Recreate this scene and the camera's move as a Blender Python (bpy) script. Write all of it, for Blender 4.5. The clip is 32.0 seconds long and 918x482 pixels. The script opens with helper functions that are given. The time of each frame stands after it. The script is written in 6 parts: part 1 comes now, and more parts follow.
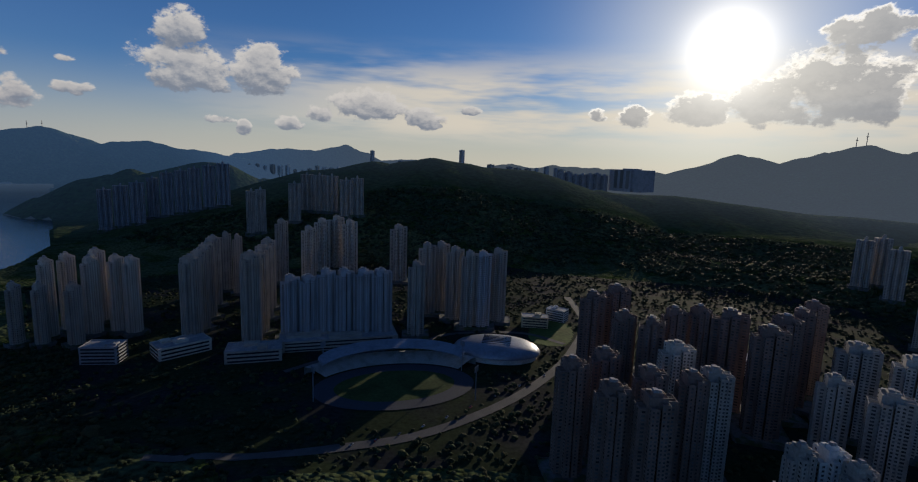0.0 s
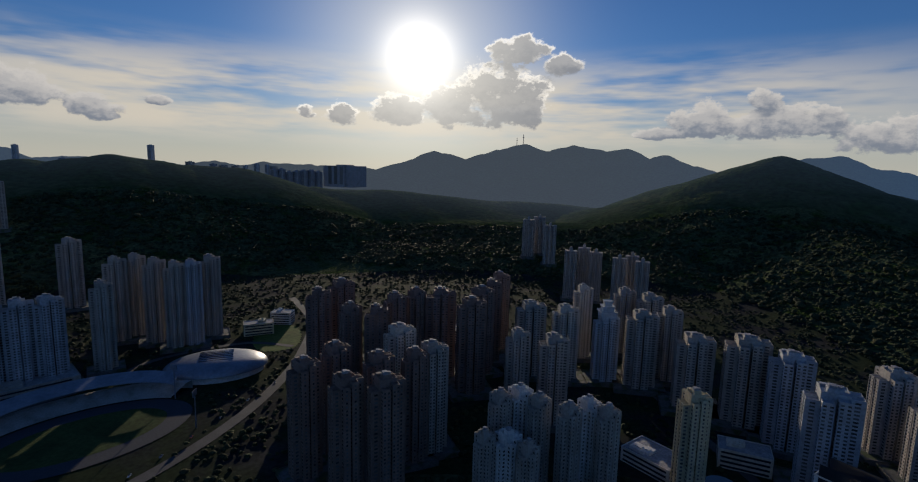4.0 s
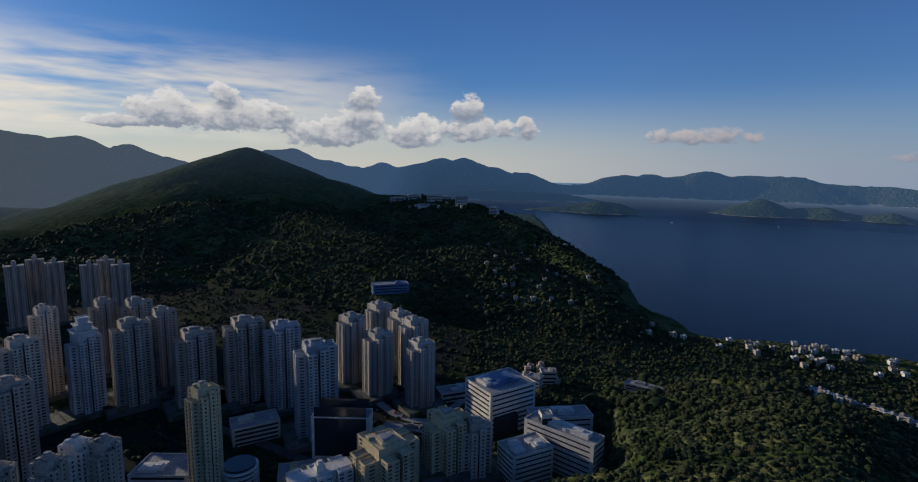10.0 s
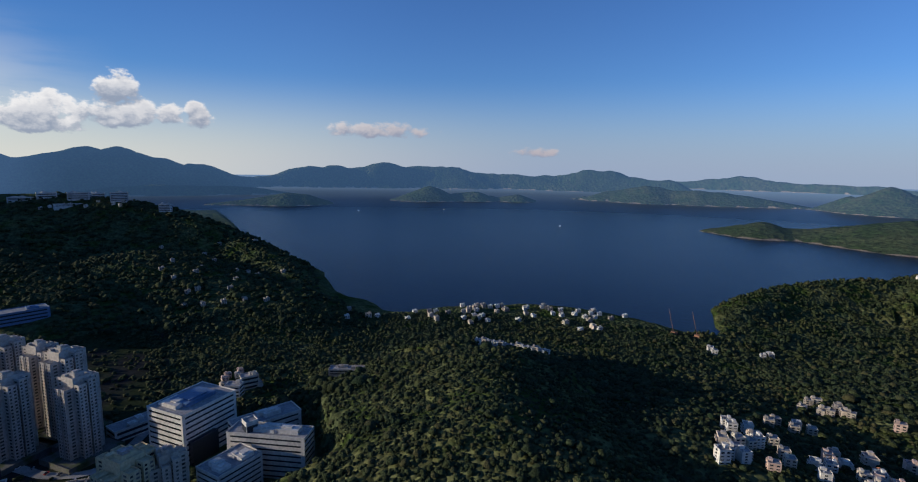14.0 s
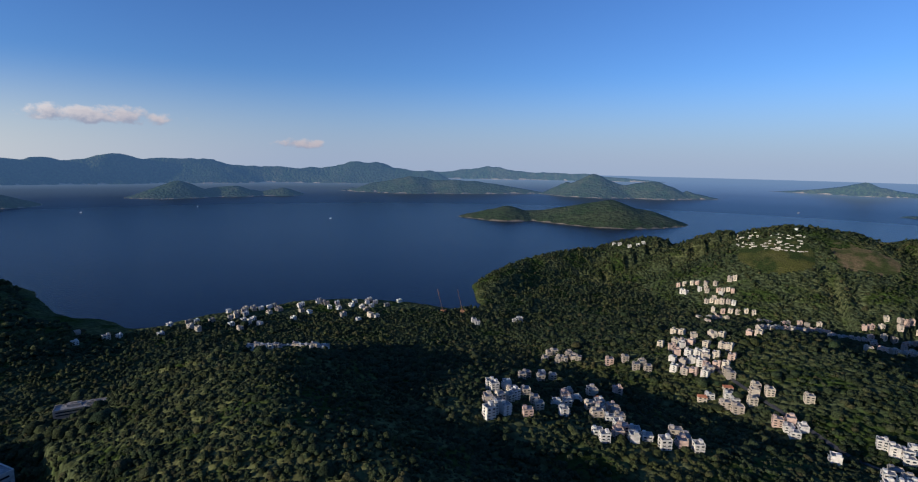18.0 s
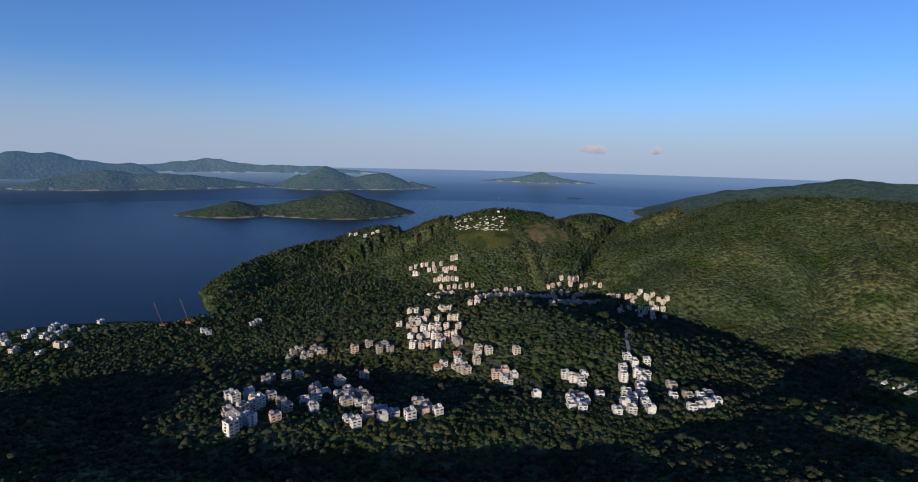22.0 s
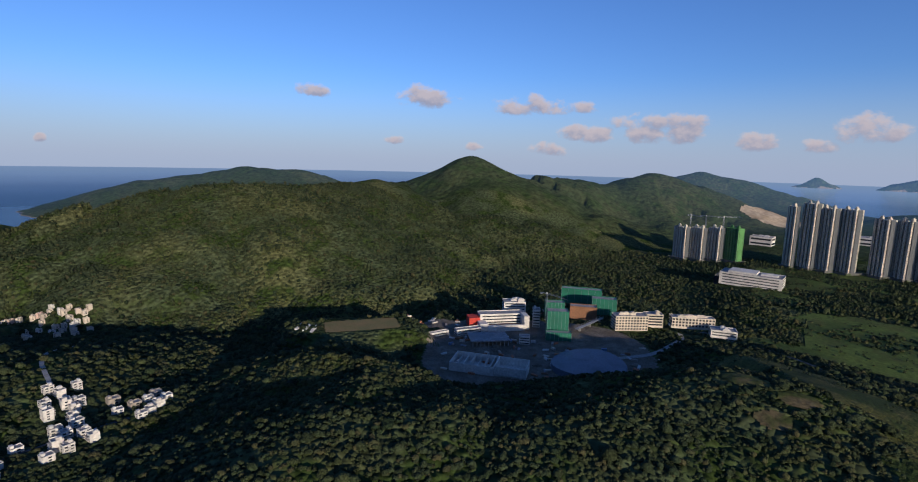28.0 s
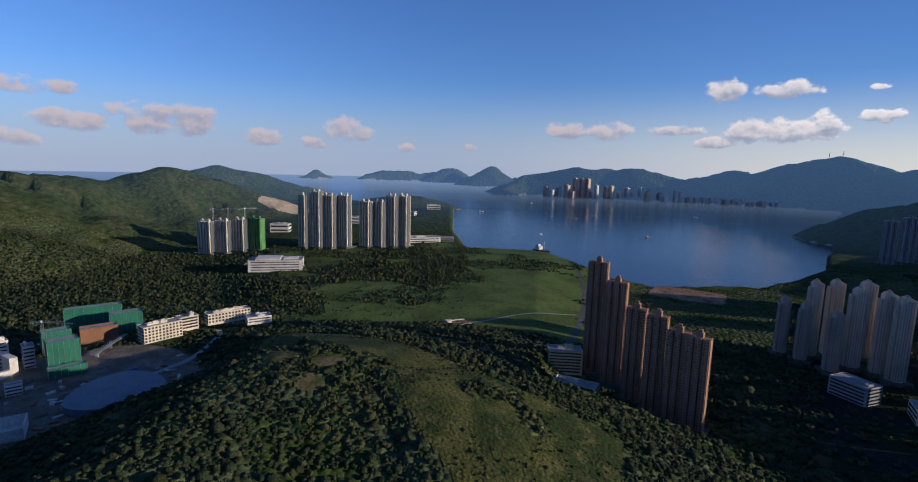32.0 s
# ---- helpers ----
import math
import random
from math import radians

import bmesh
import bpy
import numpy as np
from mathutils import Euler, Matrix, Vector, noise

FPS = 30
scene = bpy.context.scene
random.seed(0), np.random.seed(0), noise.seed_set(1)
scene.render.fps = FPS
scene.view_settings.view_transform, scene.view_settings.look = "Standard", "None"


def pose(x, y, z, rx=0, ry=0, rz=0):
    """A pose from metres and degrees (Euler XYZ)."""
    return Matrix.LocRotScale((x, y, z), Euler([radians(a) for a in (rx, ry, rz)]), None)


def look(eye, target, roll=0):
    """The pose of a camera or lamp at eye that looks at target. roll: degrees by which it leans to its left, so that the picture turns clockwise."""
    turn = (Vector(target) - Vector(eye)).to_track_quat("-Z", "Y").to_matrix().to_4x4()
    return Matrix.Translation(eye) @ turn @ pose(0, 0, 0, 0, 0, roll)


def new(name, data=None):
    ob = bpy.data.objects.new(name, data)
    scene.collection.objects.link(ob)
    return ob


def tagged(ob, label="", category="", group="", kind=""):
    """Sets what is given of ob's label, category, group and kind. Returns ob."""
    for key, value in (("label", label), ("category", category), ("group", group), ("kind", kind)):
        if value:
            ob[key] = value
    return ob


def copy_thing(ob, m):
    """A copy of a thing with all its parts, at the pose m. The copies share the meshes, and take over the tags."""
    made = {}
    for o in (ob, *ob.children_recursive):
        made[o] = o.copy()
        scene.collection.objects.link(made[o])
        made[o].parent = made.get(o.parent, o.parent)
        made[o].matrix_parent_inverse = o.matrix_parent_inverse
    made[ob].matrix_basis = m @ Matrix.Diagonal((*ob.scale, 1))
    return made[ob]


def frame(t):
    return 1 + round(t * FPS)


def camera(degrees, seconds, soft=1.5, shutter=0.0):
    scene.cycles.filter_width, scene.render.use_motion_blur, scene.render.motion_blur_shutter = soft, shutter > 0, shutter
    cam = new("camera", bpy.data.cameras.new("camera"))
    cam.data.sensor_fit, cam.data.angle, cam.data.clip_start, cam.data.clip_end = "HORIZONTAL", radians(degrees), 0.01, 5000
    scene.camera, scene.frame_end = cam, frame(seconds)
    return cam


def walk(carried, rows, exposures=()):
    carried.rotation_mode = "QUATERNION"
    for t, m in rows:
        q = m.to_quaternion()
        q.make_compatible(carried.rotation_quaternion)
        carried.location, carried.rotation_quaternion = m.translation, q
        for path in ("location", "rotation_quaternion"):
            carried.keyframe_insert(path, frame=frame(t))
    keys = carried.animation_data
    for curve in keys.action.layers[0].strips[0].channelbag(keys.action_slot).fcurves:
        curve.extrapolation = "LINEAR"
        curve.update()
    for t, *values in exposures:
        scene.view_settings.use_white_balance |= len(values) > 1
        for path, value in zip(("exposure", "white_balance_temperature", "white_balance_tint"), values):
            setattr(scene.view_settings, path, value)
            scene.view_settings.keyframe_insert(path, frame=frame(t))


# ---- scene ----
EYE_Z = 250.0
cam = camera(84.08, 32.0, soft=1.1)
# seconds, heading clockwise from north (+y), pitch, roll in degrees; the drone hovers and turns
EXPOSURES = [(0, -0.75, 6300, 10), (6, -0.85, 6300, 10), (10, -0.5, 6150, 10), (14, -0.15, 6000, 10), (19, -0.06, 6000, 11), (24, -0.06, 6150, 13), (32, -0.06, 6100, 15)]
TURN = [
    (0, 3.45, -8.90, 1.96), (0.5, 7.58, -8.80, 2.01), (1, 11.10, -8.73, 1.88), (1.5, 14.89, -8.64, 1.89), (2, 18.41, -8.57, 1.68),
    (2.5, 22.32, -8.51, 1.60), (3, 26.65, -8.51, 1.52), (3.5, 30.69, -8.44, 1.49), (5.5, 46.00, -8.22, 1.54), (6, 50.21, -8.20, 1.49),
    (6.5, 54.50, -8.17, 1.43), (7, 58.82, -8.14, 1.36), (7.5, 63.57, -8.12, 1.33), (8, 68.82, -8.09, 1.20), (8.5, 73.71, -8.11, 1.20),
    (9, 78.86, -8.12, 1.04), (9.5, 83.87, -8.14, 1.11), (10, 88.80, -8.13, 1.07), (10.5, 93.96, -8.12, 1.02), (11, 98.69, -8.11, 1.03),
    (11.5, 103.47, -8.05, 1.10), (12, 108.28, -8.15, 1.04), (12.5, 112.46, -8.21, 1.15), (13, 116.47, -8.35, 0.92), (13.5, 119.65, -8.43, 0.97),
    (14, 122.77, -8.49, 1.01), (14.5, 126.00, -8.54, 0.96), (16.5, 139.44, -8.77, 0.82), (17, 142.61, -8.86, 0.88), (17.5, 145.36, -8.95, 0.85),
    (18, 148.30, -9.00, 0.91), (18.5, 151.39, -9.10, 0.89), (19, 154.69, -9.11, 0.96), (19.5, 158.33, -9.18, 1.04), (20, 161.93, -9.22, 1.04),
    (20.5, 165.47, -9.27, 1.08), (21, 169.03, -9.30, 1.16), (21.5, 173.13, -9.34, 1.19), (22, 177.64, -9.31, 1.27), (22.5, 181.83, -9.30, 1.36),
    (23, 186.06, -9.27, 1.22), (23.5, 190.24, -9.25, 1.23), (24, 194.94, -9.27, 1.35), (24.5, 199.74, -9.24, 1.41), (26.5, 219.19, -9.20, 1.51),
    (27, 225.08, -9.07, 1.54), (27.5, 231.17, -9.04, 1.52), (28, 237.47, -8.99, 1.40), (28.5, 244.11, -8.86, 1.42), (29, 251.34, -8.78, 1.40),
    (29.5, 257.86, -8.67, 1.35), (30, 264.45, -8.59, 1.61), (30.5, 270.67, -8.50, 1.66), (31, 276.52, -8.45, 1.60), (31.5, 282.20, -8.40, 1.52),
    (32, 287.97, -8.36, 1.53),
]
walk(cam, [(t, pose(0, 0, EYE_Z, 90 + p, 0, -h) @ pose(0, 0, 0, 0, 0, r)) for t, h, p, r in TURN],
     exposures=EXPOSURES)

# ---------------------------------------------------------------- light
SUN_AZ, SUN_EL = 29.7, 11.4
world = bpy.data.worlds.new("sky")
scene.world = world
world.use_nodes = True
WN, WL = world.node_tree.nodes, world.node_tree.links
sky = WN.new("ShaderNodeTexSky")
sky.sky_type, sky.sun_disc = "NISHITA", False
sky.sun_elevation, sky.sun_rotation = radians(SUN_EL), radians(SUN_AZ)
sky.altitude, sky.air_density, sky.dust_density, sky.ozone_density = 200, 1.0, 0.15, 4.0


def sky_value(v, slot):
    if isinstance(v, (int, float)):
        slot.default_value = v
    elif isinstance(v, tuple):
        slot.default_value = (*v, 1) if len(slot.default_value) == 4 else v
    else:
        WL.new(v, slot)


def sky_math(op, a, b=0.0, c=0.0):
    n = WN.new("ShaderNodeMath")
    n.operation = op
    for v, slot in zip((a, b, c), n.inputs):
        sky_value(v, slot)
    return n.outputs[0]


def sky_range(v, lo, hi, to_lo=0.0, to_hi=1.0):
    n = WN.new("ShaderNodeMapRange")
    n.interpolation_type = "SMOOTHSTEP"
    for x, slot in zip((v, lo, hi, to_lo, to_hi), n.inputs):
        sky_value(x, slot)
    return n.outputs[0]


def sky_mix(fac, a, b, kind="MIX"):
    n = WN.new("ShaderNodeMix")
    n.data_type, n.blend_type = "RGBA", kind
    for v, slot in ((fac, n.inputs[0]), (a, n.inputs[6]), (b, n.inputs[7])):
        sky_value(v, slot)
    return n.outputs[2]


def sky_noise(vector, scale, detail, rough=0.55):
    n = WN.new("ShaderNodeTexNoise")
    n.inputs["Scale"].default_value, n.inputs["Detail"].default_value, n.inputs["Roughness"].default_value = scale, detail, rough
    WL.new(vector, n.inputs["Vector"])
    return n.outputs["Fac"]


def sky_vector(vector, op, by):
    n = WN.new("ShaderNodeVectorMath")
    n.operation = op
    WL.new(vector, n.inputs[0])
    sky_value(by, n.inputs[1])
    return n


aim = WN.new("ShaderNodeTexCoord").outputs["Generated"]
split = WN.new("ShaderNodeSeparateXYZ")
WL.new(aim, split.inputs[0])
EL = sky_math("MULTIPLY", sky_math("ARCSINE", split.outputs[2]), 57.29578)
AZ = sky_math("MULTIPLY", sky_math("ARCTAN2", split.outputs[0], split.outputs[1]), 57.29578)  # -180 to 180

CLOUD = [-1.5, -1.5]  # how deep in cloud, here and a little higher up


def cloud(az, el, wide, high):
    """One lobe of cumulus: flat below, heaped above."""
    az, wide, high = (az + 180) % 360 - 180, wide * 1.2, high * 1.12
    dx = sky_math("MULTIPLY", sky_math("SUBTRACT", AZ, az), 1 / wide)
    dx = sky_math("MULTIPLY", dx, dx)
    up = sky_math("MULTIPLY", sky_math("SUBTRACT", EL, el), 1 / high)
    for k in (0, 1):
        dy = sky_math("ADD", up, 0.45 * k)
        dy = sky_math("MAXIMUM", dy, sky_math("MULTIPLY", dy, -1.6))
        CLOUD[k] = sky_math("MAXIMUM", CLOUD[k], sky_math("SUBTRACT", 1.40, sky_math("MULTIPLY_ADD", dy, dy, dx)))


cloud(335.4, 11.2, 2.0, 1.9)
cloud(335.7, 7.6, 4.0, 2.8)
cloud(342.3, 8.0, 3.0, 2.9)
cloud(322.9, 4.5, 1.0, 1.2)
cloud(327.0, 4.8, 0.5, 0.4)
cloud(353.3, 5.2, 3.6, 1.9)
cloud(347.9, 4.4, 1.4, 1.1)
cloud(345.2, 3.2, 1.3, 0.9)
cloud(359.1, 4.2, 2.1, 1.4)
cloud(338.3, 3.3, 1.3, 0.5)
cloud(340.6, 2.4, 0.7, 0.9)
cloud(4.3, 5.4, 1.0, 0.6)
cloud(17.8, 5.2, 0.9, 0.8)
cloud(21.7, 5.0, 1.7, 1.4)
cloud(27.5, 5.5, 3.0, 1.9)
cloud(33.7, 6.1, 3.2, 2.9)
cloud(38.7, 7.2, 4.4, 4.2)
cloud(40.5, 11.9, 3.2, 1.7)
cloud(44.9, 10.7, 2.1, 1.4)
cloud(41.6, 5.9, 1.5, 2.6)
cloud(55.7, 3.7, 2.6, 0.8)
cloud(59.2, 4.7, 2.9, 2.1)
cloud(63.4, 4.2, 2.6, 1.7)
cloud(64.6, 6.7, 1.4, 1.3)
cloud(61.2, 4.6, 1.8, 1.7)
cloud(65.7, 4.5, 5.0, 1.8)
cloud(69.7, 5.2, 1.2, 1.2)
cloud(74.5, 3.3, 4.8, 1.9)
cloud(78.4, 7.0, 1.5, 1.4)
cloud(78.3, 4.8, 2.4, 2.1)
cloud(83.7, 3.4, 3.0, 2.1)
cloud(89.6, 4.1, 2.8, 1.9)
cloud(89.5, 6.4, 1.7, 1.6)
cloud(93.5, 4.1, 1.1, 1.3)
cloud(96.1, 4.1, 1.1, 1.5)
cloud(114.0, 3.4, 5.1, 1.0)
cloud(131.1, 1.4, 2.2, 0.7)
cloud(221.5, 6.8, 1.6, 0.8)
cloud(233.5, 6.5, 3.3, 1.4)
cloud(245.0, 5.7, 4.2, 1.2)
cloud(245.5, 6.2, 1.4, 1.2)
cloud(250.9, 5.7, 1.3, 0.8)
cloud(251.9, 2.8, 2.2, 1.1)
cloud(256.8, 3.2, 1.9, 1.6)
cloud(238.9, 1.5, 0.9, 0.6)
cloud(247.1, 1.3, 1.9, 0.9)
cloud(230.0, 2.0, 1.0, 0.6)
cloud(191.9, 1.1, 1.4, 0.7)
cloud(198.3, 1.0, 0.4, 0.5)
cloud(260.7, 3.2, 1.8, 1.8)
cloud(258.6, 4.2, 4.5, 1.1)
cloud(253.0, 2.9, 0.8, 1.0)
cloud(267.1, 2.3, 1.7, 1.2)
cloud(272.0, 1.9, 1.2, 0.8)
cloud(275.6, 3.2, 2.5, 1.5)
cloud(281.9, 1.7, 0.9, 0.8)
cloud(249.9, 3.0, 1.6, 1.1)
cloud(299.5, 4.0, 1.9, 1.2)
cloud(303.8, 3.8, 2.4, 1.3)
cloud(310.1, 4.0, 2.5, 0.6)
cloud(314.3, 7.6, 1.5, 1.4)
cloud(319.8, 7.6, 2.3, 0.9)
cloud(326.2, 7.6, 0.8, 0.4)
cloud(326.8, 5.2, 1.4, 0.7)
cloud(314.1, 2.9, 2.0, 0.7)
cloud(316.4, 3.9, 1.5, 1.5)
cloud(320.4, 3.9, 3.4, 1.4)
cloud(288.9, 2.0, 0.8, 0.5)

SUNWARD = sky_vector(aim, "DOT_PRODUCT", (math.sin(radians(SUN_AZ)) * math.cos(radians(SUN_EL)), math.cos(radians(SUN_AZ)) * math.cos(radians(SUN_EL)), math.sin(radians(SUN_EL)))).outputs["Value"]
fine = sky_vector(aim, "MULTIPLY", (1.0, 1.0, 1.5)).outputs[0]
billow = sky_noise(fine, 27.0, 9, 0.62)
shift = sky_vector(fine, "ADD", (0.006 * math.sin(radians(SUN_AZ)), 0.006 * math.cos(radians(SUN_AZ)), 0.012)).outputs[0]
billow_up = sky_noise(shift, 27.0, 9, 0.62)
thick = sky_math("ADD", CLOUD[0], sky_math("MULTIPLY", sky_math("SUBTRACT", billow, 0.5), 3.4))
thick_up = sky_math("ADD", CLOUD[1], sky_math("MULTIPLY", sky_math("SUBTRACT", billow_up, 0.5), 3.4))
cover = sky_range(thick, 0.38, sky_range(SUNWARD, -0.2, 0.75, 1.35, 0.85))
relief = sky_math("MULTIPLY_ADD", sky_math("SUBTRACT", thick, thick_up), 0.55, 0.42)
near_sun = sky_range(SUNWARD, 0.90, 0.995)
core = sky_math("MULTIPLY", sky_range(thick, sky_range(near_sun, 0.0, 1.0, 0.7, 0.6), sky_range(near_sun, 0.0, 1.0, 1.5, 1.0)), sky_range(near_sun, 0.0, 1.0, 0.35, 0.92))
# veil of high thin cloud round the sun
veil_at = sky_vector(aim, "MULTIPLY", (2.0, 2.0, 14.0)).outputs[0]
veil = sky_math("MULTIPLY", sky_range(sky_noise(veil_at, 1.7, 4), 0.33, 0.60),
                sky_math("MULTIPLY", sky_range(EL, 1.0, 4.0), sky_range(EL, 13.0, 7.0)))
veil = sky_math("MULTIPLY", veil, sky_range(SUNWARD, 0.50, 0.93, 0.0, 0.95))
haze = sky_math("MULTIPLY", sky_range(EL, 9.5, -1.0), 0.85)
glow = sky_math("POWER", sky_math("MAXIMUM", SUNWARD, 0.0), 60.0)
disc = sky_math("POWER", sky_math("MAXIMUM", SUNWARD, 0.0), 640.0)

SKY_GAIN = 0.118
clear = sky_mix(1.0, sky.outputs["Color"], sky_mix(sky_range(SUNWARD, 0.2, 0.8), (0.86 * SKY_GAIN, 1.0 * SKY_GAIN, 1.34 * SKY_GAIN), (0.50 * SKY_GAIN, 0.68 * SKY_GAIN, 0.95 * SKY_GAIN)), "MULTIPLY")
haze_tone = sky_mix(sky_range(SUNWARD, -0.3, 0.9), (0.38, 0.45, 0.59), (0.95, 0.88, 0.72))
air = sky_mix(haze, clear, haze_tone)
air = sky_mix(veil, air, (1.15, 1.02, 0.82))
side = sky_range(SUNWARD, -0.1, 0.6)
lit_tone = sky_mix(near_sun, sky_mix(side, (0.66, 0.56, 0.53), (1.05, 0.98, 0.90)), (2.4, 2.2, 1.9))
dim_tone = sky_mix(near_sun, sky_mix(side, (0.34, 0.35, 0.43), (0.34, 0.38, 0.46)), (0.40, 0.41, 0.44))
body = sky_mix(sky_range(relief, 0.1, 0.9), dim_tone, lit_tone)
body = sky_mix(core, body, dim_tone)
air = sky_mix(sky_math("MULTIPLY", cover, 0.95), air, body)
air = sky_mix(sky_math("MULTIPLY", glow, 0.5), air, (2.0, 1.85, 1.55))
air = sky_mix(disc, air, (3.4, 3.2, 2.9))
WL.new(air, WN["Background"].inputs["Color"])
WN["Background"].inputs["Strength"].default_value = 1.0

sun = new("sun", bpy.data.lights.new("sun", "SUN"))
sun.data.energy, sun.data.angle, sun.data.color = 5.0, radians(0.6), (1.0, 0.84, 0.62)
sun.matrix_world = look((0, 0, 0), (-math.sin(radians(SUN_AZ)) * math.cos(radians(SUN_EL)),
                                    -math.cos(radians(SUN_AZ)) * math.cos(radians(SUN_EL)), -math.sin(radians(SUN_EL))))

# ---------------------------------------------------------------- materials
def material(name, color, rough=0.8, metal=0.0, tints=(), grain=0.0, grain_scale=1.0, bump=0.0, bump_scale=1.0, voronoi=0.0,
             vary=0.0, island=0.0, spec=0.3, odd=None):
    """Principled material: two-scale noise between color and tints, cell grain, bump, and variation by piece."""
    m = bpy.data.materials.new(name)
    m.use_nodes = True
    nt = m.node_tree
    p = nt.nodes["Principled BSDF"]
    p.inputs["Roughness"].default_value, p.inputs["Metallic"].default_value = rough, metal
    p.inputs["Specular IOR Level"].default_value = spec
    geo = nt.nodes.new("ShaderNodeNewGeometry")
    rgb = nt.nodes.new("ShaderNodeRGB")
    rgb.outputs[0].default_value = (*color, 1)
    out = rgb.outputs[0]

    def mix(fac, a, b, kind="MIX"):
        n = nt.nodes.new("ShaderNodeMix")
        n.data_type, n.blend_type = "RGBA", kind
        for slot, v in ((0, fac), (6, a), (7, b)):
            if isinstance(v, (int, float)):
                n.inputs[slot].default_value = v
            elif isinstance(v, tuple):
                n.inputs[slot].default_value = (*v, 1)
            else:
                nt.links.new(v, n.inputs[slot])
        return n.outputs[2]

    def noise_tex(scale, detail=3, lo=0.4, hi=0.6):
        n = nt.nodes.new("ShaderNodeTexNoise")
        n.inputs["Scale"].default_value, n.inputs["Detail"].default_value = scale, detail
        nt.links.new(geo.outputs["Position"], n.inputs["Vector"])
        r = nt.nodes.new("ShaderNodeMapRange")
        r.inputs[1].default_value, r.inputs[2].default_value = lo, hi
        nt.links.new(n.outputs["Fac"], r.inputs[0])
        return r.outputs[0]

    for tint, scale, lo, hi in tints:
        out = mix(noise_tex(scale, 4, lo, hi), out, tint)
    if grain:
        out = mix(grain, out, mix(noise_tex(grain_scale, 5, 0.3, 0.7), (0.25, 0.25, 0.25), (1.5, 1.5, 1.5)), "MULTIPLY")
    if vary or island:
        src = nt.nodes.new("ShaderNodeObjectInfo").outputs["Random"] if vary else geo.outputs["Random Per Island"]
        r = nt.nodes.new("ShaderNodeMapRange")
        amount = vary or island
        r.inputs[3].default_value, r.inputs[4].default_value = 1 - amount, 1 + amount
        nt.links.new(src, r.inputs[0])
        out = mix(1.0, out, r.outputs[0], "MULTIPLY")
        if odd:  # every fifth piece of another hue
            few = nt.nodes.new("ShaderNodeMapRange")
            few.inputs[1].default_value, few.inputs[2].default_value, few.inputs[4].default_value = 0.78, 0.98, 0.75
            nt.links.new(src, few.inputs[0])
            out = mix(few.outputs[0], out, odd)
    nt.links.new(out, p.inputs["Base Color"])
    if bump:
        b = nt.nodes.new("ShaderNodeBump")
        b.inputs["Distance"].default_value = bump
        if voronoi:
            v = nt.nodes.new("ShaderNodeTexVoronoi")
            v.inputs["Scale"].default_value = voronoi
            nt.links.new(geo.outputs["Position"], v.inputs["Vector"])
            inv = nt.nodes.new("ShaderNodeMath")
            inv.operation = "SUBTRACT"
            inv.inputs[0].default_value = 1.0
            nt.links.new(v.outputs["Distance"], inv.inputs[1])
            nt.links.new(inv.outputs[0], b.inputs["Height"])
        else:
            nt.links.new(noise_tex(bump_scale, 6, 0.2, 0.8), b.inputs["Height"])
        nt.links.new(b.outputs[0], p.inputs["Normal"])
    return m


HILL = material("wooded_hillside", (0.062, 0.080, 0.040), 0.9, tints=(((0.112, 0.118, 0.050), 0.005, 0.45, 0.62), ((0.040, 0.062, 0.018), 0.02, 0.48, 0.62)),
                grain=0.75, grain_scale=0.15, bump=3.5, voronoi=0.16, spec=0.0)
HAZED_HILL = material("wooded_hills_haze_glow", (0.046, 0.064, 0.028), 0.92, tints=(((0.068, 0.080, 0.036), 0.004, 0.45, 0.65), ((0.040, 0.062, 0.022), 0.015, 0.48, 0.62)),
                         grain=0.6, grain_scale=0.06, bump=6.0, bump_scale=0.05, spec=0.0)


def add_beach(mat, tone):
    """Bare rock along the waterline, where the sheet's own "beach" value is high."""
    nt = mat.node_tree
    p, at, mix, step = nt.nodes["Principled BSDF"], nt.nodes.new("ShaderNodeAttribute"), nt.nodes.new("ShaderNodeMix"), nt.nodes.new("ShaderNodeMapRange")
    at.attribute_name, mix.data_type = "beach", "RGBA"
    step.inputs[1].default_value, step.inputs[2].default_value = 0.36, 0.5
    nt.links.new(at.outputs["Fac"], step.inputs[0]), nt.links.new(step.outputs[0], mix.inputs[0])
    nt.links.new(p.inputs["Base Color"].links[0].from_socket, mix.inputs[6])
    mix.inputs[7].default_value = (*tone, 1)
    nt.links.new(mix.outputs[2], p.inputs["Base Color"])


add_beach(HAZED_HILL, (0.24, 0.20, 0.145))


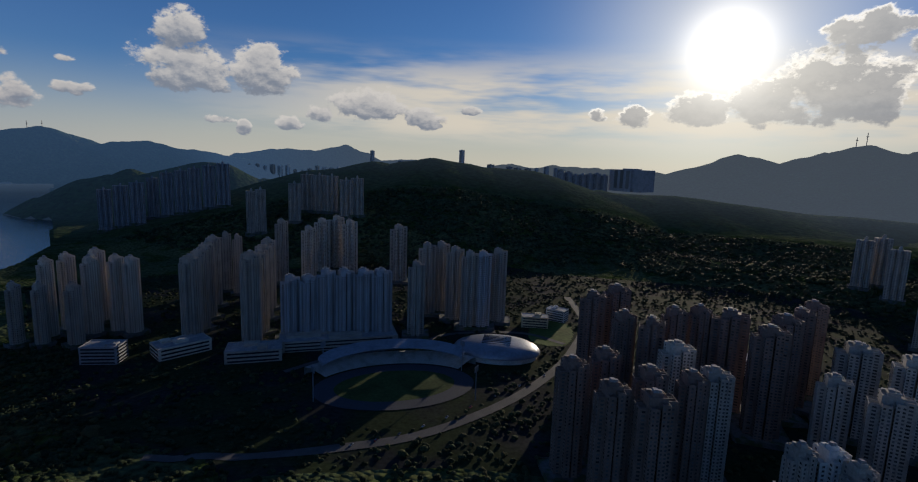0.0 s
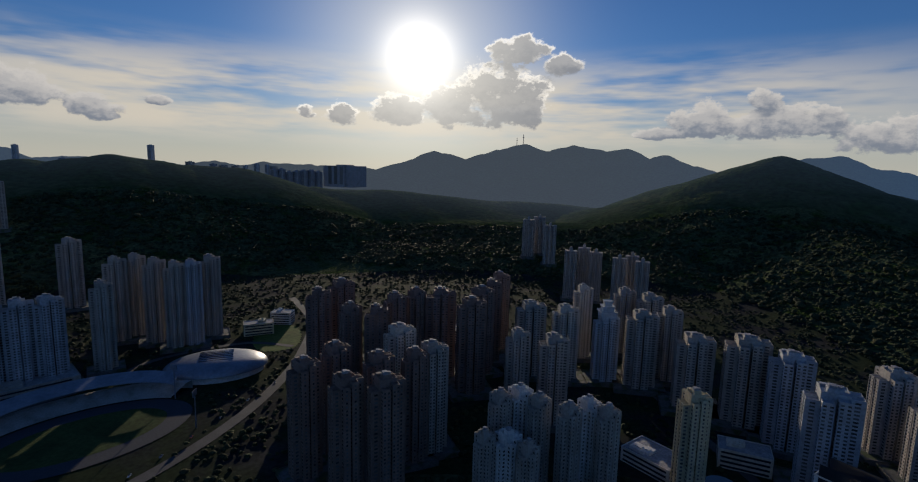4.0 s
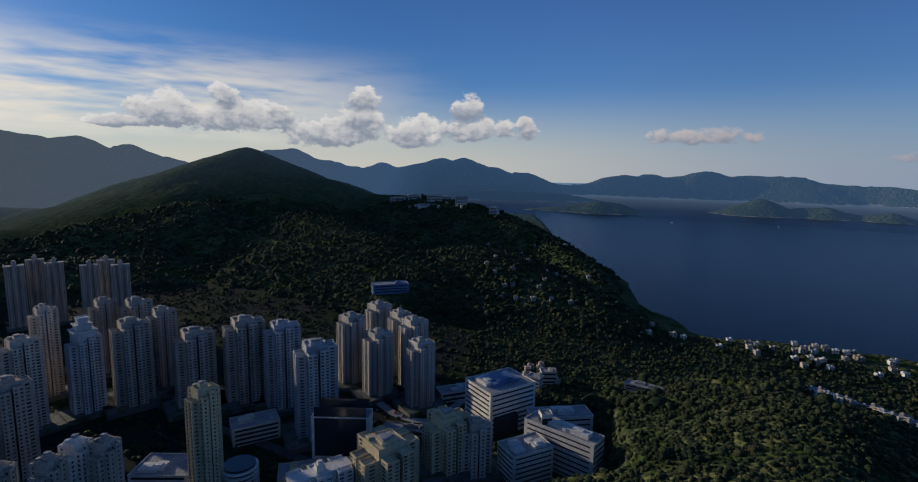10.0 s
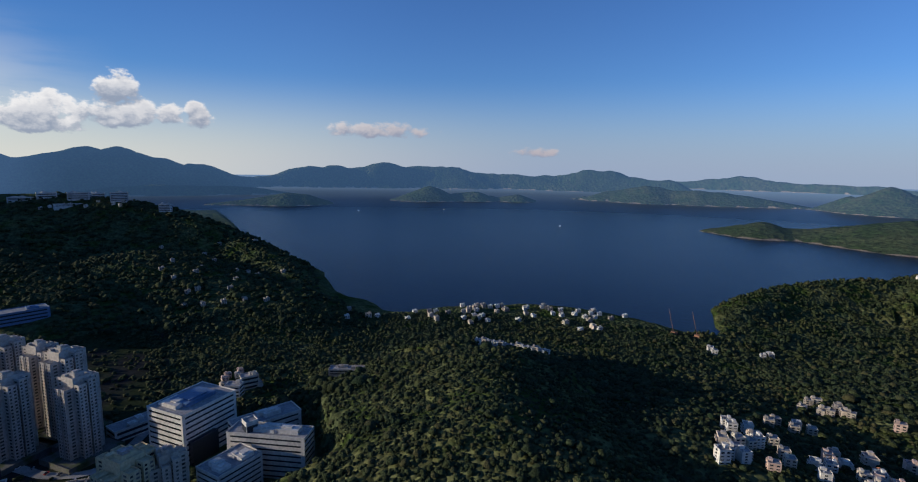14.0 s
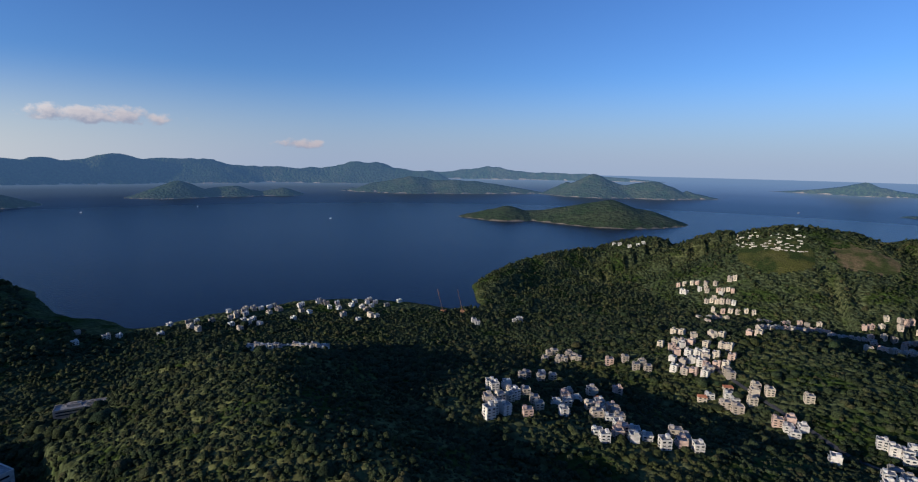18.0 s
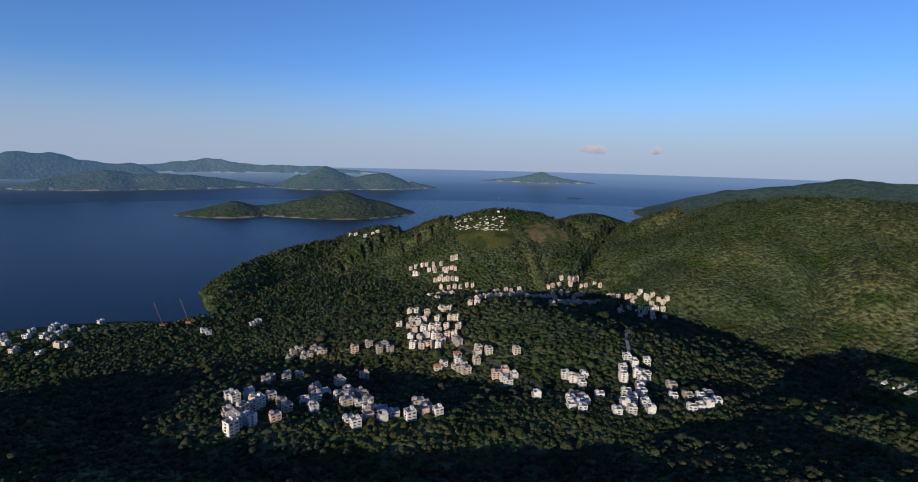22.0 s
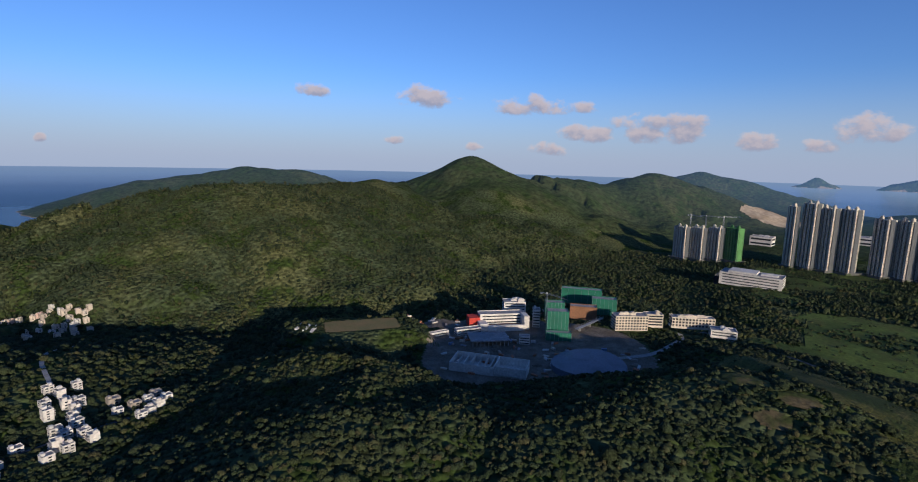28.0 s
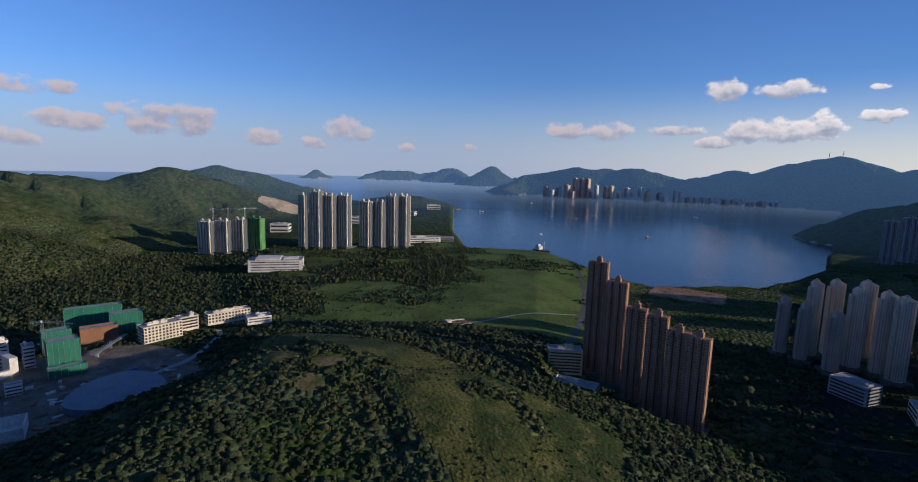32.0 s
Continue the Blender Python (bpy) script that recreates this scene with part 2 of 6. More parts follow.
def haze_emission(mat, near, far, away, sunward, steps):
    """Paints haze into the emission: none at near, stronger with distance, brighter below the sun."""
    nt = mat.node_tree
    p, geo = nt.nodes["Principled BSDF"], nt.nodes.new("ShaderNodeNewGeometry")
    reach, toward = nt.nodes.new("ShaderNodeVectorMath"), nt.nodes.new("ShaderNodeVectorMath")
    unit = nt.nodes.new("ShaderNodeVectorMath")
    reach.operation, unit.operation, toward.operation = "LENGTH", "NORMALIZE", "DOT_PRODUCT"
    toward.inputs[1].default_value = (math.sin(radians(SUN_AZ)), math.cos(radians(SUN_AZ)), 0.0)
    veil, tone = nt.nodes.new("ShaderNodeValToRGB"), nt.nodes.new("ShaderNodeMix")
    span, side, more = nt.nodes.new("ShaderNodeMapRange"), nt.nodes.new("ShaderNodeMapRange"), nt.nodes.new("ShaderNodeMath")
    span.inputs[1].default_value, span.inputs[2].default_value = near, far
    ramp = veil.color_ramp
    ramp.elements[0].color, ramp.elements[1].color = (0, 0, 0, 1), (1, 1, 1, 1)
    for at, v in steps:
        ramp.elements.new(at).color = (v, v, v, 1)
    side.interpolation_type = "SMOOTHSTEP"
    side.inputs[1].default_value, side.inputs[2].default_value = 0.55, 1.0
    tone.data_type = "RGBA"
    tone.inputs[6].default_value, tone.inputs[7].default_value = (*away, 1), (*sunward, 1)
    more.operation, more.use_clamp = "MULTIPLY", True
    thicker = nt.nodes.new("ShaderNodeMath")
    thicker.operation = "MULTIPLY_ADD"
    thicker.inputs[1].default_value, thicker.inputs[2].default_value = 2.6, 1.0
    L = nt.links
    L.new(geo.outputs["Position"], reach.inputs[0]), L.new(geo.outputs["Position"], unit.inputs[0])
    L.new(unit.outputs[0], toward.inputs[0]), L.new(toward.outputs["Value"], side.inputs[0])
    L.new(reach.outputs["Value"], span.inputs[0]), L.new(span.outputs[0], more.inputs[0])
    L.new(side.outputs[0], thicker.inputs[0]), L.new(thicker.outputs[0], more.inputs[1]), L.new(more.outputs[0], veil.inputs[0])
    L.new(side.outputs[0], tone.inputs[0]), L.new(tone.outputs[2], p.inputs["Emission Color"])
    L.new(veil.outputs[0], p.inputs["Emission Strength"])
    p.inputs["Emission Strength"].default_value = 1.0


# haze painted as glow on all hill slopes from 1650 m out
haze_emission(HAZED_HILL, 1650, 4750, (0.048, 0.098, 0.195), (0.085, 0.102, 0.132), ((0.15, 0.08), (0.45, 0.30), (0.80, 0.66)))
LEAF = material("broadleaf_canopy", (0.035, 0.049, 0.025), 0.8, tints=(((0.052, 0.062, 0.025), 0.012, 0.45, 0.65), ((0.022, 0.036, 0.018), 0.035, 0.5, 0.65)),
                grain=0.75, grain_scale=0.7, island=0.35, bump=0.7, bump_scale=1.1, spec=0.04, odd=(0.062, 0.055, 0.026))
GRASS = material("rough_grass", (0.078, 0.082, 0.022), 0.9, tints=(((0.030, 0.048, 0.013), 0.022, 0.44, 0.56), ((0.095, 0.092, 0.034), 0.06, 0.52, 0.7)),
                 grain=0.7, grain_scale=0.5, bump=1.0, bump_scale=0.35, spec=0.1)
TURF = material("sports_turf", (0.050, 0.075, 0.022), 0.9, tints=(((0.036, 0.055, 0.016), 0.03, 0.42, 0.6),), grain=0.4, grain_scale=0.3, spec=0.1)
LAWN = material("mown_grass", (0.105, 0.148, 0.034), 0.9, tints=(((0.058, 0.090, 0.022), 0.012, 0.42, 0.6), ((0.085, 0.095, 0.03), 0.03, 0.52, 0.7)), grain=0.45, grain_scale=0.2, spec=0.1)
DIRT = material("bare_earth", (0.14, 0.115, 0.085), 0.95, tints=(((0.22, 0.19, 0.15), 0.05, 0.4, 0.65), ((0.12, 0.10, 0.08), 0.15, 0.5, 0.7)), grain=0.5,
                grain_scale=0.8, bump=0.4, bump_scale=0.4, spec=0.1)
EARTH = material("brown_scrub_earth", (0.125, 0.100, 0.052), 0.95, tints=(((0.16, 0.12, 0.07), 0.03, 0.5, 0.65), ((0.05, 0.065, 0.02), 0.05, 0.45, 0.6)), grain=0.6, grain_scale=0.4, bump=0.6, bump_scale=0.2, spec=0.1)
CLAY = material("red_brown_clay", (0.26, 0.145, 0.085), 0.95, tints=(((0.34, 0.23, 0.15), 0.03, 0.45, 0.62), ((0.13, 0.085, 0.06), 0.06, 0.5, 0.65)), grain=0.6, grain_scale=0.2, bump=0.8, bump_scale=0.1, spec=0.1)
CUT = material("pale_cut_ground", (0.44, 0.36, 0.26), 0.95, tints=(((0.30, 0.23, 0.15), 0.012, 0.45, 0.62),), grain=0.4, grain_scale=0.05, spec=0.1)
SANDY = material("brown_sand_pitch", (0.24, 0.175, 0.08), 0.95, tints=(((0.18, 0.165, 0.07), 0.04, 0.4, 0.65),), grain=0.2, grain_scale=0.6, spec=0.1)
ROCK = material("shore_rock", (0.26, 0.21, 0.15), 0.9, tints=(((0.22, 0.18, 0.14), 0.08, 0.45, 0.6),), grain=0.6, grain_scale=0.3, bump=2.0, bump_scale=0.15, spec=0.2)
ASPHALT = material("asphalt", (0.055, 0.055, 0.058), 0.85, tints=(((0.08, 0.08, 0.08), 0.05, 0.45, 0.65),), grain=0.3, grain_scale=1.5)
CONCRETE = material("pale_concrete", (0.30, 0.295, 0.28), 0.85, tints=(((0.20, 0.195, 0.18), 0.08, 0.45, 0.65),), grain=0.25, grain_scale=0.8)
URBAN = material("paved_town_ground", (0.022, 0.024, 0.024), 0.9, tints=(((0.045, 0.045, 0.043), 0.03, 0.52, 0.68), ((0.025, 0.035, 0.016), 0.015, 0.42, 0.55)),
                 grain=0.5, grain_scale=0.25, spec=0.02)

# ---------------------------------------------------------------- the lie of the land
def polar(az, r):
    return r * math.sin(radians(az)), r * math.cos(radians(az))


def draw_in(x, y, z):
    """Beyond 3 km the world is drawn in along the line of sight, so that all of it lies within 4.75 km of the drone."""
    x, y, z = (np.asarray(v, float) for v in (x, y, z))
    r = np.maximum(np.hypot(x, y), 1e-6)
    q = np.where(r < 3000, r, 3000 + 1750 * (1 - np.exp(-(np.maximum(r, 3000) - 3000) / 1750)))
    s = q / r
    return x * s, y * s, EYE_Z + (z - EYE_Z) * s, s


def hash_noise(x, y, seed=0):
    """Smooth value noise in 0 to 1."""
    xi, yi = np.floor(x).astype(np.int64), np.floor(y).astype(np.int64)
    fx, fy = x - xi, y - yi
    fx, fy = fx * fx * (3 - 2 * fx), fy * fy * (3 - 2 * fy)

    def h(a, b):
        n = (a * 374761393 + b * 668265263 + seed * 982451653) & 0x7FFFFFFF
        n = ((n ^ (n >> 13)) * 1274126177) & 0x7FFFFFFF
        return ((n ^ (n >> 16)) & 0xFFFF) / 65535.0
    return (h(xi, yi) * (1 - fx) + h(xi + 1, yi) * fx) * (1 - fy) + (h(xi, yi + 1) * (1 - fx) + h(xi + 1, yi + 1) * fx) * fy


def fbm(x, y, size, octaves=4, seed=0):
    total, amp, norm = 0, 1.0, 0.0
    for o in range(octaves):
        total = total + amp * hash_noise(x / size * 2 ** o + 17 * o, y / size * 2 ** o + 31 * o, seed + o)
        norm, amp = norm + amp, amp * 0.5
    return total / norm


RIDGES = []
FLATS = []
CLEARINGS = []


def ridge(slope, r, *crest, rounding=40.0, carve=0.35, r2=None):
    """A ridge: its crest as (azimuth, elevation angle seen from the drone) at r metres, sloping down on both sides."""
    pts = []
    for i, c in enumerate(crest):
        rr = c[2] if len(c) > 2 else r + ((r2 or r) - r) * i / max(1, len(crest) - 1)
        x, y = polar(c[0], rr)
        pts.append((x, y, EYE_Z + rr * math.tan(radians(c[1]))))
    RIDGES.append((slope, rounding, carve, pts))


def knoll(slope, az, r, z, rounding=40.0, az2=None, r2=None, z2=None, carve=0.3):
    a, b = polar(az, r), polar(az if az2 is None else az2, r if r2 is None else r2)
    RIDGES.append((slope, rounding, carve, [(*a, z), (*b, z if z2 is None else z2)]))


# island peaks beyond the strait, west
ridge(0.42, 5500, (311, -1.2), (315.2, 0.3), (317.8, -0.1), (320.5, 1.1), (322.5, 1.55), (324.4, 1.75), (326.9, 0.9), (328.3, 0.3), (329.7, 0.8), (333.5, 0.9), (336, 0.5), (338, 0.2), (341, -0.6))
ridge(0.44, 5200, (292.5, -2.6, 4700), (295.3, -0.6), (300.9, 0.1), (304.6, -0.4), (307.5, 0.3), (310.4, -0.5), (313, -0.8))
ridge(0.40, 8500, (340, 0.0), (341.8, 0.4), (345.3, 0.9), (347.5, 0.7), (350.7, 1.2), (352.2, 0.4), (353.2, -0.3), (357, -0.2), (360, 0.0), (366, -0.3), (372, -0.1), (378, -0.4), (385, -0.5))
# wooded hill beside the strait
ridge(0.5, 2500, (325.6, -3.4), (327.3, -2.6), (330.5, -1.7), (331.9, -2.1), (335.9, -1.4), (338.8, -1.1), (341.2, -2.2), (346, -2.8))
# dark ridge behind the town
ridge(0.28, 2000, (344, -2.9), (346, -2.2), (347.7, -1.4), (351.3, -1.0), (353.9, -0.3), (355.6, -0.75), (357.7, -0.15), (360.3, 0.25), (363.5, -0.1), (366.2, -0.6), (370.7, -0.75), (374, -1.7), (378.4, -2.55), (383.2, -3.2), carve=0.15)
ridge(0.20, 2100, (380, -2.8), (386, -2.7), (392, -3.2), (398, -3.6, 2200), (406, -4.0, 2250), (414, -4.2, 2200), (420, -4.0, 2150), carve=0.15)
knoll(0.15, 20, 1750, 62, 60, 52, 1800, 70, 0.2)
knoll(0.14, 28, 1350, 34, 60, 62, 1400, 40, 0.2)
# high peaks under the sun
ridge(0.36, 4200, (22, -2.4), (24.8, -1.3), (26.6, -0.4), (28.1, 0.33), (29.8, 1.0), (31.6, 1.64), (33.9, 1.2), (36.5, 0.3), (37.5, 0.3, 4400), (38.4, 1.4, 4400), (39.3, 2.2, 4400), (40.4, 2.5, 4400), (41.5, 2.95, 4400), (42.7, 2.5, 4400), (44.0, 2.1, 4400), (45.5, 2.2, 4400), (46.9, 2.5, 4400), (48.6, 2.25, 4400), (49.9, 1.6), (52.2, 1.85), (53.9, 1.0), (56.0, 1.45), (58.6, 0.4), (60.7, -0.4))
# pointed peak and the long spur down to the bay
ridge(0.34, 2100, (56, -2.4, 2300), (59.5, -1.3), (62.6, 0.1), (64.8, 1.1), (66.3, 1.8), (67.8, 0.9), (69.8, -0.3), (73.3, -2.3), (77.2, -2.9, 1900), (83.8, -3.1, 1650))
ridge(0.46, 1600, (82.0, -3.1, 1700), (83.8, -3.1, 1650), (88.8, -3.6, 1550), (92.5, -4.6, 1480), (95.0, -5.5, 1420), (98.6, -7.6, 1330), (102.1, -9.6, 1180), (104.5, -12.4, 1010), (105.5, -14.6, 900))
knoll(0.25, 72, 1500, 120, 60, 84, 1000, 60)
knoll(0.20, 90, 1100, 75, 40, 104, 830, 30)
ridge(0.34, 5700, (66, 1.2), (68.2, 1.6), (70.8, 1.8), (73.7, 0.8), (78, -0.2), (81.2, 0.1), (84, 0.5), (86.2, 0.8), (88, 1.0), (89.4, 1.4), (90.8, 0.8), (92.5, 0.2), (96.2, -0.6), (100.3, -1.3))
# hills across the bay
ridge(0.40, 5900, (99, -1.5), (102, -1.3), (104.5, -0.7), (108.3, -0.2), (110.9, -0.6), (114.1, 0.0), (116, -0.4), (118, -0.5), (122.6, -0.1), (127.1, -1.1), (130, -0.9), (134.9, -0.4), (140.3, -0.6), (145.2, -1.3))
ridge(0.40, 7400, (140, -1.5), (145.2, -1.3), (149.1, -0.9), (153, -0.7), (156, -1.1), (159.5, -1.2), (163.4, -1.3), (168.4, -1.7), (172, -2.0))
# islands of the bay
ridge(0.36, 4150, (135.8, -3.3), (139, -2.4), (142.7, -1.7), (145, -2.1), (147.8, -1.9), (152, -2.4), (157.2, -3.3))
ridge(0.36, 4150, (158, -3.2), (160.5, -2.2), (163.1, -1.4), (166, -2.1), (169, -1.8), (172, -2.7), (174.7, -3.3))
ridge(0.34, 2300, (149.7, -5.8), (152, -5.3), (153.7, -4.9), (155.3, -5.4), (157.5, -5.3), (159.6, -4.9), (162.5, -4.4), (164.8, -4.0), (166.5, -4.6), (168.5, -4.9), (170.7, -5.7), rounding=25, carve=0.12)
ridge(0.32, 5800, (176, -2.5), (180.2, -2.4), (183, -2.1), (186.8, -1.55), (189, -2.0), (192.0, -2.35))
ridge(0.5, 3420, (189.5, -4.05), (190.3, -3.95), (191.0, -4.05), rounding=10)
ridge(0.5, 2500, (171.8, -5.65), (173.0, -5.55), rounding=8)
ridge(0.32, 3700, (116.6, -3.6), (119.3, -2.4), (121.5, -3.2), (124.6, -2.9), (127, -3.5), (129.2, -3.1), (130.0, -3.7), rounding=25)
ridge(0.32, 3250, (96.5, -4.3), (100, -3.9), (104, -3.2), (106, -3.4), (108.3, -4.2), rounding=25)
ridge(0.32, 4300, (84, -3.2), (88, -2.6), (93, -2.3), (97, -2.4), (101, -2.7), (105, -3.3), rounding=25)
# headland, burial hill and the long green ridge
ridge(0.65, 1200, (151.6, -15.3, 890), (153.2, -12.3, 1000), (156.2, -10.8, 1080), (159.5, -9.9, 1130), (163.7, -9.2), rounding=20, carve=0.2)
ridge(0.30, 1200, (163.7, -9.1), (168.8, -7.8, 1230), (172.4, -7.5, 1220), (177.6, -6.4), (181.9, -5.6, 1180), (185.5, -5.8, 1180), (189.3, -6.4, 1200), (196, -6.2, 1250), (201.8, -4.5, 1250), (207, -3.5, 1220), (211.2, -2.95, 1200), (216, -2.85, 1200), (220.5, -3.1, 1300), (225.4, -2.7, 1500), (228, -2.2, 1600), (230.5, -2.6, 1700), (232.9, -1.85, 1850), (234.6, -1.03, 1920), (236.9, -0.33, 1980), (238.0, 0.2, 1995), (238.7, 0.5, 2000), (239.8, 0.0, 2020), (241.5, -1.05, 2050), (244.0, -1.42, 2080), (246.5, -1.3, 2150), (249.6, -1.7, 2230), (252.9, -1.96, 2350), (255.5, -1.2, 2480), (258.6, -0.7, 2600), (260.6, -1.3, 2650), (262.5, -2.8, 2700), rounding=60, carve=0.75)
knoll(0.3, 191.7, 1500, 99, 30, 192.5, 1560, 96)
ridge(0.30, 2700, (197, -5.3), (201.1, -4.1), (203.5, -3.1), (205.8, -2.3), (210.8, -1.8), (213, -1.3), (214.9, -0.9), (217.8, -1.3), (219.5, -1.2), (222, -1.8), (226, -3))
ridge(0.28, 3800, (258, -1.9), (260, -1.4), (262.7, -0.8), (264.7, -1.0), (266, -1.1), (269.3, -2.0), (271, -2.8))
ridge(0.35, 3000, (278.5, -3.6), (281, -3.3), (283.5, -3.4), (286.3, -4.1), rounding=20)
# outer islands, south-west
ridge(0.5, 8500, (271.2, -1.25), (272.2, -0.8), (273.2, -1.2))
ridge(0.5, 8500, (277.8, -1.0), (281, -0.3), (284.9, -0.8))
ridge(0.5, 8000, (285, -1.1), (286.8, -0.1), (288.8, -1.0))
ridge(0.5, 7000, (288.6, -1.4), (290, -0.5), (291.4, 0.1), (293.8, -1.0))
# the near wooded hill that the drone hovers over
ridge(0.28, 300, (124, -20.2, 520), (127, -21.5, 420), (128, -27.5, 300), (148, -36.5, 215), (200, -39, 200), (222, -28, 290), (229, -22.8, 395), (223, -21.2, 425), rounding=30, carve=0.5)
ridge(0.24, 300, (222, -28, 290), (236, -28.0, 295), (243, -29.0, 292), (250, -28.0, 290), (257, -25.6, 312), (263, -22.2, 355), (268, -20.4, 378), (273, -20.6, 378), (282, -23.4, 350), (290, -26.5, 340), (297, -29.5, 335), (303, -32.5, 315), rounding=20, carve=0.3)
knoll(0.20, 268, 385, 105, 20, 266, 480, 78)
# mound between the villages
knoll(0.24, 184, 560, 85, 30, 190, 520, 83, 0.1)
knoll(0.22, 150, 330, 76, 40, 205, 420, 62, 0.2)

SHORE = ((0, 9e3), (89.0, 9e3), (89.4, 3000), (97.1, 2900), (99.9, 1780), (103.8, 1418), (105.8, 1250), (107.9, 950), (109.6, 883), (117, 865), (124.5, 905),
         (131, 935), (137.2, 925), (143, 885), (147.5, 850), (150.6, 860), (152.4, 960), (153.6, 1130), (159.2, 1432), (166, 1560), (180, 1620), (196, 1700), (200, 2900), (255, 3300), (263, 4300), (270, 3900),
         (280, 3300), (287.3, 3230), (287.0, 3000), (281.7, 2340), (287.4, 1900), (288.8, 1560), (297.7, 1540), (302.2, 1350), (305, 1240), (309.1, 1180), (319.3, 1310), (322, 1450), (324, 1650), (324.4, 2100),
         (324.6, 4000), (325, 9e3), (360, 9e3))


def base_land(x, y):
    az, r = np.degrees(np.arctan2(x, y)) % 360, np.hypot(x, y)
    shore = np.interp(az, [s[0] for s in SHORE], [s[1] for s in SHORE]) * (1 + 0.03 * (fbm(x, y, 90, 3, 5) - 0.5))
    inside = np.clip((shore - r) / 45 + 0.35, 0, 1)
    flat = 5.0 + 12.0 * np.clip((az - 262) / 6, 0, 1) * np.clip((303 - az) / 6, 0, 1) * np.clip((r - 500) / 300, 0, 1) * np.clip((shore - r) / 200, 0, 1)
    return -14 + inside * (flat + 14)


def ridge_height(x, y, slope, rounding, carve, pts):
    top, away, along, run = np.full(x.shape, -999.0), np.zeros(x.shape), np.zeros(x.shape), 0.0
    for (ax, ay, az), (bx, by, bz) in zip(pts, pts[1:]):
        dx, dy = bx - ax, by - ay
        u = np.clip(((x - ax) * dx + (y - ay) * dy) / max(dx * dx + dy * dy, 1e-6), 0, 1)
        d = np.hypot(x - ax - u * dx, y - ay - u * dy)
        z = az + u * (bz - az) - slope * (np.sqrt(d * d + rounding ** 2) - rounding)
        along, away = np.where(z > top, run + u * math.hypot(dx, dy), along), np.where(z > top, d, away)
        run += math.hypot(dx, dy)
        top = np.maximum(top, z)
    big = min(420.0, 90 + 4 * rounding)
    spurs = 1 - np.abs(2 * fbm(x, y, big, 4, 11) - 1) ** 0.7
    top = top - carve * slope * np.minimum(away, big * 1.2) * (0.2 + 1.1 * spurs) * 0.6
    if carve > 0.7:  # gullies running down from the crest
        wander = 170 * fbm(x, y, 260, 3, 23)
        gully = 0.5 + 0.5 * np.cos((along + wander) * 2 * math.pi / 150)
        top = top - 17 * np.clip((away - 15) / 220, 0, 1) * gully ** 1.5 * np.clip((1500 - away) / 300, 0, 1)
    return top


def land_form(x, y):
    x, y = np.asarray(x, float), np.asarray(y, float)
    best = np.full(x.shape, -60.0)
    for slope, rounding, carve, pts in RIDGES:
        reach = (max(p[2] for p in pts) + 20) / slope + rounding + 20
        near = (x > min(p[0] for p in pts) - reach) & (x < max(p[0] for p in pts) + reach) & (y > min(p[1] for p in pts) - reach) & (y < max(p[1] for p in pts) + reach)
        if near.any():
            best[near] = np.maximum(best[near], ridge_height(x[near], y[near], slope, rounding, carve, pts))
    rough = np.clip((np.hypot(x, y) - 1700) / 900, 0, 1) * np.clip((best - 25) / 120, 0, 1)
    best = best + rough * np.minimum(np.hypot(x, y), 7000) * 0.026 * (fbm(x, y, 330, 4, 77) - 0.5)
    land = base_land(x, y)
    k = 6.0
    soft = np.maximum(best, land) + np.where(np.abs(best - land) < k, (k - np.abs(best - land)) ** 2 / (4 * k), 0)
    for cx, cy, ca, hw, hd, z in FLATS:
        u, v = (x - cx) * math.cos(ca) + (y - cy) * math.sin(ca), -(x - cx) * math.sin(ca) + (y - cy) * math.cos(ca)
        k = np.clip(1.5 - 0.5 * np.maximum(np.abs(u) / hw, np.abs(v) / hd) ** 3 * 1.0, 0, 1)
        soft = soft * (1 - k) + z * k
    return soft


def flat(az, r, half_wide, half_deep, z, turn=0.0):
    """Levelled ground; half_deep along the line of sight."""
    FLATS.append((*polar(az, r), radians(-az + turn), half_wide, half_deep, z))


flat(247, 560, 135, 118, 40.0)
flat(225.5, 585, 66, 34, 57.0, 6)
flat(97.5, 405, 52, 60, 12.0)
flat(309.3, 552, 82, 78, 6.0)


def mesh_object(name, verts, faces, mat, smooth=False):
    me = bpy.data.meshes.new(name)
    verts, faces = np.asarray(verts, np.float32), np.asarray(faces, np.int32)
    n, k = faces.shape
    me.vertices.add(len(verts)), me.loops.add(n * k), me.polygons.add(n)
    me.vertices.foreach_set("co", verts.ravel())
    me.loops.foreach_set("vertex_index", faces.ravel())
    me.polygons.foreach_set("loop_start", np.arange(0, n * k, k, dtype=np.int32))
    me.polygons.foreach_set("loop_total", np.full(n, k, np.int32))
    if smooth:
        me.polygons.foreach_set("use_smooth", np.ones(n, bool))
    me.update(calc_edges=True)
    me.materials.append(mat)
    return new(name, me)


SHEET_Z = {}


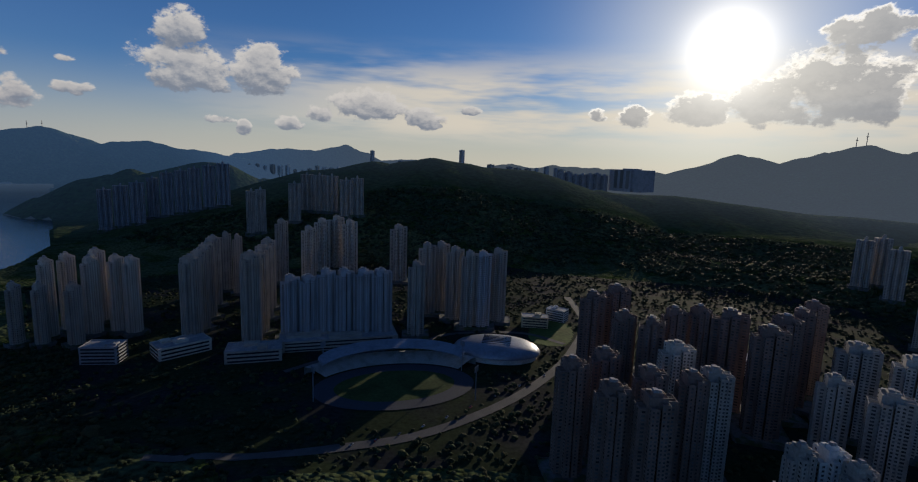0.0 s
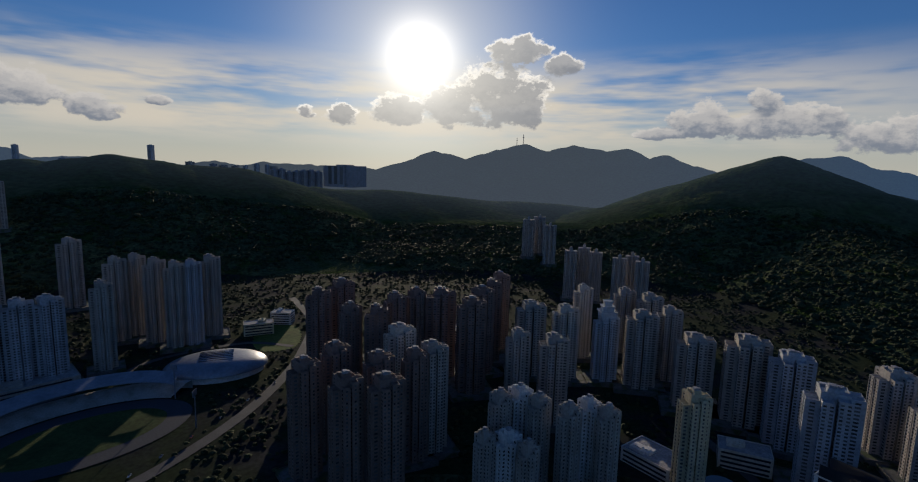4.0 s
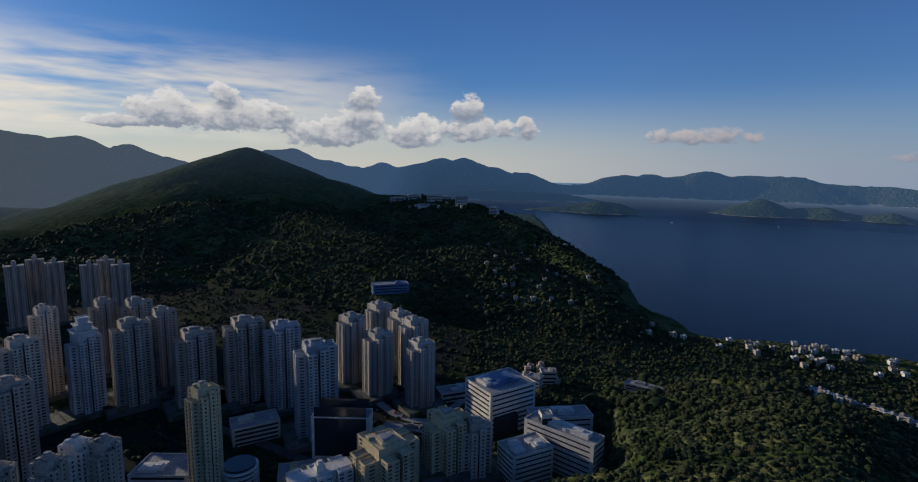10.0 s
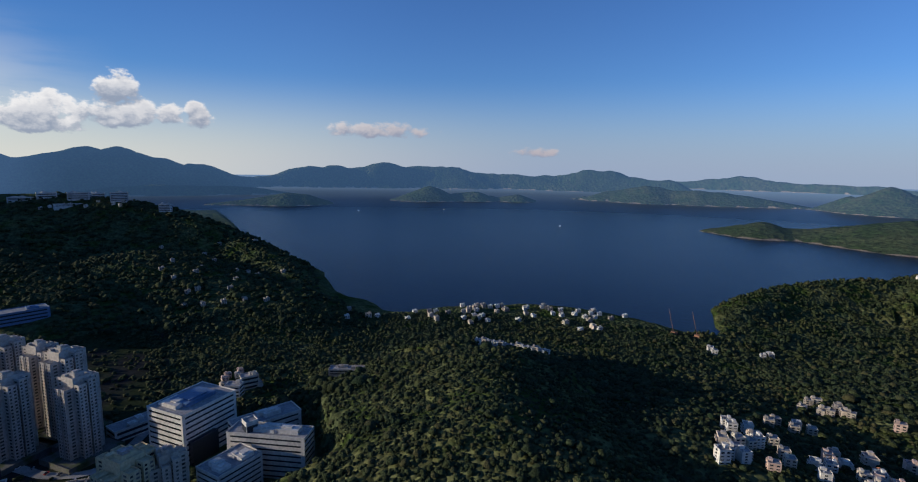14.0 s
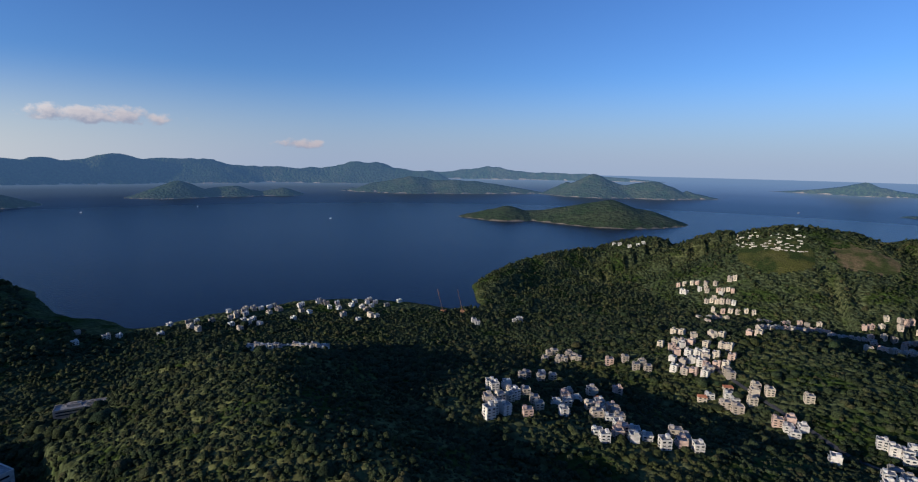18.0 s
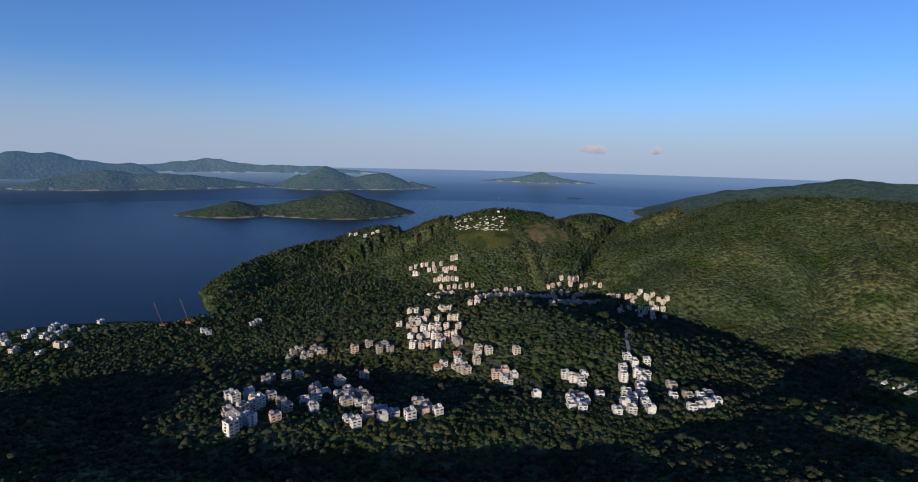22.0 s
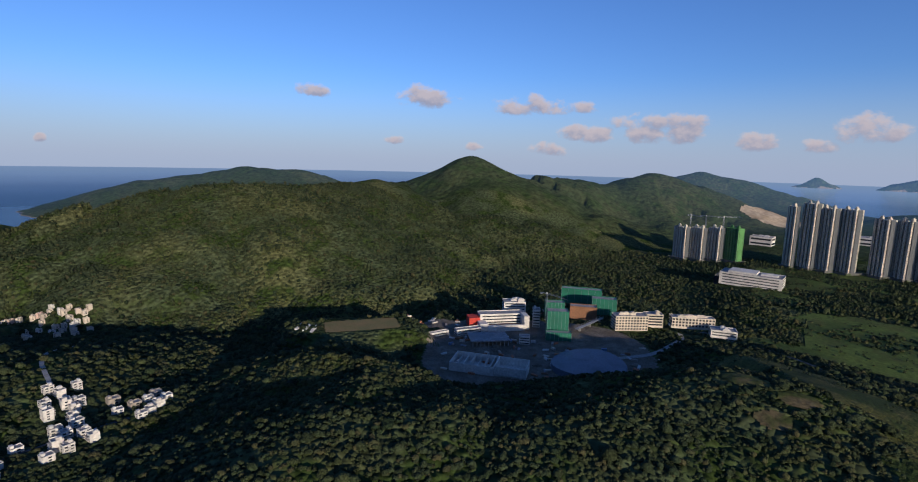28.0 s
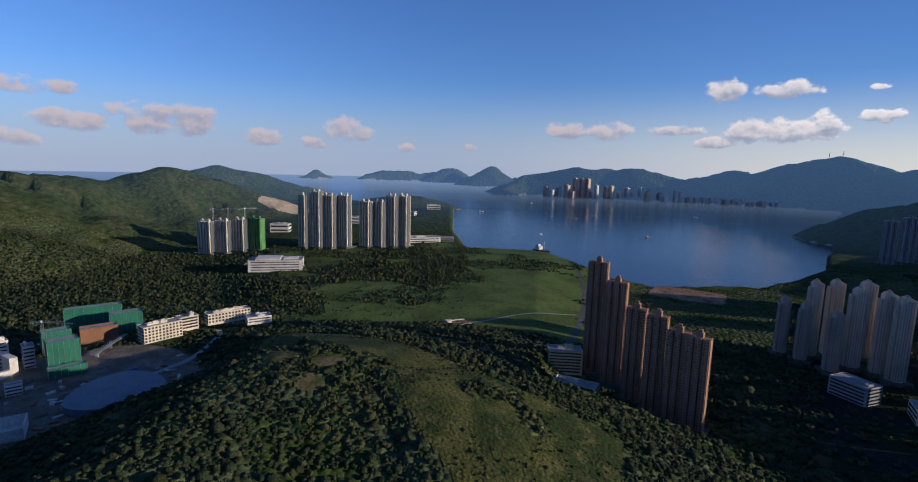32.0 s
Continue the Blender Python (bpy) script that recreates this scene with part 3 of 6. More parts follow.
def ring_sheet(name, radii, turns, zfun, mat):
    a = np.linspace(0, 2 * math.pi, turns, endpoint=False)
    R, A = np.meshgrid(radii, a, indexing="ij")
    x, y = R * np.sin(A), R * np.cos(A)
    SHEET_Z[name] = zfun(x, y)
    x, y, z, _ = draw_in(x, y, SHEET_Z[name])
    i, j = np.meshgrid(np.arange(len(radii) - 1), np.arange(turns), indexing="ij")
    jn = (j + 1) % turns
    quads = np.stack([i * turns + j, i * turns + jn, (i + 1) * turns + jn, (i + 1) * turns + j], -1).reshape(-1, 4)[:, ::-1]
    return mesh_object(name, np.stack([x, y, z], -1).reshape(-1, 3), quads, mat, True)


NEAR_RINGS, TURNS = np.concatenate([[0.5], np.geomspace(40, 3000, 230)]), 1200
FOOT = int(np.searchsorted(NEAR_RINGS, 1650))  # where the plain ground ends and the slopes with painted haze begin
ground_sheet = tagged(ring_sheet("ground", NEAR_RINGS[:FOOT + 1], TURNS, land_form, HILL), "dark green wooded hills and flat town land", "ground", kind="structure")
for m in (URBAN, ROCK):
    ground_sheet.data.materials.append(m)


# the same land past FOOT, on its own sheet with the haze glow
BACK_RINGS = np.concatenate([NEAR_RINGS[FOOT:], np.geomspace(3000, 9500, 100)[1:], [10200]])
backdrop = tagged(ring_sheet("backdrop_hills", BACK_RINGS, TURNS, land_form, HAZED_HILL), "blue-green hills and islands with painted haze glow", "backdrop", kind="structure")
beach = backdrop.data.attributes.new("beach", "FLOAT", "POINT")
beach.data.foreach_set("value", np.clip((5 - SHEET_Z["backdrop_hills"].ravel()) / 8, 0, 1).astype(np.float32))
LAND = np.concatenate([SHEET_Z["ground"], SHEET_Z["backdrop_hills"][1:len(NEAR_RINGS) - FOOT]])


def height(x, y):
    """The height of the ground sheet at x, y."""
    x, y = np.asarray(x, float), np.asarray(y, float)
    r, a = np.clip(np.hypot(x, y), 1.0, 2995.0), (np.degrees(np.arctan2(x, y)) % 360) * TURNS / 360
    i = np.clip(np.searchsorted(NEAR_RINGS, r) - 1, 0, len(NEAR_RINGS) - 2)
    u = (r - NEAR_RINGS[i]) / (NEAR_RINGS[i + 1] - NEAR_RINGS[i])
    j = np.floor(a).astype(int) % TURNS
    v, k = a - np.floor(a), (j + 1) % TURNS
    return (LAND[i, j] * (1 - v) + LAND[i, k] * v) * (1 - u) + (LAND[i + 1, j] * (1 - v) + LAND[i + 1, k] * v) * u


def ground(az, el, zmin=-1.0):
    """Where the line of sight at that azimuth and elevation meets the land."""
    r = np.linspace(180, 2000, 1821)
    x, y = r * math.sin(radians(az)), r * math.cos(radians(az))
    hit = np.nonzero(height(x, y) >= EYE_Z + r * math.tan(radians(el)))[0]
    i = hit[0] if len(hit) else len(r) - 1
    return float(x[i]), float(y[i]), float(height(x[i:i + 1], y[i:i + 1])[0])


def ring_facts(rings, z):
    return np.repeat(0.5 * (rings[:-1] + rings[1:]), TURNS), np.tile(np.arange(TURNS) * 360.0 / TURNS, len(rings) - 1), z[:-1].ravel()


quads_r, quads_a, quads_z = ring_facts(NEAR_RINGS[:FOOT + 1], LAND[:FOOT + 1])
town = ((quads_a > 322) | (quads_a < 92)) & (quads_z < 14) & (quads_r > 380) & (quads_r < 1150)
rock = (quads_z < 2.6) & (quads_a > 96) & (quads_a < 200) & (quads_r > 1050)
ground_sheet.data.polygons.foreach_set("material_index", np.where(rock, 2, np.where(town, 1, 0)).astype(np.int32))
SEA = material("deep_blue_sea", (0.001, 0.006, 0.026), 0.25, bump=0.4, bump_scale=0.12, spec=0.078)
sea = tagged(ring_sheet("sea", np.geomspace(600, 3000, 40), 360, lambda x, y: np.zeros(x.shape), SEA),
             "calm deep blue sea of the bay with fine ripples", "sea", kind="structure")
# paler, glossier copy of the sea; base colour stands in for reflected bright sky
PALER_WATER = material("paler_harbour_water", (0.010, 0.022, 0.040), 0.16, bump=0.25, bump_scale=0.10, spec=0.42)
FAR_PALER_WATER = material("far_harbour_water_haze_glow", (0.010, 0.022, 0.040), 0.2, bump=0.3, bump_scale=0.08, spec=0.42)


def harbour_side(ob, mat, rings):
    """The western part of a sheet of sea, its brighter sky reflection partly painted in."""
    ob.data.materials.append(mat)
    a = np.tile(np.arange(360), rings - 1)
    ob.data.polygons.foreach_set("material_index", ((a > 262) & (a < 345)).astype(np.int32))


harbour_side(sea, PALER_WATER, 40)
FAR_SEA = material("far_sea_haze_glow", (0.001, 0.006, 0.028), 0.3, bump=0.5, bump_scale=0.09, spec=0.09)
# haze painted as glow on the water beyond 3 km
for mat in (FAR_SEA, FAR_PALER_WATER):
    haze_emission(mat, 3000, 4760, (0.19, 0.28, 0.41), (0.20, 0.22, 0.25), ((0.3, 0.06), (0.62, 0.27), (0.85, 0.62)))
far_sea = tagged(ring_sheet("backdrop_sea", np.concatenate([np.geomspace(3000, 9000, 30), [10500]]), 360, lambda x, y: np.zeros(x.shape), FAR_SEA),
       "far sea paled towards the horizon by painted haze", "backdrop", kind="structure")
harbour_side(far_sea, FAR_PALER_WATER, 31)

# ---------------------------------------------------------------- building kit
OCCUPIED = []  # x, y, radius kept free of trees


def part(name, bm, mat, parent, label="", kind=""):
    me = bm
    if isinstance(bm, bmesh.types.BMesh):
        me = bpy.data.meshes.new(name)
        bm.to_mesh(me)
        bm.free()
    if mat is not None and not me.materials:
        me.materials.append(mat)
    ob = new(name, me)
    ob.parent = parent
    if label or kind:
        tagged(ob, label, kind=kind)
    return ob


def thing(name, label, category, m=None, group="", kind=""):
    ob = new(name)
    if m is not None:
        ob.matrix_basis = m
    return tagged(ob, label, category, group, kind)


def box(bm, x0, y0, z0, x1, y1, z1, bevel=0.0):
    vs = [bm.verts.new(p) for p in ((x0, y0, z0), (x1, y0, z0), (x1, y1, z0), (x0, y1, z0), (x0, y0, z1), (x1, y0, z1), (x1, y1, z1), (x0, y1, z1))]
    fs = [bm.faces.new([vs[i] for i in q]) for q in ((3, 2, 1, 0), (4, 5, 6, 7), (0, 1, 5, 4), (1, 2, 6, 5), (2, 3, 7, 6), (3, 0, 4, 7))]
    if bevel:
        bmesh.ops.bevel(bm, geom=list({e for f in fs for e in f.edges}), offset=bevel, segments=1, affect="EDGES")
    return bm


def boxes(*dims, bevel=0.0):
    bm = bmesh.new()
    for d in dims:
        box(bm, *d, bevel=bevel)
    return bm


def ring_box(bm, x0, y0, x1, y1, z0, z1, t):
    """A parapet: four walls round a roof."""
    box(bm, x0, y0, z0, x1, y0 + t, z1), box(bm, x0, y1 - t, z0, x1, y1, z1)
    box(bm, x0, y0 + t, z0, x0 + t, y1 - t, z1), box(bm, x1 - t, y0 + t, z0, x1, y1 - t, z1)
    return bm


def wall_tone(name, c, rough=0.8, dirt=0.75):
    return material(name, c, rough, tints=((tuple(v * dirt for v in c), 0.06, 0.45, 0.7),), grain=0.3, grain_scale=0.5)


GLASS = material("dark_window_glass", (0.025, 0.032, 0.042), 0.12, spec=0.6, vary=0.0, island=0.5)
TOWER_GLASS = material("curtained_window_glass", (0.085, 0.085, 0.085), 0.25, spec=0.5, island=0.7)
WALLS = {
    "grey": wall_tone("grey_tiled_wall", (0.37, 0.325, 0.275)),
    "cream": wall_tone("cream_tiled_wall", (0.52, 0.45, 0.37)),
    "blue": wall_tone("pale_blue_tiled_wall", (0.37, 0.375, 0.39)),
    "dark": wall_tone("weathered_grey_wall", (0.26, 0.26, 0.28)),
    "brown": wall_tone("brown_tiled_wall", (0.22, 0.15, 0.12)),
    "tan": wall_tone("tan_tiled_wall", (0.44, 0.40, 0.36)),
    "white": wall_tone("white_painted_wall", (0.62, 0.595, 0.55)),
    "yellow": wall_tone("pale_yellow_wall", (0.52, 0.44, 0.28)),
    "ornate": wall_tone("stone_grey_wall", (0.50, 0.49, 0.48)),
    "russet": wall_tone("russet_tiled_wall", (0.31, 0.175, 0.115)),
    "lohas": wall_tone("beige_curtain_wall", (0.56, 0.51, 0.42)),
    "green_net": wall_tone("green_safety_netting", (0.09, 0.25, 0.08)),
    "teal_net": wall_tone("dark_green_safety_netting", (0.015, 0.14, 0.09)),
    "red": wall_tone("red_panel", (0.55, 0.06, 0.04)),
    "rust": wall_tone("rusty_brown_formwork", (0.22, 0.11, 0.06)),
    "pink": wall_tone("pinkish_tiled_wall", (0.54, 0.40, 0.33)),
    "sand": wall_tone("sandy_wall", (0.58, 0.51, 0.41)),
    "blue_roof": wall_tone("blue_metal_roof", (0.10, 0.17, 0.30), 0.45),
    "slate_roof": wall_tone("slate_blue_sheet_roof", (0.11, 0.13, 0.18), 0.5),
    "orange": wall_tone("orange_tile_roof", (0.42, 0.17, 0.09)),
}
WINDOW_WALL = material("dark_glazed_wall", (0.10, 0.11, 0.12), 0.35, grain=0.3, grain_scale=0.4)
WORDS = {"grey": "grey tiled", "cream": "cream tiled", "blue": "pale blue tiled", "dark": "weathered dark grey", "brown": "brown tiled", "tan": "tan tiled", "white": "white painted",
         "yellow": "pale yellow", "ornate": "stepped stone-grey", "russet": "russet brown", "lohas": "beige and glass", "green_net": "green-netted unfinished", "teal_net": "green-netted",
         "pink": "pinkish tiled", "sand": "sandy", "red": "red", "rust": "rusty brown", "blue_roof": "blue-roofed", "orange": "orange-roofed"}
ROOF = material("grey_roof_felt", (0.24, 0.24, 0.25), 0.85, tints=(((0.34, 0.33, 0.32), 0.12, 0.45, 0.65),), grain=0.4, grain_scale=0.6)
PODIUM = material("dark_podium_deck", (0.11, 0.11, 0.105), 0.85, tints=(((0.05, 0.07, 0.03), 0.1, 0.5, 0.6),), grain=0.4, grain_scale=0.4)
STOREY = 2.85
WINGS, PROTOS = {}, {}


def wing_meshes(style, w, l, floors):
    """A slim residential wing, its end at +y: walls with ledges and parapet, and its window panes."""
    key = (style, w, l, floors)
    if key in WINGS:
        return WINGS[key]
    h = floors * STOREY
    bm = boxes((-w / 2, 0, 0, w / 2, l, h))
    ring_box(bm, -w / 2, 0, w / 2, l, h, h + 1.3, 0.35)
    for sx in (-1, 1):
        box(bm, sx * w / 2 - 0.35, l - 0.2, 0, sx * w / 2 + 0.35, l + 0.45, h + 0.8)
    walls = bpy.data.meshes.new("wing")
    bm.to_mesh(walls), bm.free()
    walls.materials.append(WALLS[style])
    bm = bmesh.new()

    def pane(a, b, c, d):
        bm.faces.new([bm.verts.new(p) for p in (a, b, c, d)])
    for f in range(floors):
        z0, z1 = f * STOREY + 0.75, f * STOREY + 2.2
        for u in ((-0.30, 0.30) if w > 4.5 else (0.0,)):
            a, b = u * w - 0.16 * w, u * w + 0.16 * w
            pane((b, l + 0.06, z0), (a, l + 0.06, z0), (a, l + 0.06, z1), (b, l + 0.06, z1))
        for v in (0.32, 0.72):
            a, b = v * l - 0.11 * l, v * l + 0.11 * l
            pane((w / 2 + 0.06, a, z0), (w / 2 + 0.06, b, z0), (w / 2 + 0.06, b, z1), (w / 2 + 0.06, a, z1))
            pane((-w / 2 - 0.06, b, z0), (-w / 2 - 0.06, a, z0), (-w / 2 - 0.06, a, z1), (-w / 2 - 0.06, b, z1))
    panes = bpy.data.meshes.new("panes")
    bm.to_mesh(panes), bm.free()
    panes.materials.append(TOWER_GLASS)
    WINGS[key] = walls, panes
    return WINGS[key]


def add_wing(root, style, w, l, floors, m):
    walls, panes = wing_meshes(style, w, l, floors)
    wing = part("wing", walls, None, root)
    wing.matrix_basis = m
    part("panes", panes, None, wing, kind="stuff")


def tower_proto(style, kind, width, floors):
    key = (style, kind, width, floors)
    if key in PROTOS:
        return PROTOS[key]
    h = floors * STOREY
    root = thing("apartment_tower", "", "tower")
    if kind == "cross":
        c, w, l = width * 0.19, width * 0.15, width * 0.33
        part("core", boxes((-c, -c, 0, c, c, h + 2.5)), WALLS[style], root)
        for k in range(4):
            for s in (-1, 1):
                add_wing(root, style, w, l, floors - (k == 1) * 2 - (k == 2 and s > 0), pose(0, 0, 0, 0, 0, 90 * k) @ pose(s * width * 0.105, c - 0.15 * width + 0.02 * k + 0.01 * s, 0))
        bm = boxes((-c * 0.55, -c * 0.6, h + 2.5, c * 0.6, c * 0.4, h + 5.4), (-c * 0.9, c * 0.5, h + 2.5, -c * 0.3, c * 0.95, h + 4.6))
        ring_box(bm, -c, -c, c, c, h + 2.5, h + 3.4, 0.3)
        part("lift_machine_room", bm, WALLS[style], root)
        bm = boxes((-c * 0.45, -c * 0.5, h + 5.4, c * 0.1, c * 0.15, h + 7.4), (c * 0.2, -c * 0.3, h + 5.4, c * 0.5, c * 0.1, h + 6.6))
        part("water_tank", bm, ROOF, root)
        if style == "ornate":
            for i, f in enumerate((0.62, 0.45, 0.30)):
                part("roof_tier", ring_box(boxes((-c * f * 2, -c * f * 2, h + 2.5 + 6 * i, c * f * 2, c * f * 2, h + 8 + 6 * i)), -c * f * 2.3, -c * f * 2.3, c * f * 2.3, c * f * 2.3, h + 7 + 6 * i, h + 8.6 + 6 * i, 0.5), WALLS[style], root)
    else:
        d, bays = min(20.0, width * 0.6), max(3, round(width / (8.5 if style in ("lohas", "russet", "green_net") else 13)))
        b, slim = width / bays, 0.5 if style == "lohas" else 0.68
        part("core", boxes((-width / 2 + 0.5, -d * 0.28, 0, width / 2 - 0.5, d * 0.28, h + 1.2)), WINDOW_WALL if style == "lohas" else WALLS[style], root)
        for i in range(bays):
            x = -width / 2 + b * (i + 0.5)
            add_wing(root, style, b * slim, d * 0.27, floors, pose(x, d * 0.24, 0))
            add_wing(root, style, b * slim, d * 0.27, floors, pose(x, -d * 0.24, 0, 0, 0, 180))
        for i in range(max(1, bays // 2)):
            x = -width / 2 + width * (i + 0.5) / max(1, bays // 2)
            part("lift_machine_room", boxes((x - 3, -3, h + 1.2, x + 3, 3, h + 6), (x - 1.6, -1.8, h + 6, x + 1.8, 1.4, h + 8.4)), WALLS[style], root)
    pod = width * 0.62
    part("podium", ring_box(boxes((-pod, -pod * 0.85, -3, pod, pod * 0.85, 4.6)), -pod, -pod * 0.85, pod, pod * 0.85, 4.6, 5.6, 0.4), PODIUM, root)
    PROTOS[key] = root
    root["used"] = 0
    return root


def tower(style, kind, az, r, width, tall, rot):
    x, y = polar(az, r)
    z = float(height(np.array([x]), np.array([y]))[0])
    width = max(15, round(width * (1.3 if kind == "cross" else 1.0) / 3) * 3)
    floors = max(8, round((tall - (7 if kind == "cross" else 5)) / STOREY / 3) * 3)
    proto = tower_proto(style, kind, width, floors)
    m = pose(x, y, max(z, 3.0) - 0.5, 0, 0, -az + rot)
    if proto["used"] == 0:
        ob = proto
        ob.matrix_basis = m
        ob["used"] = 1
    else:
        ob = copy_thing(proto, m)
    size = "tall" if floors > 34 else "mid-rise"
    where = "in the crowded town" if az > 322 or az < 110 else "near the harbour shore"
    tagged(ob, f"{size} {WORDS[style]} apartment tower {where}", "tower", f"{WORDS[style]} towers")
    OCCUPIED.append((x, y, width * 0.8))
    return ob


tower('grey', 'cross', 321.4, 809, 15, 80, 20)
tower('grey', 'cross', 323.1, 792, 15, 80, 20)
tower('grey', 'cross', 325.5, 770, 16, 81, 20)
tower('cream', 'cross', 323.7, 821, 17, 112, 20)
tower('cream', 'cross', 325.2, 843, 18, 112, 20)
tower('cream', 'cross', 326.9, 807, 18, 112, 20)
tower('cream', 'cross', 327.4, 865, 20, 112, 20)
tower('cream', 'cross', 328.9, 804, 19, 112, 20)
tower('cream', 'cross', 330.1, 787, 19, 112, 20)
tower('grey', 'cross', 335.1, 720, 22, 122, 35)
tower('grey', 'cross', 336.0, 767, 21, 121, 35)
tower('grey', 'cross', 336.7, 821, 20, 120, 35)
tower('grey', 'cross', 337.3, 885, 20, 119, 35)
tower('grey', 'cross', 340.8, 681, 24, 123, 35)
tower('grey', 'cross', 341.6, 727, 23, 122, 35)
tower('grey', 'cross', 342.1, 787, 23, 121, 35)
tower('grey', 'cross', 342.6, 844, 21, 120, 35)
tower('grey', 'cross', 344.0, 1025, 24, 128, 10)
tower('grey', 'cross', 338.5, 984, 19, 112, 0)
tower('grey', 'cross', 339.6, 951, 16, 112, 0)
tower('blue', 'cross', 344.8, 689, 25, 94, 0)
tower('blue', 'cross', 346.7, 686, 25, 95, 12)
tower('blue', 'cross', 348.6, 683, 26, 97, 0)
tower('blue', 'cross', 350.6, 681, 26, 98, 12)
tower('blue', 'cross', 352.7, 680, 27, 100, 0)
tower('blue', 'cross', 354.7, 680, 27, 101, 12)
tower('cream', 'cross', 346.8, 986, 28, 118, 0)
tower('cream', 'cross', 348.2, 1109, 32, 118, 0)
tower('cream', 'cross', 349.8, 1130, 33, 118, 0)
tower('cream', 'cross', 351.2, 1087, 32, 118, 0)
tower('grey', 'slab', 345.4, 1441, 34, 110, 0)
tower('grey', 'slab', 346.7, 1512, 37, 110, 0)
tower('grey', 'slab', 348.0, 1495, 37, 110, 0)
tower('grey', 'slab', 349.3, 1480, 37, 110, 0)
tower('grey', 'slab', 350.8, 1431, 36, 110, 0)
tower('grey', 'slab', 352.0, 1434, 37, 110, 0)
tower('grey', 'slab', 341.1, 1407, 26, 115, 0)
tower('grey', 'slab', 342.0, 1406, 26, 115, 0)
tower('dark', 'slab', 328.4, 1785, 37, 122, 0)
tower('dark', 'slab', 329.7, 1767, 38, 124, 0)
tower('dark', 'slab', 331.0, 1749, 39, 127, 0)
tower('dark', 'slab', 332.3, 1780, 34, 128, 0)
tower('dark', 'slab', 333.5, 1766, 35, 129, 0)
tower('dark', 'slab', 334.7, 1753, 36, 130, 0)
tower('dark', 'slab', 335.9, 1740, 36, 131, 0)
tower('dark', 'slab', 337.2, 1728, 37, 131, 0)
tower('dark', 'slab', 338.5, 1717, 38, 132, 0)
tower('grey', 'cross', 356.6, 1014, 34, 118, 0)
tower('grey', 'cross', 358.7, 690, 24, 112, 0)
tower('grey', 'cross', 359.9, 796, 27, 118, 0)
tower('grey', 'cross', 1.5, 811, 28, 118, 0)
tower('grey', 'cross', 3.1, 767, 27, 118, 0)
tower('grey', 'cross', 4.8, 734, 26, 118, 0)
tower('blue', 'cross', 6.3, 737, 26, 118, 0)
tower('grey', 'cross', 8.0, 768, 27, 118, 0)
tower('brown', 'cross', 18.8, 573, 27, 106, 0)
tower('brown', 'cross', 21.3, 616, 29, 106, 15)
tower('brown', 'cross', 22.3, 506, 21, 106, 30)
tower('brown', 'cross', 25.2, 495, 22, 106, 0)
tower('brown', 'cross', 27.3, 545, 24, 106, 15)
tower('brown', 'cross', 29.7, 566, 21, 110, 30)
tower('brown', 'cross', 32.6, 567, 35, 110, 0)
tower('brown', 'cross', 36.2, 528, 29, 110, 15)
tower('brown', 'cross', 37.3, 581, 27, 110, 30)
tower('brown', 'cross', 38.4, 621, 26, 110, 0)
tower('brown', 'cross', 39.3, 667, 26, 110, 15)
tower('cream', 'cross', 27.9, 459, 28, 98, 20)
tower('brown', 'cross', 20.6, 416, 24, 98, 20)
tower('brown', 'cross', 25.5, 390, 23, 98, 20)
tower('brown', 'cross', 29.7, 396, 20, 98, 20)
tower('brown', 'cross', 17.1, 386, 22, 98, 20)
tower('brown', 'cross', 21.7, 351, 24, 98, 20)
tower('brown', 'cross', 26.3, 346, 25, 98, 20)
tower('grey', 'cross', 31.7, 412, 25, 98, 20)
tower('grey', 'cross', 41.7, 481, 24, 90, 10)
tower('grey', 'cross', 45.8, 474, 28, 92, 10)
tower('grey', 'cross', 43.0, 590, 34, 96, 10)
tower('cream', 'cross', 46.9, 584, 30, 96, 10)
tower('cream', 'cross', 48.7, 659, 23, 100, 10)
tower('ornate', 'cross', 51.4, 595, 28, 87, 15)
tower('grey', 'cross', 53.1, 700, 28, 92, 10)
tower('grey', 'cross', 55.7, 682, 32, 92, 10)
tower('grey', 'cross', 55.1, 592, 35, 89, 10)
tower('grey', 'cross', 57.8, 625, 27, 92, 10)
tower('grey', 'cross', 60.5, 559, 38, 84, 10)
tower('grey', 'cross', 65.3, 552, 39, 90, 10)
tower('blue', 'cross', 69.1, 525, 35, 91, 10)
tower('blue', 'cross', 72.6, 456, 37, 96, 10)
tower('tan', 'cross', 76.6, 568, 29, 80, 30)
tower('tan', 'cross', 79.7, 615, 30, 80, 30)
tower('tan', 'cross', 79.6, 532, 29, 76, 30)
tower('tan', 'cross', 82.1, 577, 26, 80, 30)
tower('tan', 'cross', 83.7, 548, 30, 80, 30)
tower('tan', 'cross', 84.5, 500, 28, 79, 30)
tower('yellow', 'cross', 61.0, 389, 20, 92, 25)
tower('grey', 'cross', 39.9, 360, 16, 82, 40)
tower('white', 'cross', 42.2, 371, 18, 82, 40)
tower('grey', 'cross', 44.5, 359, 16, 82, 40)
tower('grey', 'cross', 48.0, 350, 16, 82, 40)
tower('white', 'cross', 50.1, 364, 16, 82, 40)
tower('grey', 'cross', 52.3, 355, 17, 82, 40)
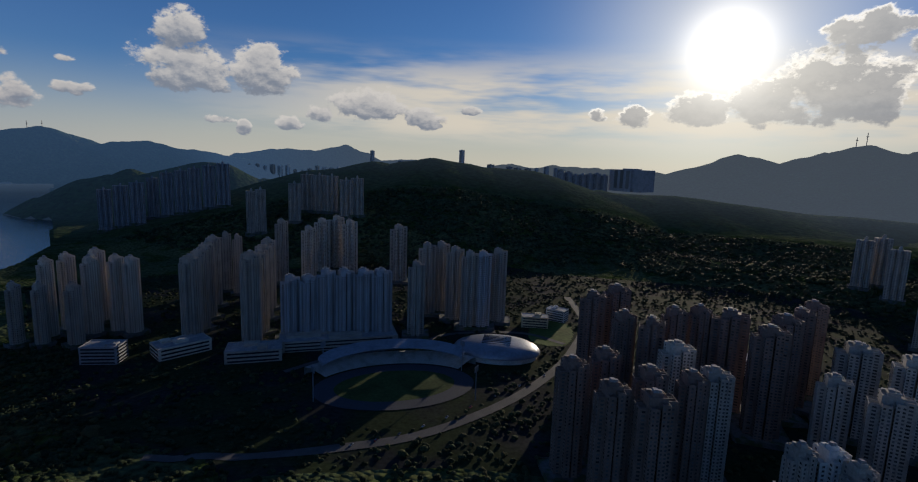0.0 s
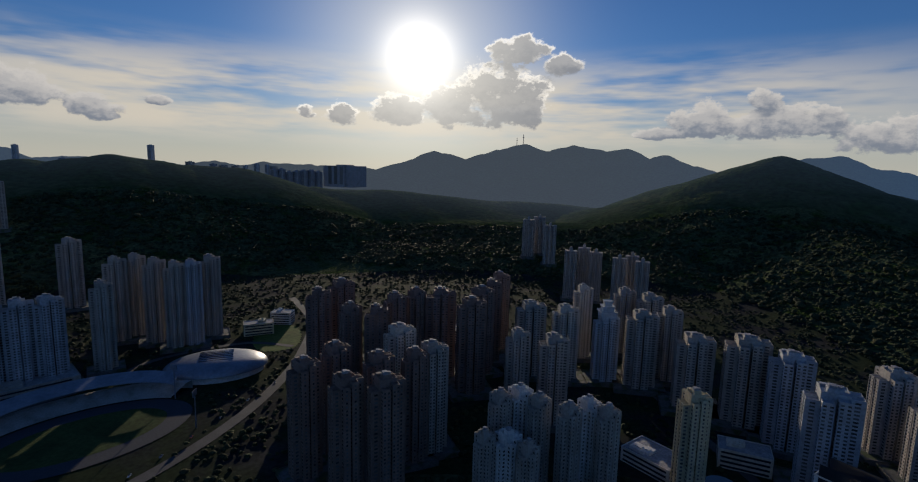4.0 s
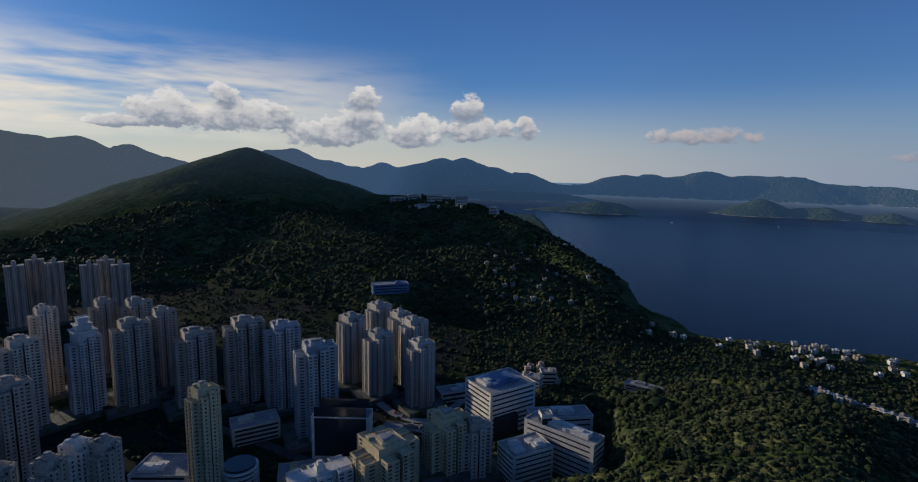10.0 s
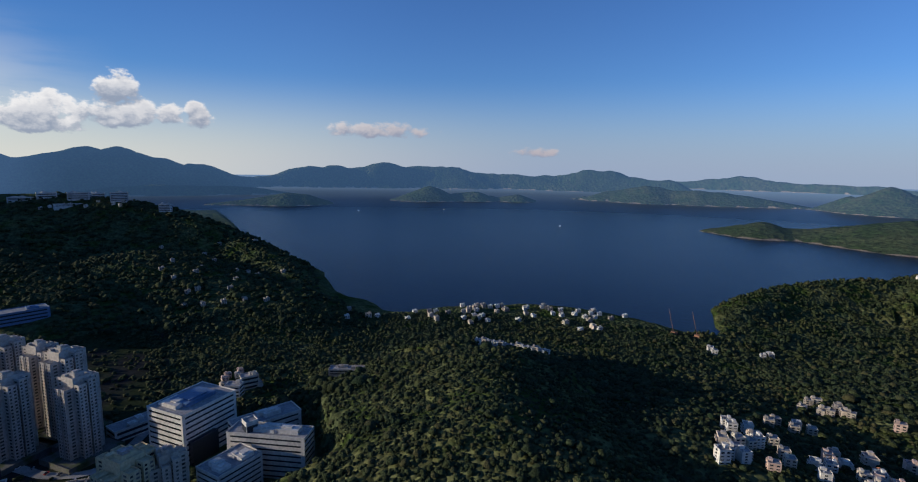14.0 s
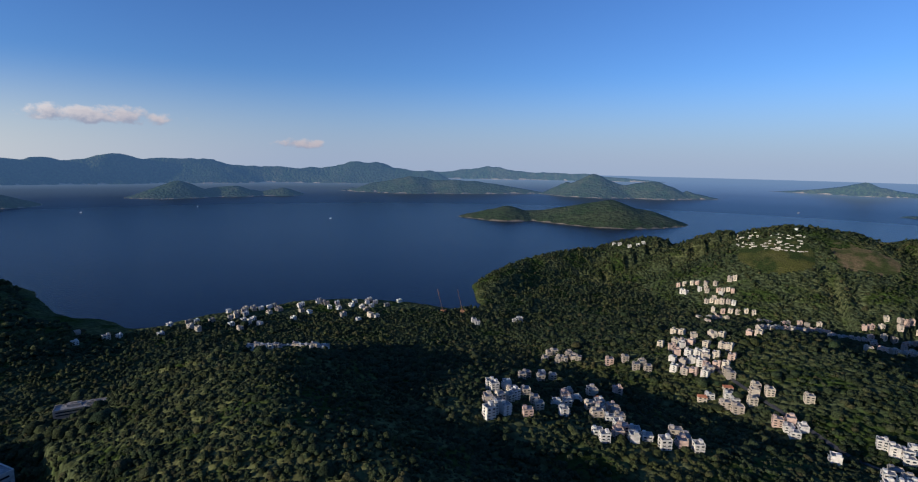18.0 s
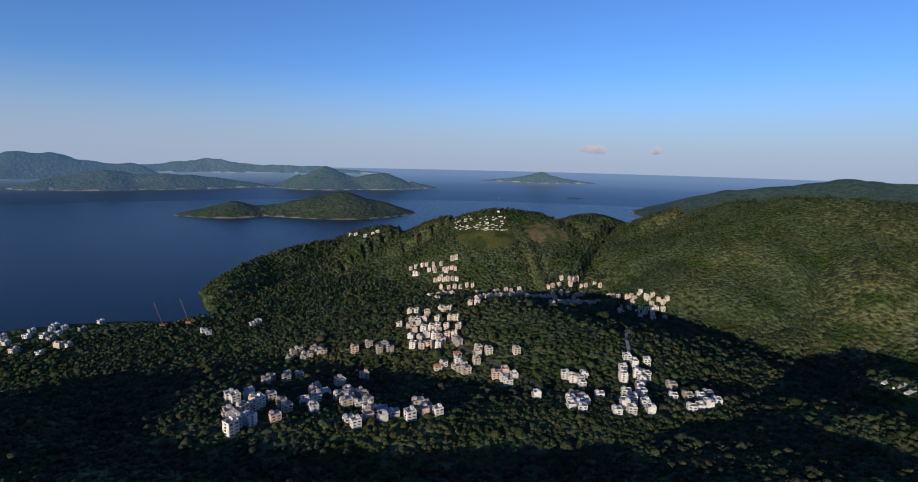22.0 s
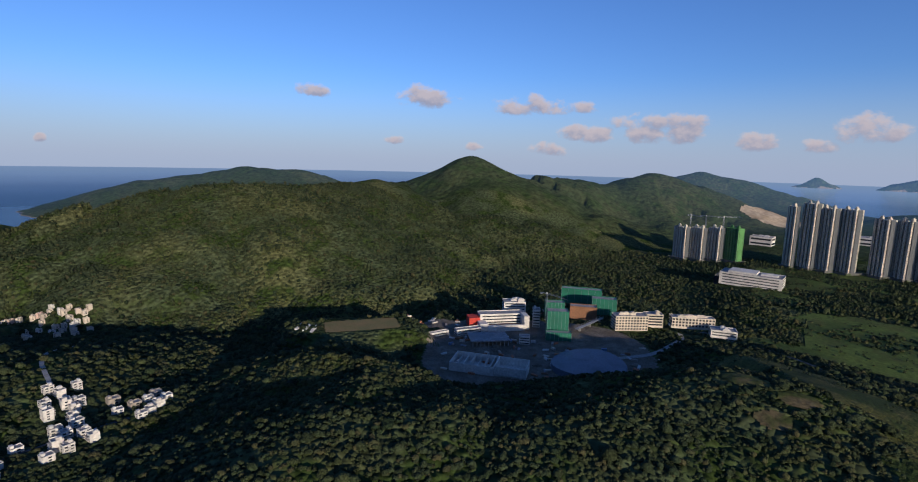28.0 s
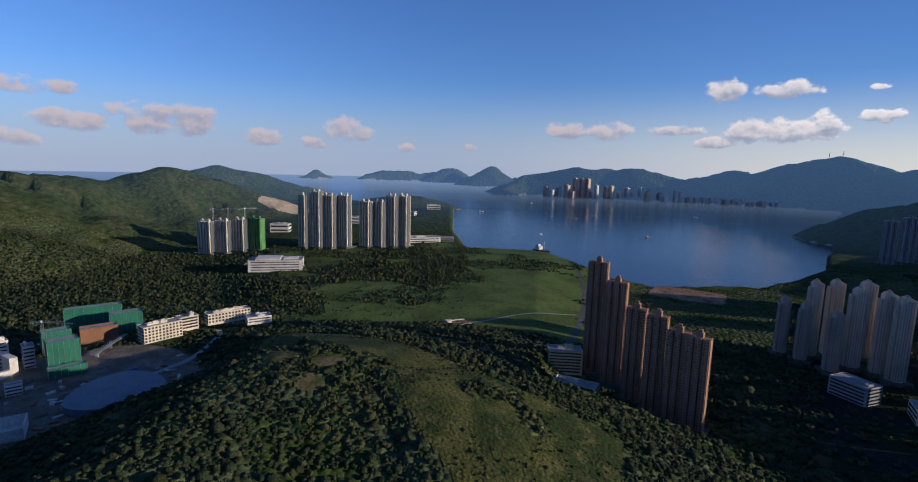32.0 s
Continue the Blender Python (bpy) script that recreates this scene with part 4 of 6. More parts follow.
tower('grey', 'cross', 38.2, 332, 15, 66, 40)
tower('white', 'cross', 41.0, 334, 19, 66, 40)
tower('grey', 'cross', 43.5, 322, 15, 66, 40)
tower('white', 'cross', 51.1, 292, 18, 60, 30)
tower('white', 'slab', 72.8, 342, 44, 42, 20)
tower('yellow', 'cross', 80.4, 350, 46, 46, 30)
tower('yellow', 'cross', 87.7, 374, 34, 52, 30)
tower('cream', 'cross', 91.3, 370, 22, 50, 12)
tower('grey', 'slab', 42.3, 1248, 29, 98, 0)
tower('grey', 'slab', 43.5, 1283, 30, 98, 0)
tower('grey', 'slab', 44.7, 1199, 29, 98, 0)
tower('grey', 'slab', 47.1, 962, 24, 98, 0)
tower('grey', 'slab', 48.5, 1007, 25, 98, 0)
tower('grey', 'slab', 49.8, 961, 24, 98, 0)
tower('grey', 'slab', 52.3, 913, 23, 98, 0)
tower('grey', 'slab', 53.6, 949, 24, 98, 0)
tower('grey', 'slab', 54.7, 895, 23, 98, 0)
tower('russet', 'slab', 303.7, 612, 24, 139, -12)
tower('russet', 'slab', 305.8, 588, 23, 128, -12)
tower('russet', 'slab', 308.0, 548, 22, 111, -12)
tower('russet', 'slab', 310.2, 527, 21, 108, -12)
tower('russet', 'slab', 312.4, 512, 21, 100, -12)
tower('russet', 'slab', 314.4, 503, 20, 96, -12)
tower('lohas', 'slab', 261.3, 1468, 40, 92, -40)
tower('lohas', 'slab', 262.9, 1460, 38, 92, -40)
tower('lohas', 'slab', 264.5, 1453, 37, 92, -40)
tower('green_net', 'slab', 266.1, 1447, 39, 93, -40)
tower('lohas', 'slab', 270.8, 1438, 25, 149, -40)
tower('lohas', 'slab', 272.2, 1437, 35, 161, -40)
tower('lohas', 'slab', 273.5, 1437, 42, 153, -40)
tower('lohas', 'slab', 275.1, 1437, 42, 151, -40)
tower('lohas', 'slab', 277.5, 1441, 36, 134, -40)
tower('lohas', 'slab', 279.0, 1444, 36, 135, -40)
tower('lohas', 'slab', 280.4, 1449, 37, 151, -40)
tower('lohas', 'slab', 281.7, 1454, 37, 152, -40)

for proto in PROTOS.values():
    del proto["used"]

# ---------------------------------------------------------------- single buildings
def stand(az, el=None, r=None):
    """A place on the ground, by its sight line or its distance."""
    if r is None:
        x, y, z = ground(az, el)
        return x, y, z
    x, y = polar(az, r)
    return x, y, float(height(np.array([x]), np.array([y]))[0])


ROWS = {}


def window_band(length, high, bays, fill=0.72):
    key = (round(length, 1), round(high, 2), bays, fill)
    if key not in ROWS:
        bm = bmesh.new()
        box(bm, -length / 2, -0.10, 0, length / 2, 0.06, high)
        me = bpy.data.meshes.new("window_band")
        bm.to_mesh(me), bm.free()
        me.materials.append(GLASS)
        ROWS[key] = me
    return ROWS[key]


def block(name, label, category, at, w, d, h, turn, style, floors, bays=(8, 5), fill=0.72, band=0.5, roof_rooms=1, group="", base=2.0, plain_faces=(), single=False):
    """A framed block: walls, parapet, flat roof, a row of windows for each storey and face, rooftop rooms. at: x, y, z."""
    x, y, z = at
    facing = -math.degrees(math.atan2(x, y))
    root = thing(name, label, category, pose(x, y, z, 0, 0, facing + turn), group)
    bm = boxes((-w / 2, -d / 2, -base, w / 2, d / 2, h))
    part("wall", bm, WALLS[style], root)
    part("parapet", ring_box(bmesh.new(), -w / 2 - 0.15, -d / 2 - 0.15, w / 2 + 0.15, d / 2 + 0.15, h + 0.004, h + 1.1, 0.4), WALLS[style], root)
    part("roof", boxes((-w / 2 + 0.3, -d / 2 + 0.3, h + 0.004, w / 2 - 0.3, d / 2 - 0.3, h + 0.25)), ROOF, root)
    s = h / max(1, floors)
    for f in range(floors):
        for k, (length, away, ang, n) in enumerate(((w, d / 2, 180, bays[0]), (w, d / 2, 0, bays[0]), (d, w / 2, 90, bays[1]), (d, w / 2, -90, bays[1]))):
            if k in plain_faces or n < 1:
                continue
            if single and k in (0, 2):
                for i in range(n):
                    pane = part("window", window_band(length / n * fill, s * band, 1), None, root)
                    pane.matrix_basis = pose(0, 0, f * s + s * 0.3, 0, 0, ang) @ pose(-length / 2 + length / n * (i + 0.5), away, 0)
                continue
            row = part("window_band", window_band(length * 0.9, s * band, 1), None, root)
            row.matrix_basis = pose(0, 0, f * s + s * 0.3, 0, 0, ang) @ pose(0, away, 0)
    rng = random.Random(round(x * 7 + y))
    for i in range(roof_rooms):
        rx, ry = rng.uniform(-0.3, 0.3) * w, rng.uniform(-0.25, 0.25) * d
        rw, rd, rh = rng.uniform(0.08, 0.16) * w, rng.uniform(0.12, 0.22) * d, rng.uniform(2.2, 4.0)
        part("roof_room", boxes((rx - rw, ry - rd, h + 0.25, rx + rw, ry + rd, h + rh), (rx - rw * 0.5, ry - rd * 0.5, h + rh, rx + rw * 0.4, ry + rd * 0.3, h + rh + 1.0)), WALLS[style], root)
    OCCUPIED.append((x, y, 0.55 * math.hypot(w, d) + 1))
    return root


# hospital
hx, hy, hz = stand(94.0, r=455)
hosp = block("hospital", "white hospital block with dark window bands and roof deck", "hospital", (hx, hy, 14.0), 52, 40, 40, 38, "white", 9, (9, 7), 0.86, 0.34, 2, base=12)
part("roof_deck", boxes((-14, -10, 40.3, 14, 10, 43.5), (-9, -7, 43.5, 9, 7, 44.4)), WALLS["blue_roof"], hosp)
part("curved_front", boxes((-22, -25, -10, 2, -20, 18)), GLASS, hosp)
hx2, hy2, _ = stand(101.5, r=392)
block("hospital_wing", "white hospital wing with long window bands and roof plant", "hospital", (hx2, hy2, 12.0), 62, 18, 34, -28, "white", 8, (10, 3), 0.8, 0.3, 5, base=12)
hx3, hy3, _ = stand(97.2, r=372)
block("hospital_wing", "white hospital wing with window bands and flat roof", "hospital", (hx3, hy3, 12.0), 36, 24, 27, 35, "white", 7, (6, 4), 0.85, 0.3, 4, base=12)
hx4, hy4, _ = stand(101.0, r=430)
block("hospital_wing", "lower white hospital wing beside the stair tower", "hospital", (hx4, hy4, 12.0), 54, 20, 28, 20, "white", 6, (8, 3), 0.85, 0.3, 4, base=12)
hx5, hy5, _ = stand(99.4, r=398)
block("stair_tower", "plain white stair tower between the hospital wings", "tower", (hx5, hy5, 12.0), 9, 9, 42, 20, "white", 3, (1, 1), 0.2, 0.5, 0, base=12)
# slab with a dark face in a white frame
fx, fy, fz = stand(75.5, r=398)
block("office_block", "white framed office slab with a dark glass face", "office", (fx, fy, 6.0), 46, 16, 46, -14, "white", 1, (1, 0), 0.86, 0.9, 1)
block("school", "long low school with a blue metal roof", "school", stand(81.0, -13.8), 62, 26, 14, 10, "blue_roof", 3, (9, 3), 0.7, 0.4, 1)
for i, (az, r, w, d, h) in enumerate(((82.0, 1625, 50, 20, 7), (83.7, 1615, 40, 18, 11), (86.0, 1575, 46, 20, 15), (87.2, 1590, 36, 18, 9), (89.0, 1530, 38, 20, 20), (92.7, 1455, 26, 16, 16), (85.2, 1545, 60, 14, 5))):
    block("campus_block", "white university block standing on the wooded crest", "building", stand(az, r=r), w, d, h, (i * 31) % 50 - 25, "ornate", max(2, int(h / 4)), (8, 4), 0.8, 0.4, 2, "crest campus", base=14)
ox, oy, oz = stand(64.3, r=392)
curl = thing("round_block", "low round building with ringed balconies", "building", pose(ox, oy, oz))
for f in range(6):
    bm = bmesh.new()
    bmesh.ops.create_cone(bm, cap_ends=True, segments=28, radius1=13.5, radius2=13.5, depth=1.2, matrix=Matrix.Translation((0, 0, 1.0 + 3.6 * f)))
    part("balcony_ring", bm, WALLS["white"], curl)
bm = bmesh.new()
bmesh.ops.create_cone(bm, cap_ends=True, segments=28, radius1=11.5, radius2=11.5, depth=22, matrix=Matrix.Translation((0, 0, 10.5)))
part("core", bm, GLASS, curl)
OCCUPIED.append((ox, oy, 16))
# low podium buildings among the towers
for i, (az, r, w, d, h) in enumerate(((57.5, 430, 44, 30, 12), (66.0, 470, 40, 24, 16), (84.0, 440, 60, 12, 7), (88.5, 520, 34, 18, 10), (70.5, 380, 30, 22, 14), (98.0, 560, 16, 12, 12), (99.5, 575, 18, 12, 14), (110.0, 520, 36, 12, 5),
                                      (33.0, 690, 60, 26, 18), (12.5, 760, 40, 22, 16), (15.0, 800, 30, 20, 18), (334.0, 690, 60, 34, 14), (341.0, 640, 64, 34, 14), (327.5, 700, 40, 26, 20), (300.5, 600, 40, 22, 26), (302.0, 545, 46, 16, 14), (301.6, 500, 20, 12, 8))):
    style = "dark" if i == 13 else ("white", "sand", "grey", "white", "yellow")[i % 5]
    block("low_block", f"low {WORDS[style]} podium block between towers and trees", "building", stand(az, r=r), w, d, h, (i * 37) % 60 - 30, style, max(2, int(h / 3.6)), (max(3, int(w / 6)), max(2, int(d / 6))), 0.7, 0.45, 2, "low town blocks")
# long podium under the row of blue towers
px_, py_, pz_ = stand(350.0, r=668)
block("podium", "long grey shopping podium under a row of towers", "building", (px_, py_, pz_), 150, 46, 13, 3, "grey", 3, (20, 5), 0.8, 0.4, 3)

# ---------------------------------------------------------------- stadium and dome
STEEL = material("pale_metal_roofing", (0.24, 0.26, 0.30), 0.45, 0.4, tints=(((0.18, 0.20, 0.24), 0.05, 0.45, 0.65),), grain=0.2, grain_scale=0.3)
TRACK = material("dark_running_track", (0.035, 0.042, 0.055), 0.9, grain=0.2, grain_scale=0.5)
sx, sy, sz = stand(356.5, r=530)


def oval(bm, a, b, z, n=64, hole=None):
    ring = [bm.verts.new((a * math.cos(t), b * math.sin(t), z)) for t in np.linspace(0, 2 * math.pi, n, endpoint=False)]
    if hole is None:
        bm.faces.new(ring)
        return
    inner = [bm.verts.new((hole[0] * math.cos(t), hole[1] * math.sin(t), z)) for t in np.linspace(0, 2 * math.pi, n, endpoint=False)]
    for i in range(n):
        bm.faces.new((ring[i], ring[(i + 1) % n], inner[(i + 1) % n], inner[i]))


ground_m = pose(sx, sy, sz + 0.6, 0, 0, 12)
sports = thing("sports_ground", "oval sports ground with green pitch and curved stand roof", "stadium", ground_m)
bm = bmesh.new()
oval(bm, 88, 56, 0.0)
part("track", bm, TRACK, sports)
bm = bmesh.new()
oval(bm, 66, 38, 0.12)
part("pitch", bm, TURF, sports)
bm = bmesh.new()
n = 40
prev = None
for i in range(n + 1):
    t = math.radians(28 + 118 * i / n)
    s = math.sin(math.pi * i / n) ** 0.6
    ring = [bm.verts.new((k * 92 * math.cos(t), k * 60 * math.sin(t), z)) for k, z in ((1.02, 13 + 6 * s), (1.02 + 0.34 * s + 0.02, 19 + 4 * s), (1.02 + 0.34 * s + 0.02, 18 + 4 * s), (1.02, 12.2 + 6 * s))]
    if prev:
        for a in range(4):
            bm.faces.new((prev[a], prev[(a + 1) % 4], ring[(a + 1) % 4], ring[a]))
    else:
        bm.faces.new(ring[::-1])
    prev = ring
bm.faces.new(prev)
part("stand_roof", bm, STEEL, sports, "pale curved metal stand roof")
bm = bmesh.new()
prev = None
for i in range(n + 1):
    t = math.radians(30 + 114 * i / n)
    ring = [bm.verts.new((k * 92 * math.cos(t), k * 60 * math.sin(t), z)) for k, z in ((0.99, 0.0), (1.22, 9.0), (1.30, 9.0), (1.30, 0.0))]
    if prev:
        for a in range(3):
            bm.faces.new((prev[a], prev[a + 1], ring[a + 1], ring[a]))
    prev = ring
part("seating", bm, CONCRETE, sports)
OCCUPIED.append((sx, sy, 96))
OCCUPIED.append((sx + 12, sy + 62, 70))
for k in range(4):
    a = math.radians((40, 150, 215, 330)[k])
    lx, ly = sx + 98 * math.cos(a), sy + 66 * math.sin(a)
    lamp = thing("floodlight_mast", "tall steel floodlight mast beside the sports ground", "mast", pose(lx, ly, sz, 0, 0, math.degrees(a) + 90), "floodlight masts")
    part("pole", boxes((-0.4, -0.4, 0, 0.4, 0.4, 34)), STEEL, lamp)
    part("lamp_panel", boxes((-4, -0.3, 31, 4, 0.3, 37)), STEEL, lamp)

dx, dy, dz = stand(8.3, r=632)
dome = thing("velodrome", "smooth oval silver-grey domed velodrome with a skylight strip", "stadium", pose(dx, dy, dz, 0, 0, 168))
bm = bmesh.new()
rows = []
for j in range(10):
    v = j / 9 * 0.96
    q = math.cos(v * math.pi / 2) ** 0.75
    rows.append([bm.verts.new((56 * q * math.cos(t), 39 * q * math.sin(t), 7 + 13 * math.sin(v * math.pi / 2))) for t in np.linspace(0, 2 * math.pi, 64, endpoint=False)])
for a, b in zip(rows, rows[1:]):
    for i in range(64):
        bm.faces.new((a[i], a[(i + 1) % 64], b[(i + 1) % 64], b[i]))
bm.faces.new(rows[-1])
for f in bm.faces:
    f.smooth = True
part("roof_shell", bm, STEEL, dome)
bm = bmesh.new()
rim = [[bm.verts.new((k * 56 * math.cos(t), k * 39 * math.sin(t), z)) for t in np.linspace(0, 2 * math.pi, 64, endpoint=False)] for k, z in ((0.93, 0), (0.93, 5.5), (1.0, 7.0))]
for a, b in zip(rim, rim[1:]):
    for i in range(64):
        bm.faces.new((a[i], a[(i + 1) % 64], b[(i + 1) % 64], b[i]))
part("rim_wall", bm, WALLS["white"], dome)
for i in range(7):
    y = -15 + 5 * i
    z = 7 + 13 * math.sqrt(max(0, 1 - (y / 39) ** 2)) + 0.25
    part("skylight", boxes((-18, y - 0.7, z - 0.5, 18, y + 0.7, z + 0.15)), GLASS, dome)
OCCUPIED.append((dx, dy, 60))

# ---------------------------------------------------------------- draped ground covers
def drape(name, label, mat, az0, az1, r0, r1, inside, step=3.0, lift=0.35, category="ground", kind="structure"):
    """A cover laid over the land where inside(x, y, az, r) holds."""
    mid, rm = (az0 + az1) / 2, (r0 + r1) / 2
    corners = [polar(a, r) for a in np.linspace(az0, az1, 9) for r in (r0, r1)]
    xs = np.arange(min(c[0] for c in corners), max(c[0] for c in corners) + step, step)
    ys = np.arange(min(c[1] for c in corners), max(c[1] for c in corners) + step, step)
    X, Y = np.meshgrid(xs, ys, indexing="ij")
    A, R = (np.degrees(np.arctan2(X, Y)) - mid + 180) % 360 - 180 + mid, np.hypot(X, Y)
    ok = (A > az0) & (A < az1) & (R > r0) & (R < r1)
    ok &= inside(X, Y, A, R)
    quad = ok[:-1, :-1] & ok[1:, :-1] & ok[:-1, 1:] & ok[1:, 1:]
    i, j = np.nonzero(quad)
    ny = len(ys)
    faces = np.stack([i * ny + j, (i + 1) * ny + j, (i + 1) * ny + j + 1, i * ny + j + 1], -1)
    used, inv = np.unique(faces, return_inverse=True)
    x, y = X.ravel()[used], Y.ravel()[used]
    ob = mesh_object(name, np.stack([x, y, height(x, y) + lift], -1), inv.reshape(faces.shape), mat, True)
    return tagged(ob, label, category, kind=kind)


def patch(name, label, mat, az, r, half_wide, half_deep, turn=0.0, power=2.5, step=3.0, lift=0.35, wobble=0.15, clear=True, category="ground"):
    cx, cy = polar(az, r)
    ca = radians(-az + turn)

    def inside(x, y, grow=0.0):
        u, v = (x - cx) * math.cos(ca) + (y - cy) * math.sin(ca), -(x - cx) * math.sin(ca) + (y - cy) * math.cos(ca)
        edge = 1 + wobble * (2 * fbm(x, y, 45, 3, 9) - 1)
        return (np.abs(u) / (half_wide + grow)) ** power + (np.abs(v) / (half_deep + grow)) ** power < edge
    if clear:
        CLEARINGS.append(lambda x, y: inside(x, y, 1.5))
    span = max(half_wide, half_deep) * 1.25
    da = math.degrees(span * 1.5 / max(r - span, 60))
    return drape(name, label, mat, az - min(da, 80), az + min(da, 80), max(60, r - span * 1.5), r + span * 1.5, lambda x, y, a, q: inside(x, y), step, lift, category)


def road(name, label, mat, wide, *line, lift=0.5, group=""):
    """A road laid over the land through (azimuth, distance) points."""
    pts = [Vector((*polar(a, r), 0)) for a, r in line]
    fine = []
    for k in range(len(pts) - 1):
        p0, p1, p2, p3 = pts[max(k - 1, 0)], pts[k], pts[k + 1], pts[min(k + 2, len(pts) - 1)]
        n = max(4, int((p2 - p1).length / 7))
        for i in range(n):
            t = i / n
            fine.append(0.5 * ((2 * p1) + (p2 - p0) * t + (2 * p0 - 5 * p1 + 4 * p2 - p3) * t * t + (3 * p1 - p0 - 3 * p2 + p3) * t ** 3))
    fine.append(pts[-1])
    V, F = [], []
    for i, p in enumerate(fine):
        d = (fine[min(i + 1, len(fine) - 1)] - fine[max(i - 1, 0)]).normalized()
        side = Vector((-d.y, d.x, 0)) * wide / 2
        for q in (p - side, p + side):
            V.append((q.x, q.y, float(height(np.array([q.x]), np.array([q.y]))[0]) + lift))
        if i % 2 == 0:
            OCCUPIED.append((p.x, p.y, wide / 2 + 3))
    for i in range(len(fine) - 1):
        F.append((2 * i, 2 * i + 2, 2 * i + 3, 2 * i + 1))
    return tagged(mesh_object(name, V, F, mat), label, "road", group, "structure")


road("road_town", "grey dual carriageway past the sports ground", ASPHALT, 12, (330, 430), (349.4, 412), (359.7, 428), (369.0, 490), (374.4, 575), (377, 670), (378, 800), (376, 950))
road("road_town", "grey road beside the towers", ASPHALT, 10, (376, 600), (385, 640), (398, 640), (412, 640), (424, 480), (432, 410), (440, 380))
road("road_town", "grey road behind the stadium", ASPHALT, 8, (344, 585), (350, 620), (358, 650), (363, 700), (371, 720), (376, 690))
road("road_estate", "pale estate road with parked cars below the towers", CONCRETE, 9, (75.5, 560), (79, 520), (82, 480), (86, 470), (90, 520))
road("road_harbour", "grey road along the foot of the grassy hill", ASPHALT, 9, (297, 640), (300.5, 690), (302, 800), (302.3, 1000), (301.5, 1250))
road("road_harbour", "grey road in the shade below the hill", ASPHALT, 9, (264, 800), (274, 640), (284, 560), (293, 520), (299, 500), (304, 470), (312, 440))
road("road_site", "grey site road curving round the cutting", CONCRETE, 7, (256, 560), (259.5, 590), (262, 650), (262, 720))
road("lane_village", "pale village lane through the trees", ASPHALT, 3.5, (176, 500), (184, 430), (190, 400), (197, 400), (203, 410))
road("lane_village", "pale lane climbing past the mound", CONCRETE, 3.5, (197.5, 470), (196.8, 540), (197.6, 600), (199.5, 640))
road("path_grassland", "pale concrete path across the grassland", CONCRETE, 3.5, (288.5, 742), (291, 757), (295.5, 800), (301.5, 850))
plaza_x, plaza_y = polar(288.0, 742)
OCCUPIED.append((plaza_x, plaza_y, 22))
patch("lawn_park", "bright green lawn of the town park", LAWN, 14.4, 735, 34, 60, 0, clear=True)
patch("pitch_brown", "brown sand sports pitch", SANDY, 226.5, 584, 44, 21, 6, 8, 2.0, wobble=0.02)
patch("pitch_verge", "rough grass beside the sand pitch", GRASS, 225.5, 626, 60, 16, 6, 4, 3.0)
patch("timber_yard", "bare earth yard strewn with timber beside the pitch", DIRT, 233.6, 640, 44, 20, -8, 3, 3.0, 0.4, 0.15)
patch("site_ground", "bare earth and concrete of a construction site", DIRT, 247, 556, 128, 112, 0, 3, 3.0, 0.3, 0.1)
patch("burial_slope", "bare brown burial slope on the hilltop", EARTH, 187, 1085, 46, 44, 10, 2, 4.0, 0.5, 0.95)
CLEARINGS.append(lambda x, y: (np.abs(np.degrees(np.arctan2(x, y)) % 360 - 226) < 5.5) & (np.hypot(x, y) > 520) & (np.hypot(x, y) < 575))
patch("burial_slope", "pale grassy burial terraces on the hilltop", GRASS, 180.5, 1060, 62, 55, 0, 2, 4.0, 0.4, 0.4)
patch("meadow", "light green meadow on the ridge side", GRASS, 192, 860, 45, 50, 0, 2, 4.0, 0.5, 0.5)
patch("shore_site", "red-brown earth of a reclaimed shore plot", CLAY, 312.8, 1105, 72, 55, -6, 5, 4.0, 0.6, 0.06)
patch("quarry", "pale sandy cut ground behind the far towers", CUT, 269.0, 2500, 120, 140, 0, 2, 8.0, 1.2, 0.3)
for az, el, s in ((268.2, -20.4, 14), (273.2, -21.2, 13), (271.3, -23.6, 12)):
    r = math.hypot(*ground(az, el)[:2])
    patch("bare_knoll", "bare tan earth knoll among low trees", EARTH, az, r, s, s * 0.8, 20, 2, 2.0, 0.5, 0.25)


def landfill(x, y):
    az, r = np.degrees(np.arctan2(x, y)) % 360, np.hypot(x, y)
    shore = np.interp(az, [s[0] for s in SHORE], [s[1] for s in SHORE])
    zone = (az > 268) & (az < 303.5) & (r > 760 - (az - 268) * 1.5) & (r < shore - 12)
    clumps = fbm(x, y, 120, 4, 33) + 0.10 * np.exp(-((az - 281) / 6) ** 2) * np.exp(-((r - 1080) / 170) ** 2) * 2.4
    return zone & ((clumps < 0.55) | ((az > 285 + 9 * fbm(x, y, 160, 3, 71)) & (r > 830)))


def grassy_slope(x, y):
    az, r = np.degrees(np.arctan2(x, y)) % 360, np.hypot(x, y)
    edge = np.interp(az, [266, 272, 280, 290, 300, 306], [620, 560, 470, 400, 370, 360])
    near = np.interp(az, [266, 272, 280, 290, 300, 306], [520, 430, 330, 240, 200, 180])
    return (az > 266) & (az < 308) & (r < edge) & (r > near + 30 * (fbm(x, y, 40, 3, 8) - 0.5)) & (fbm(x, y, 30, 3, 44) < 0.66)


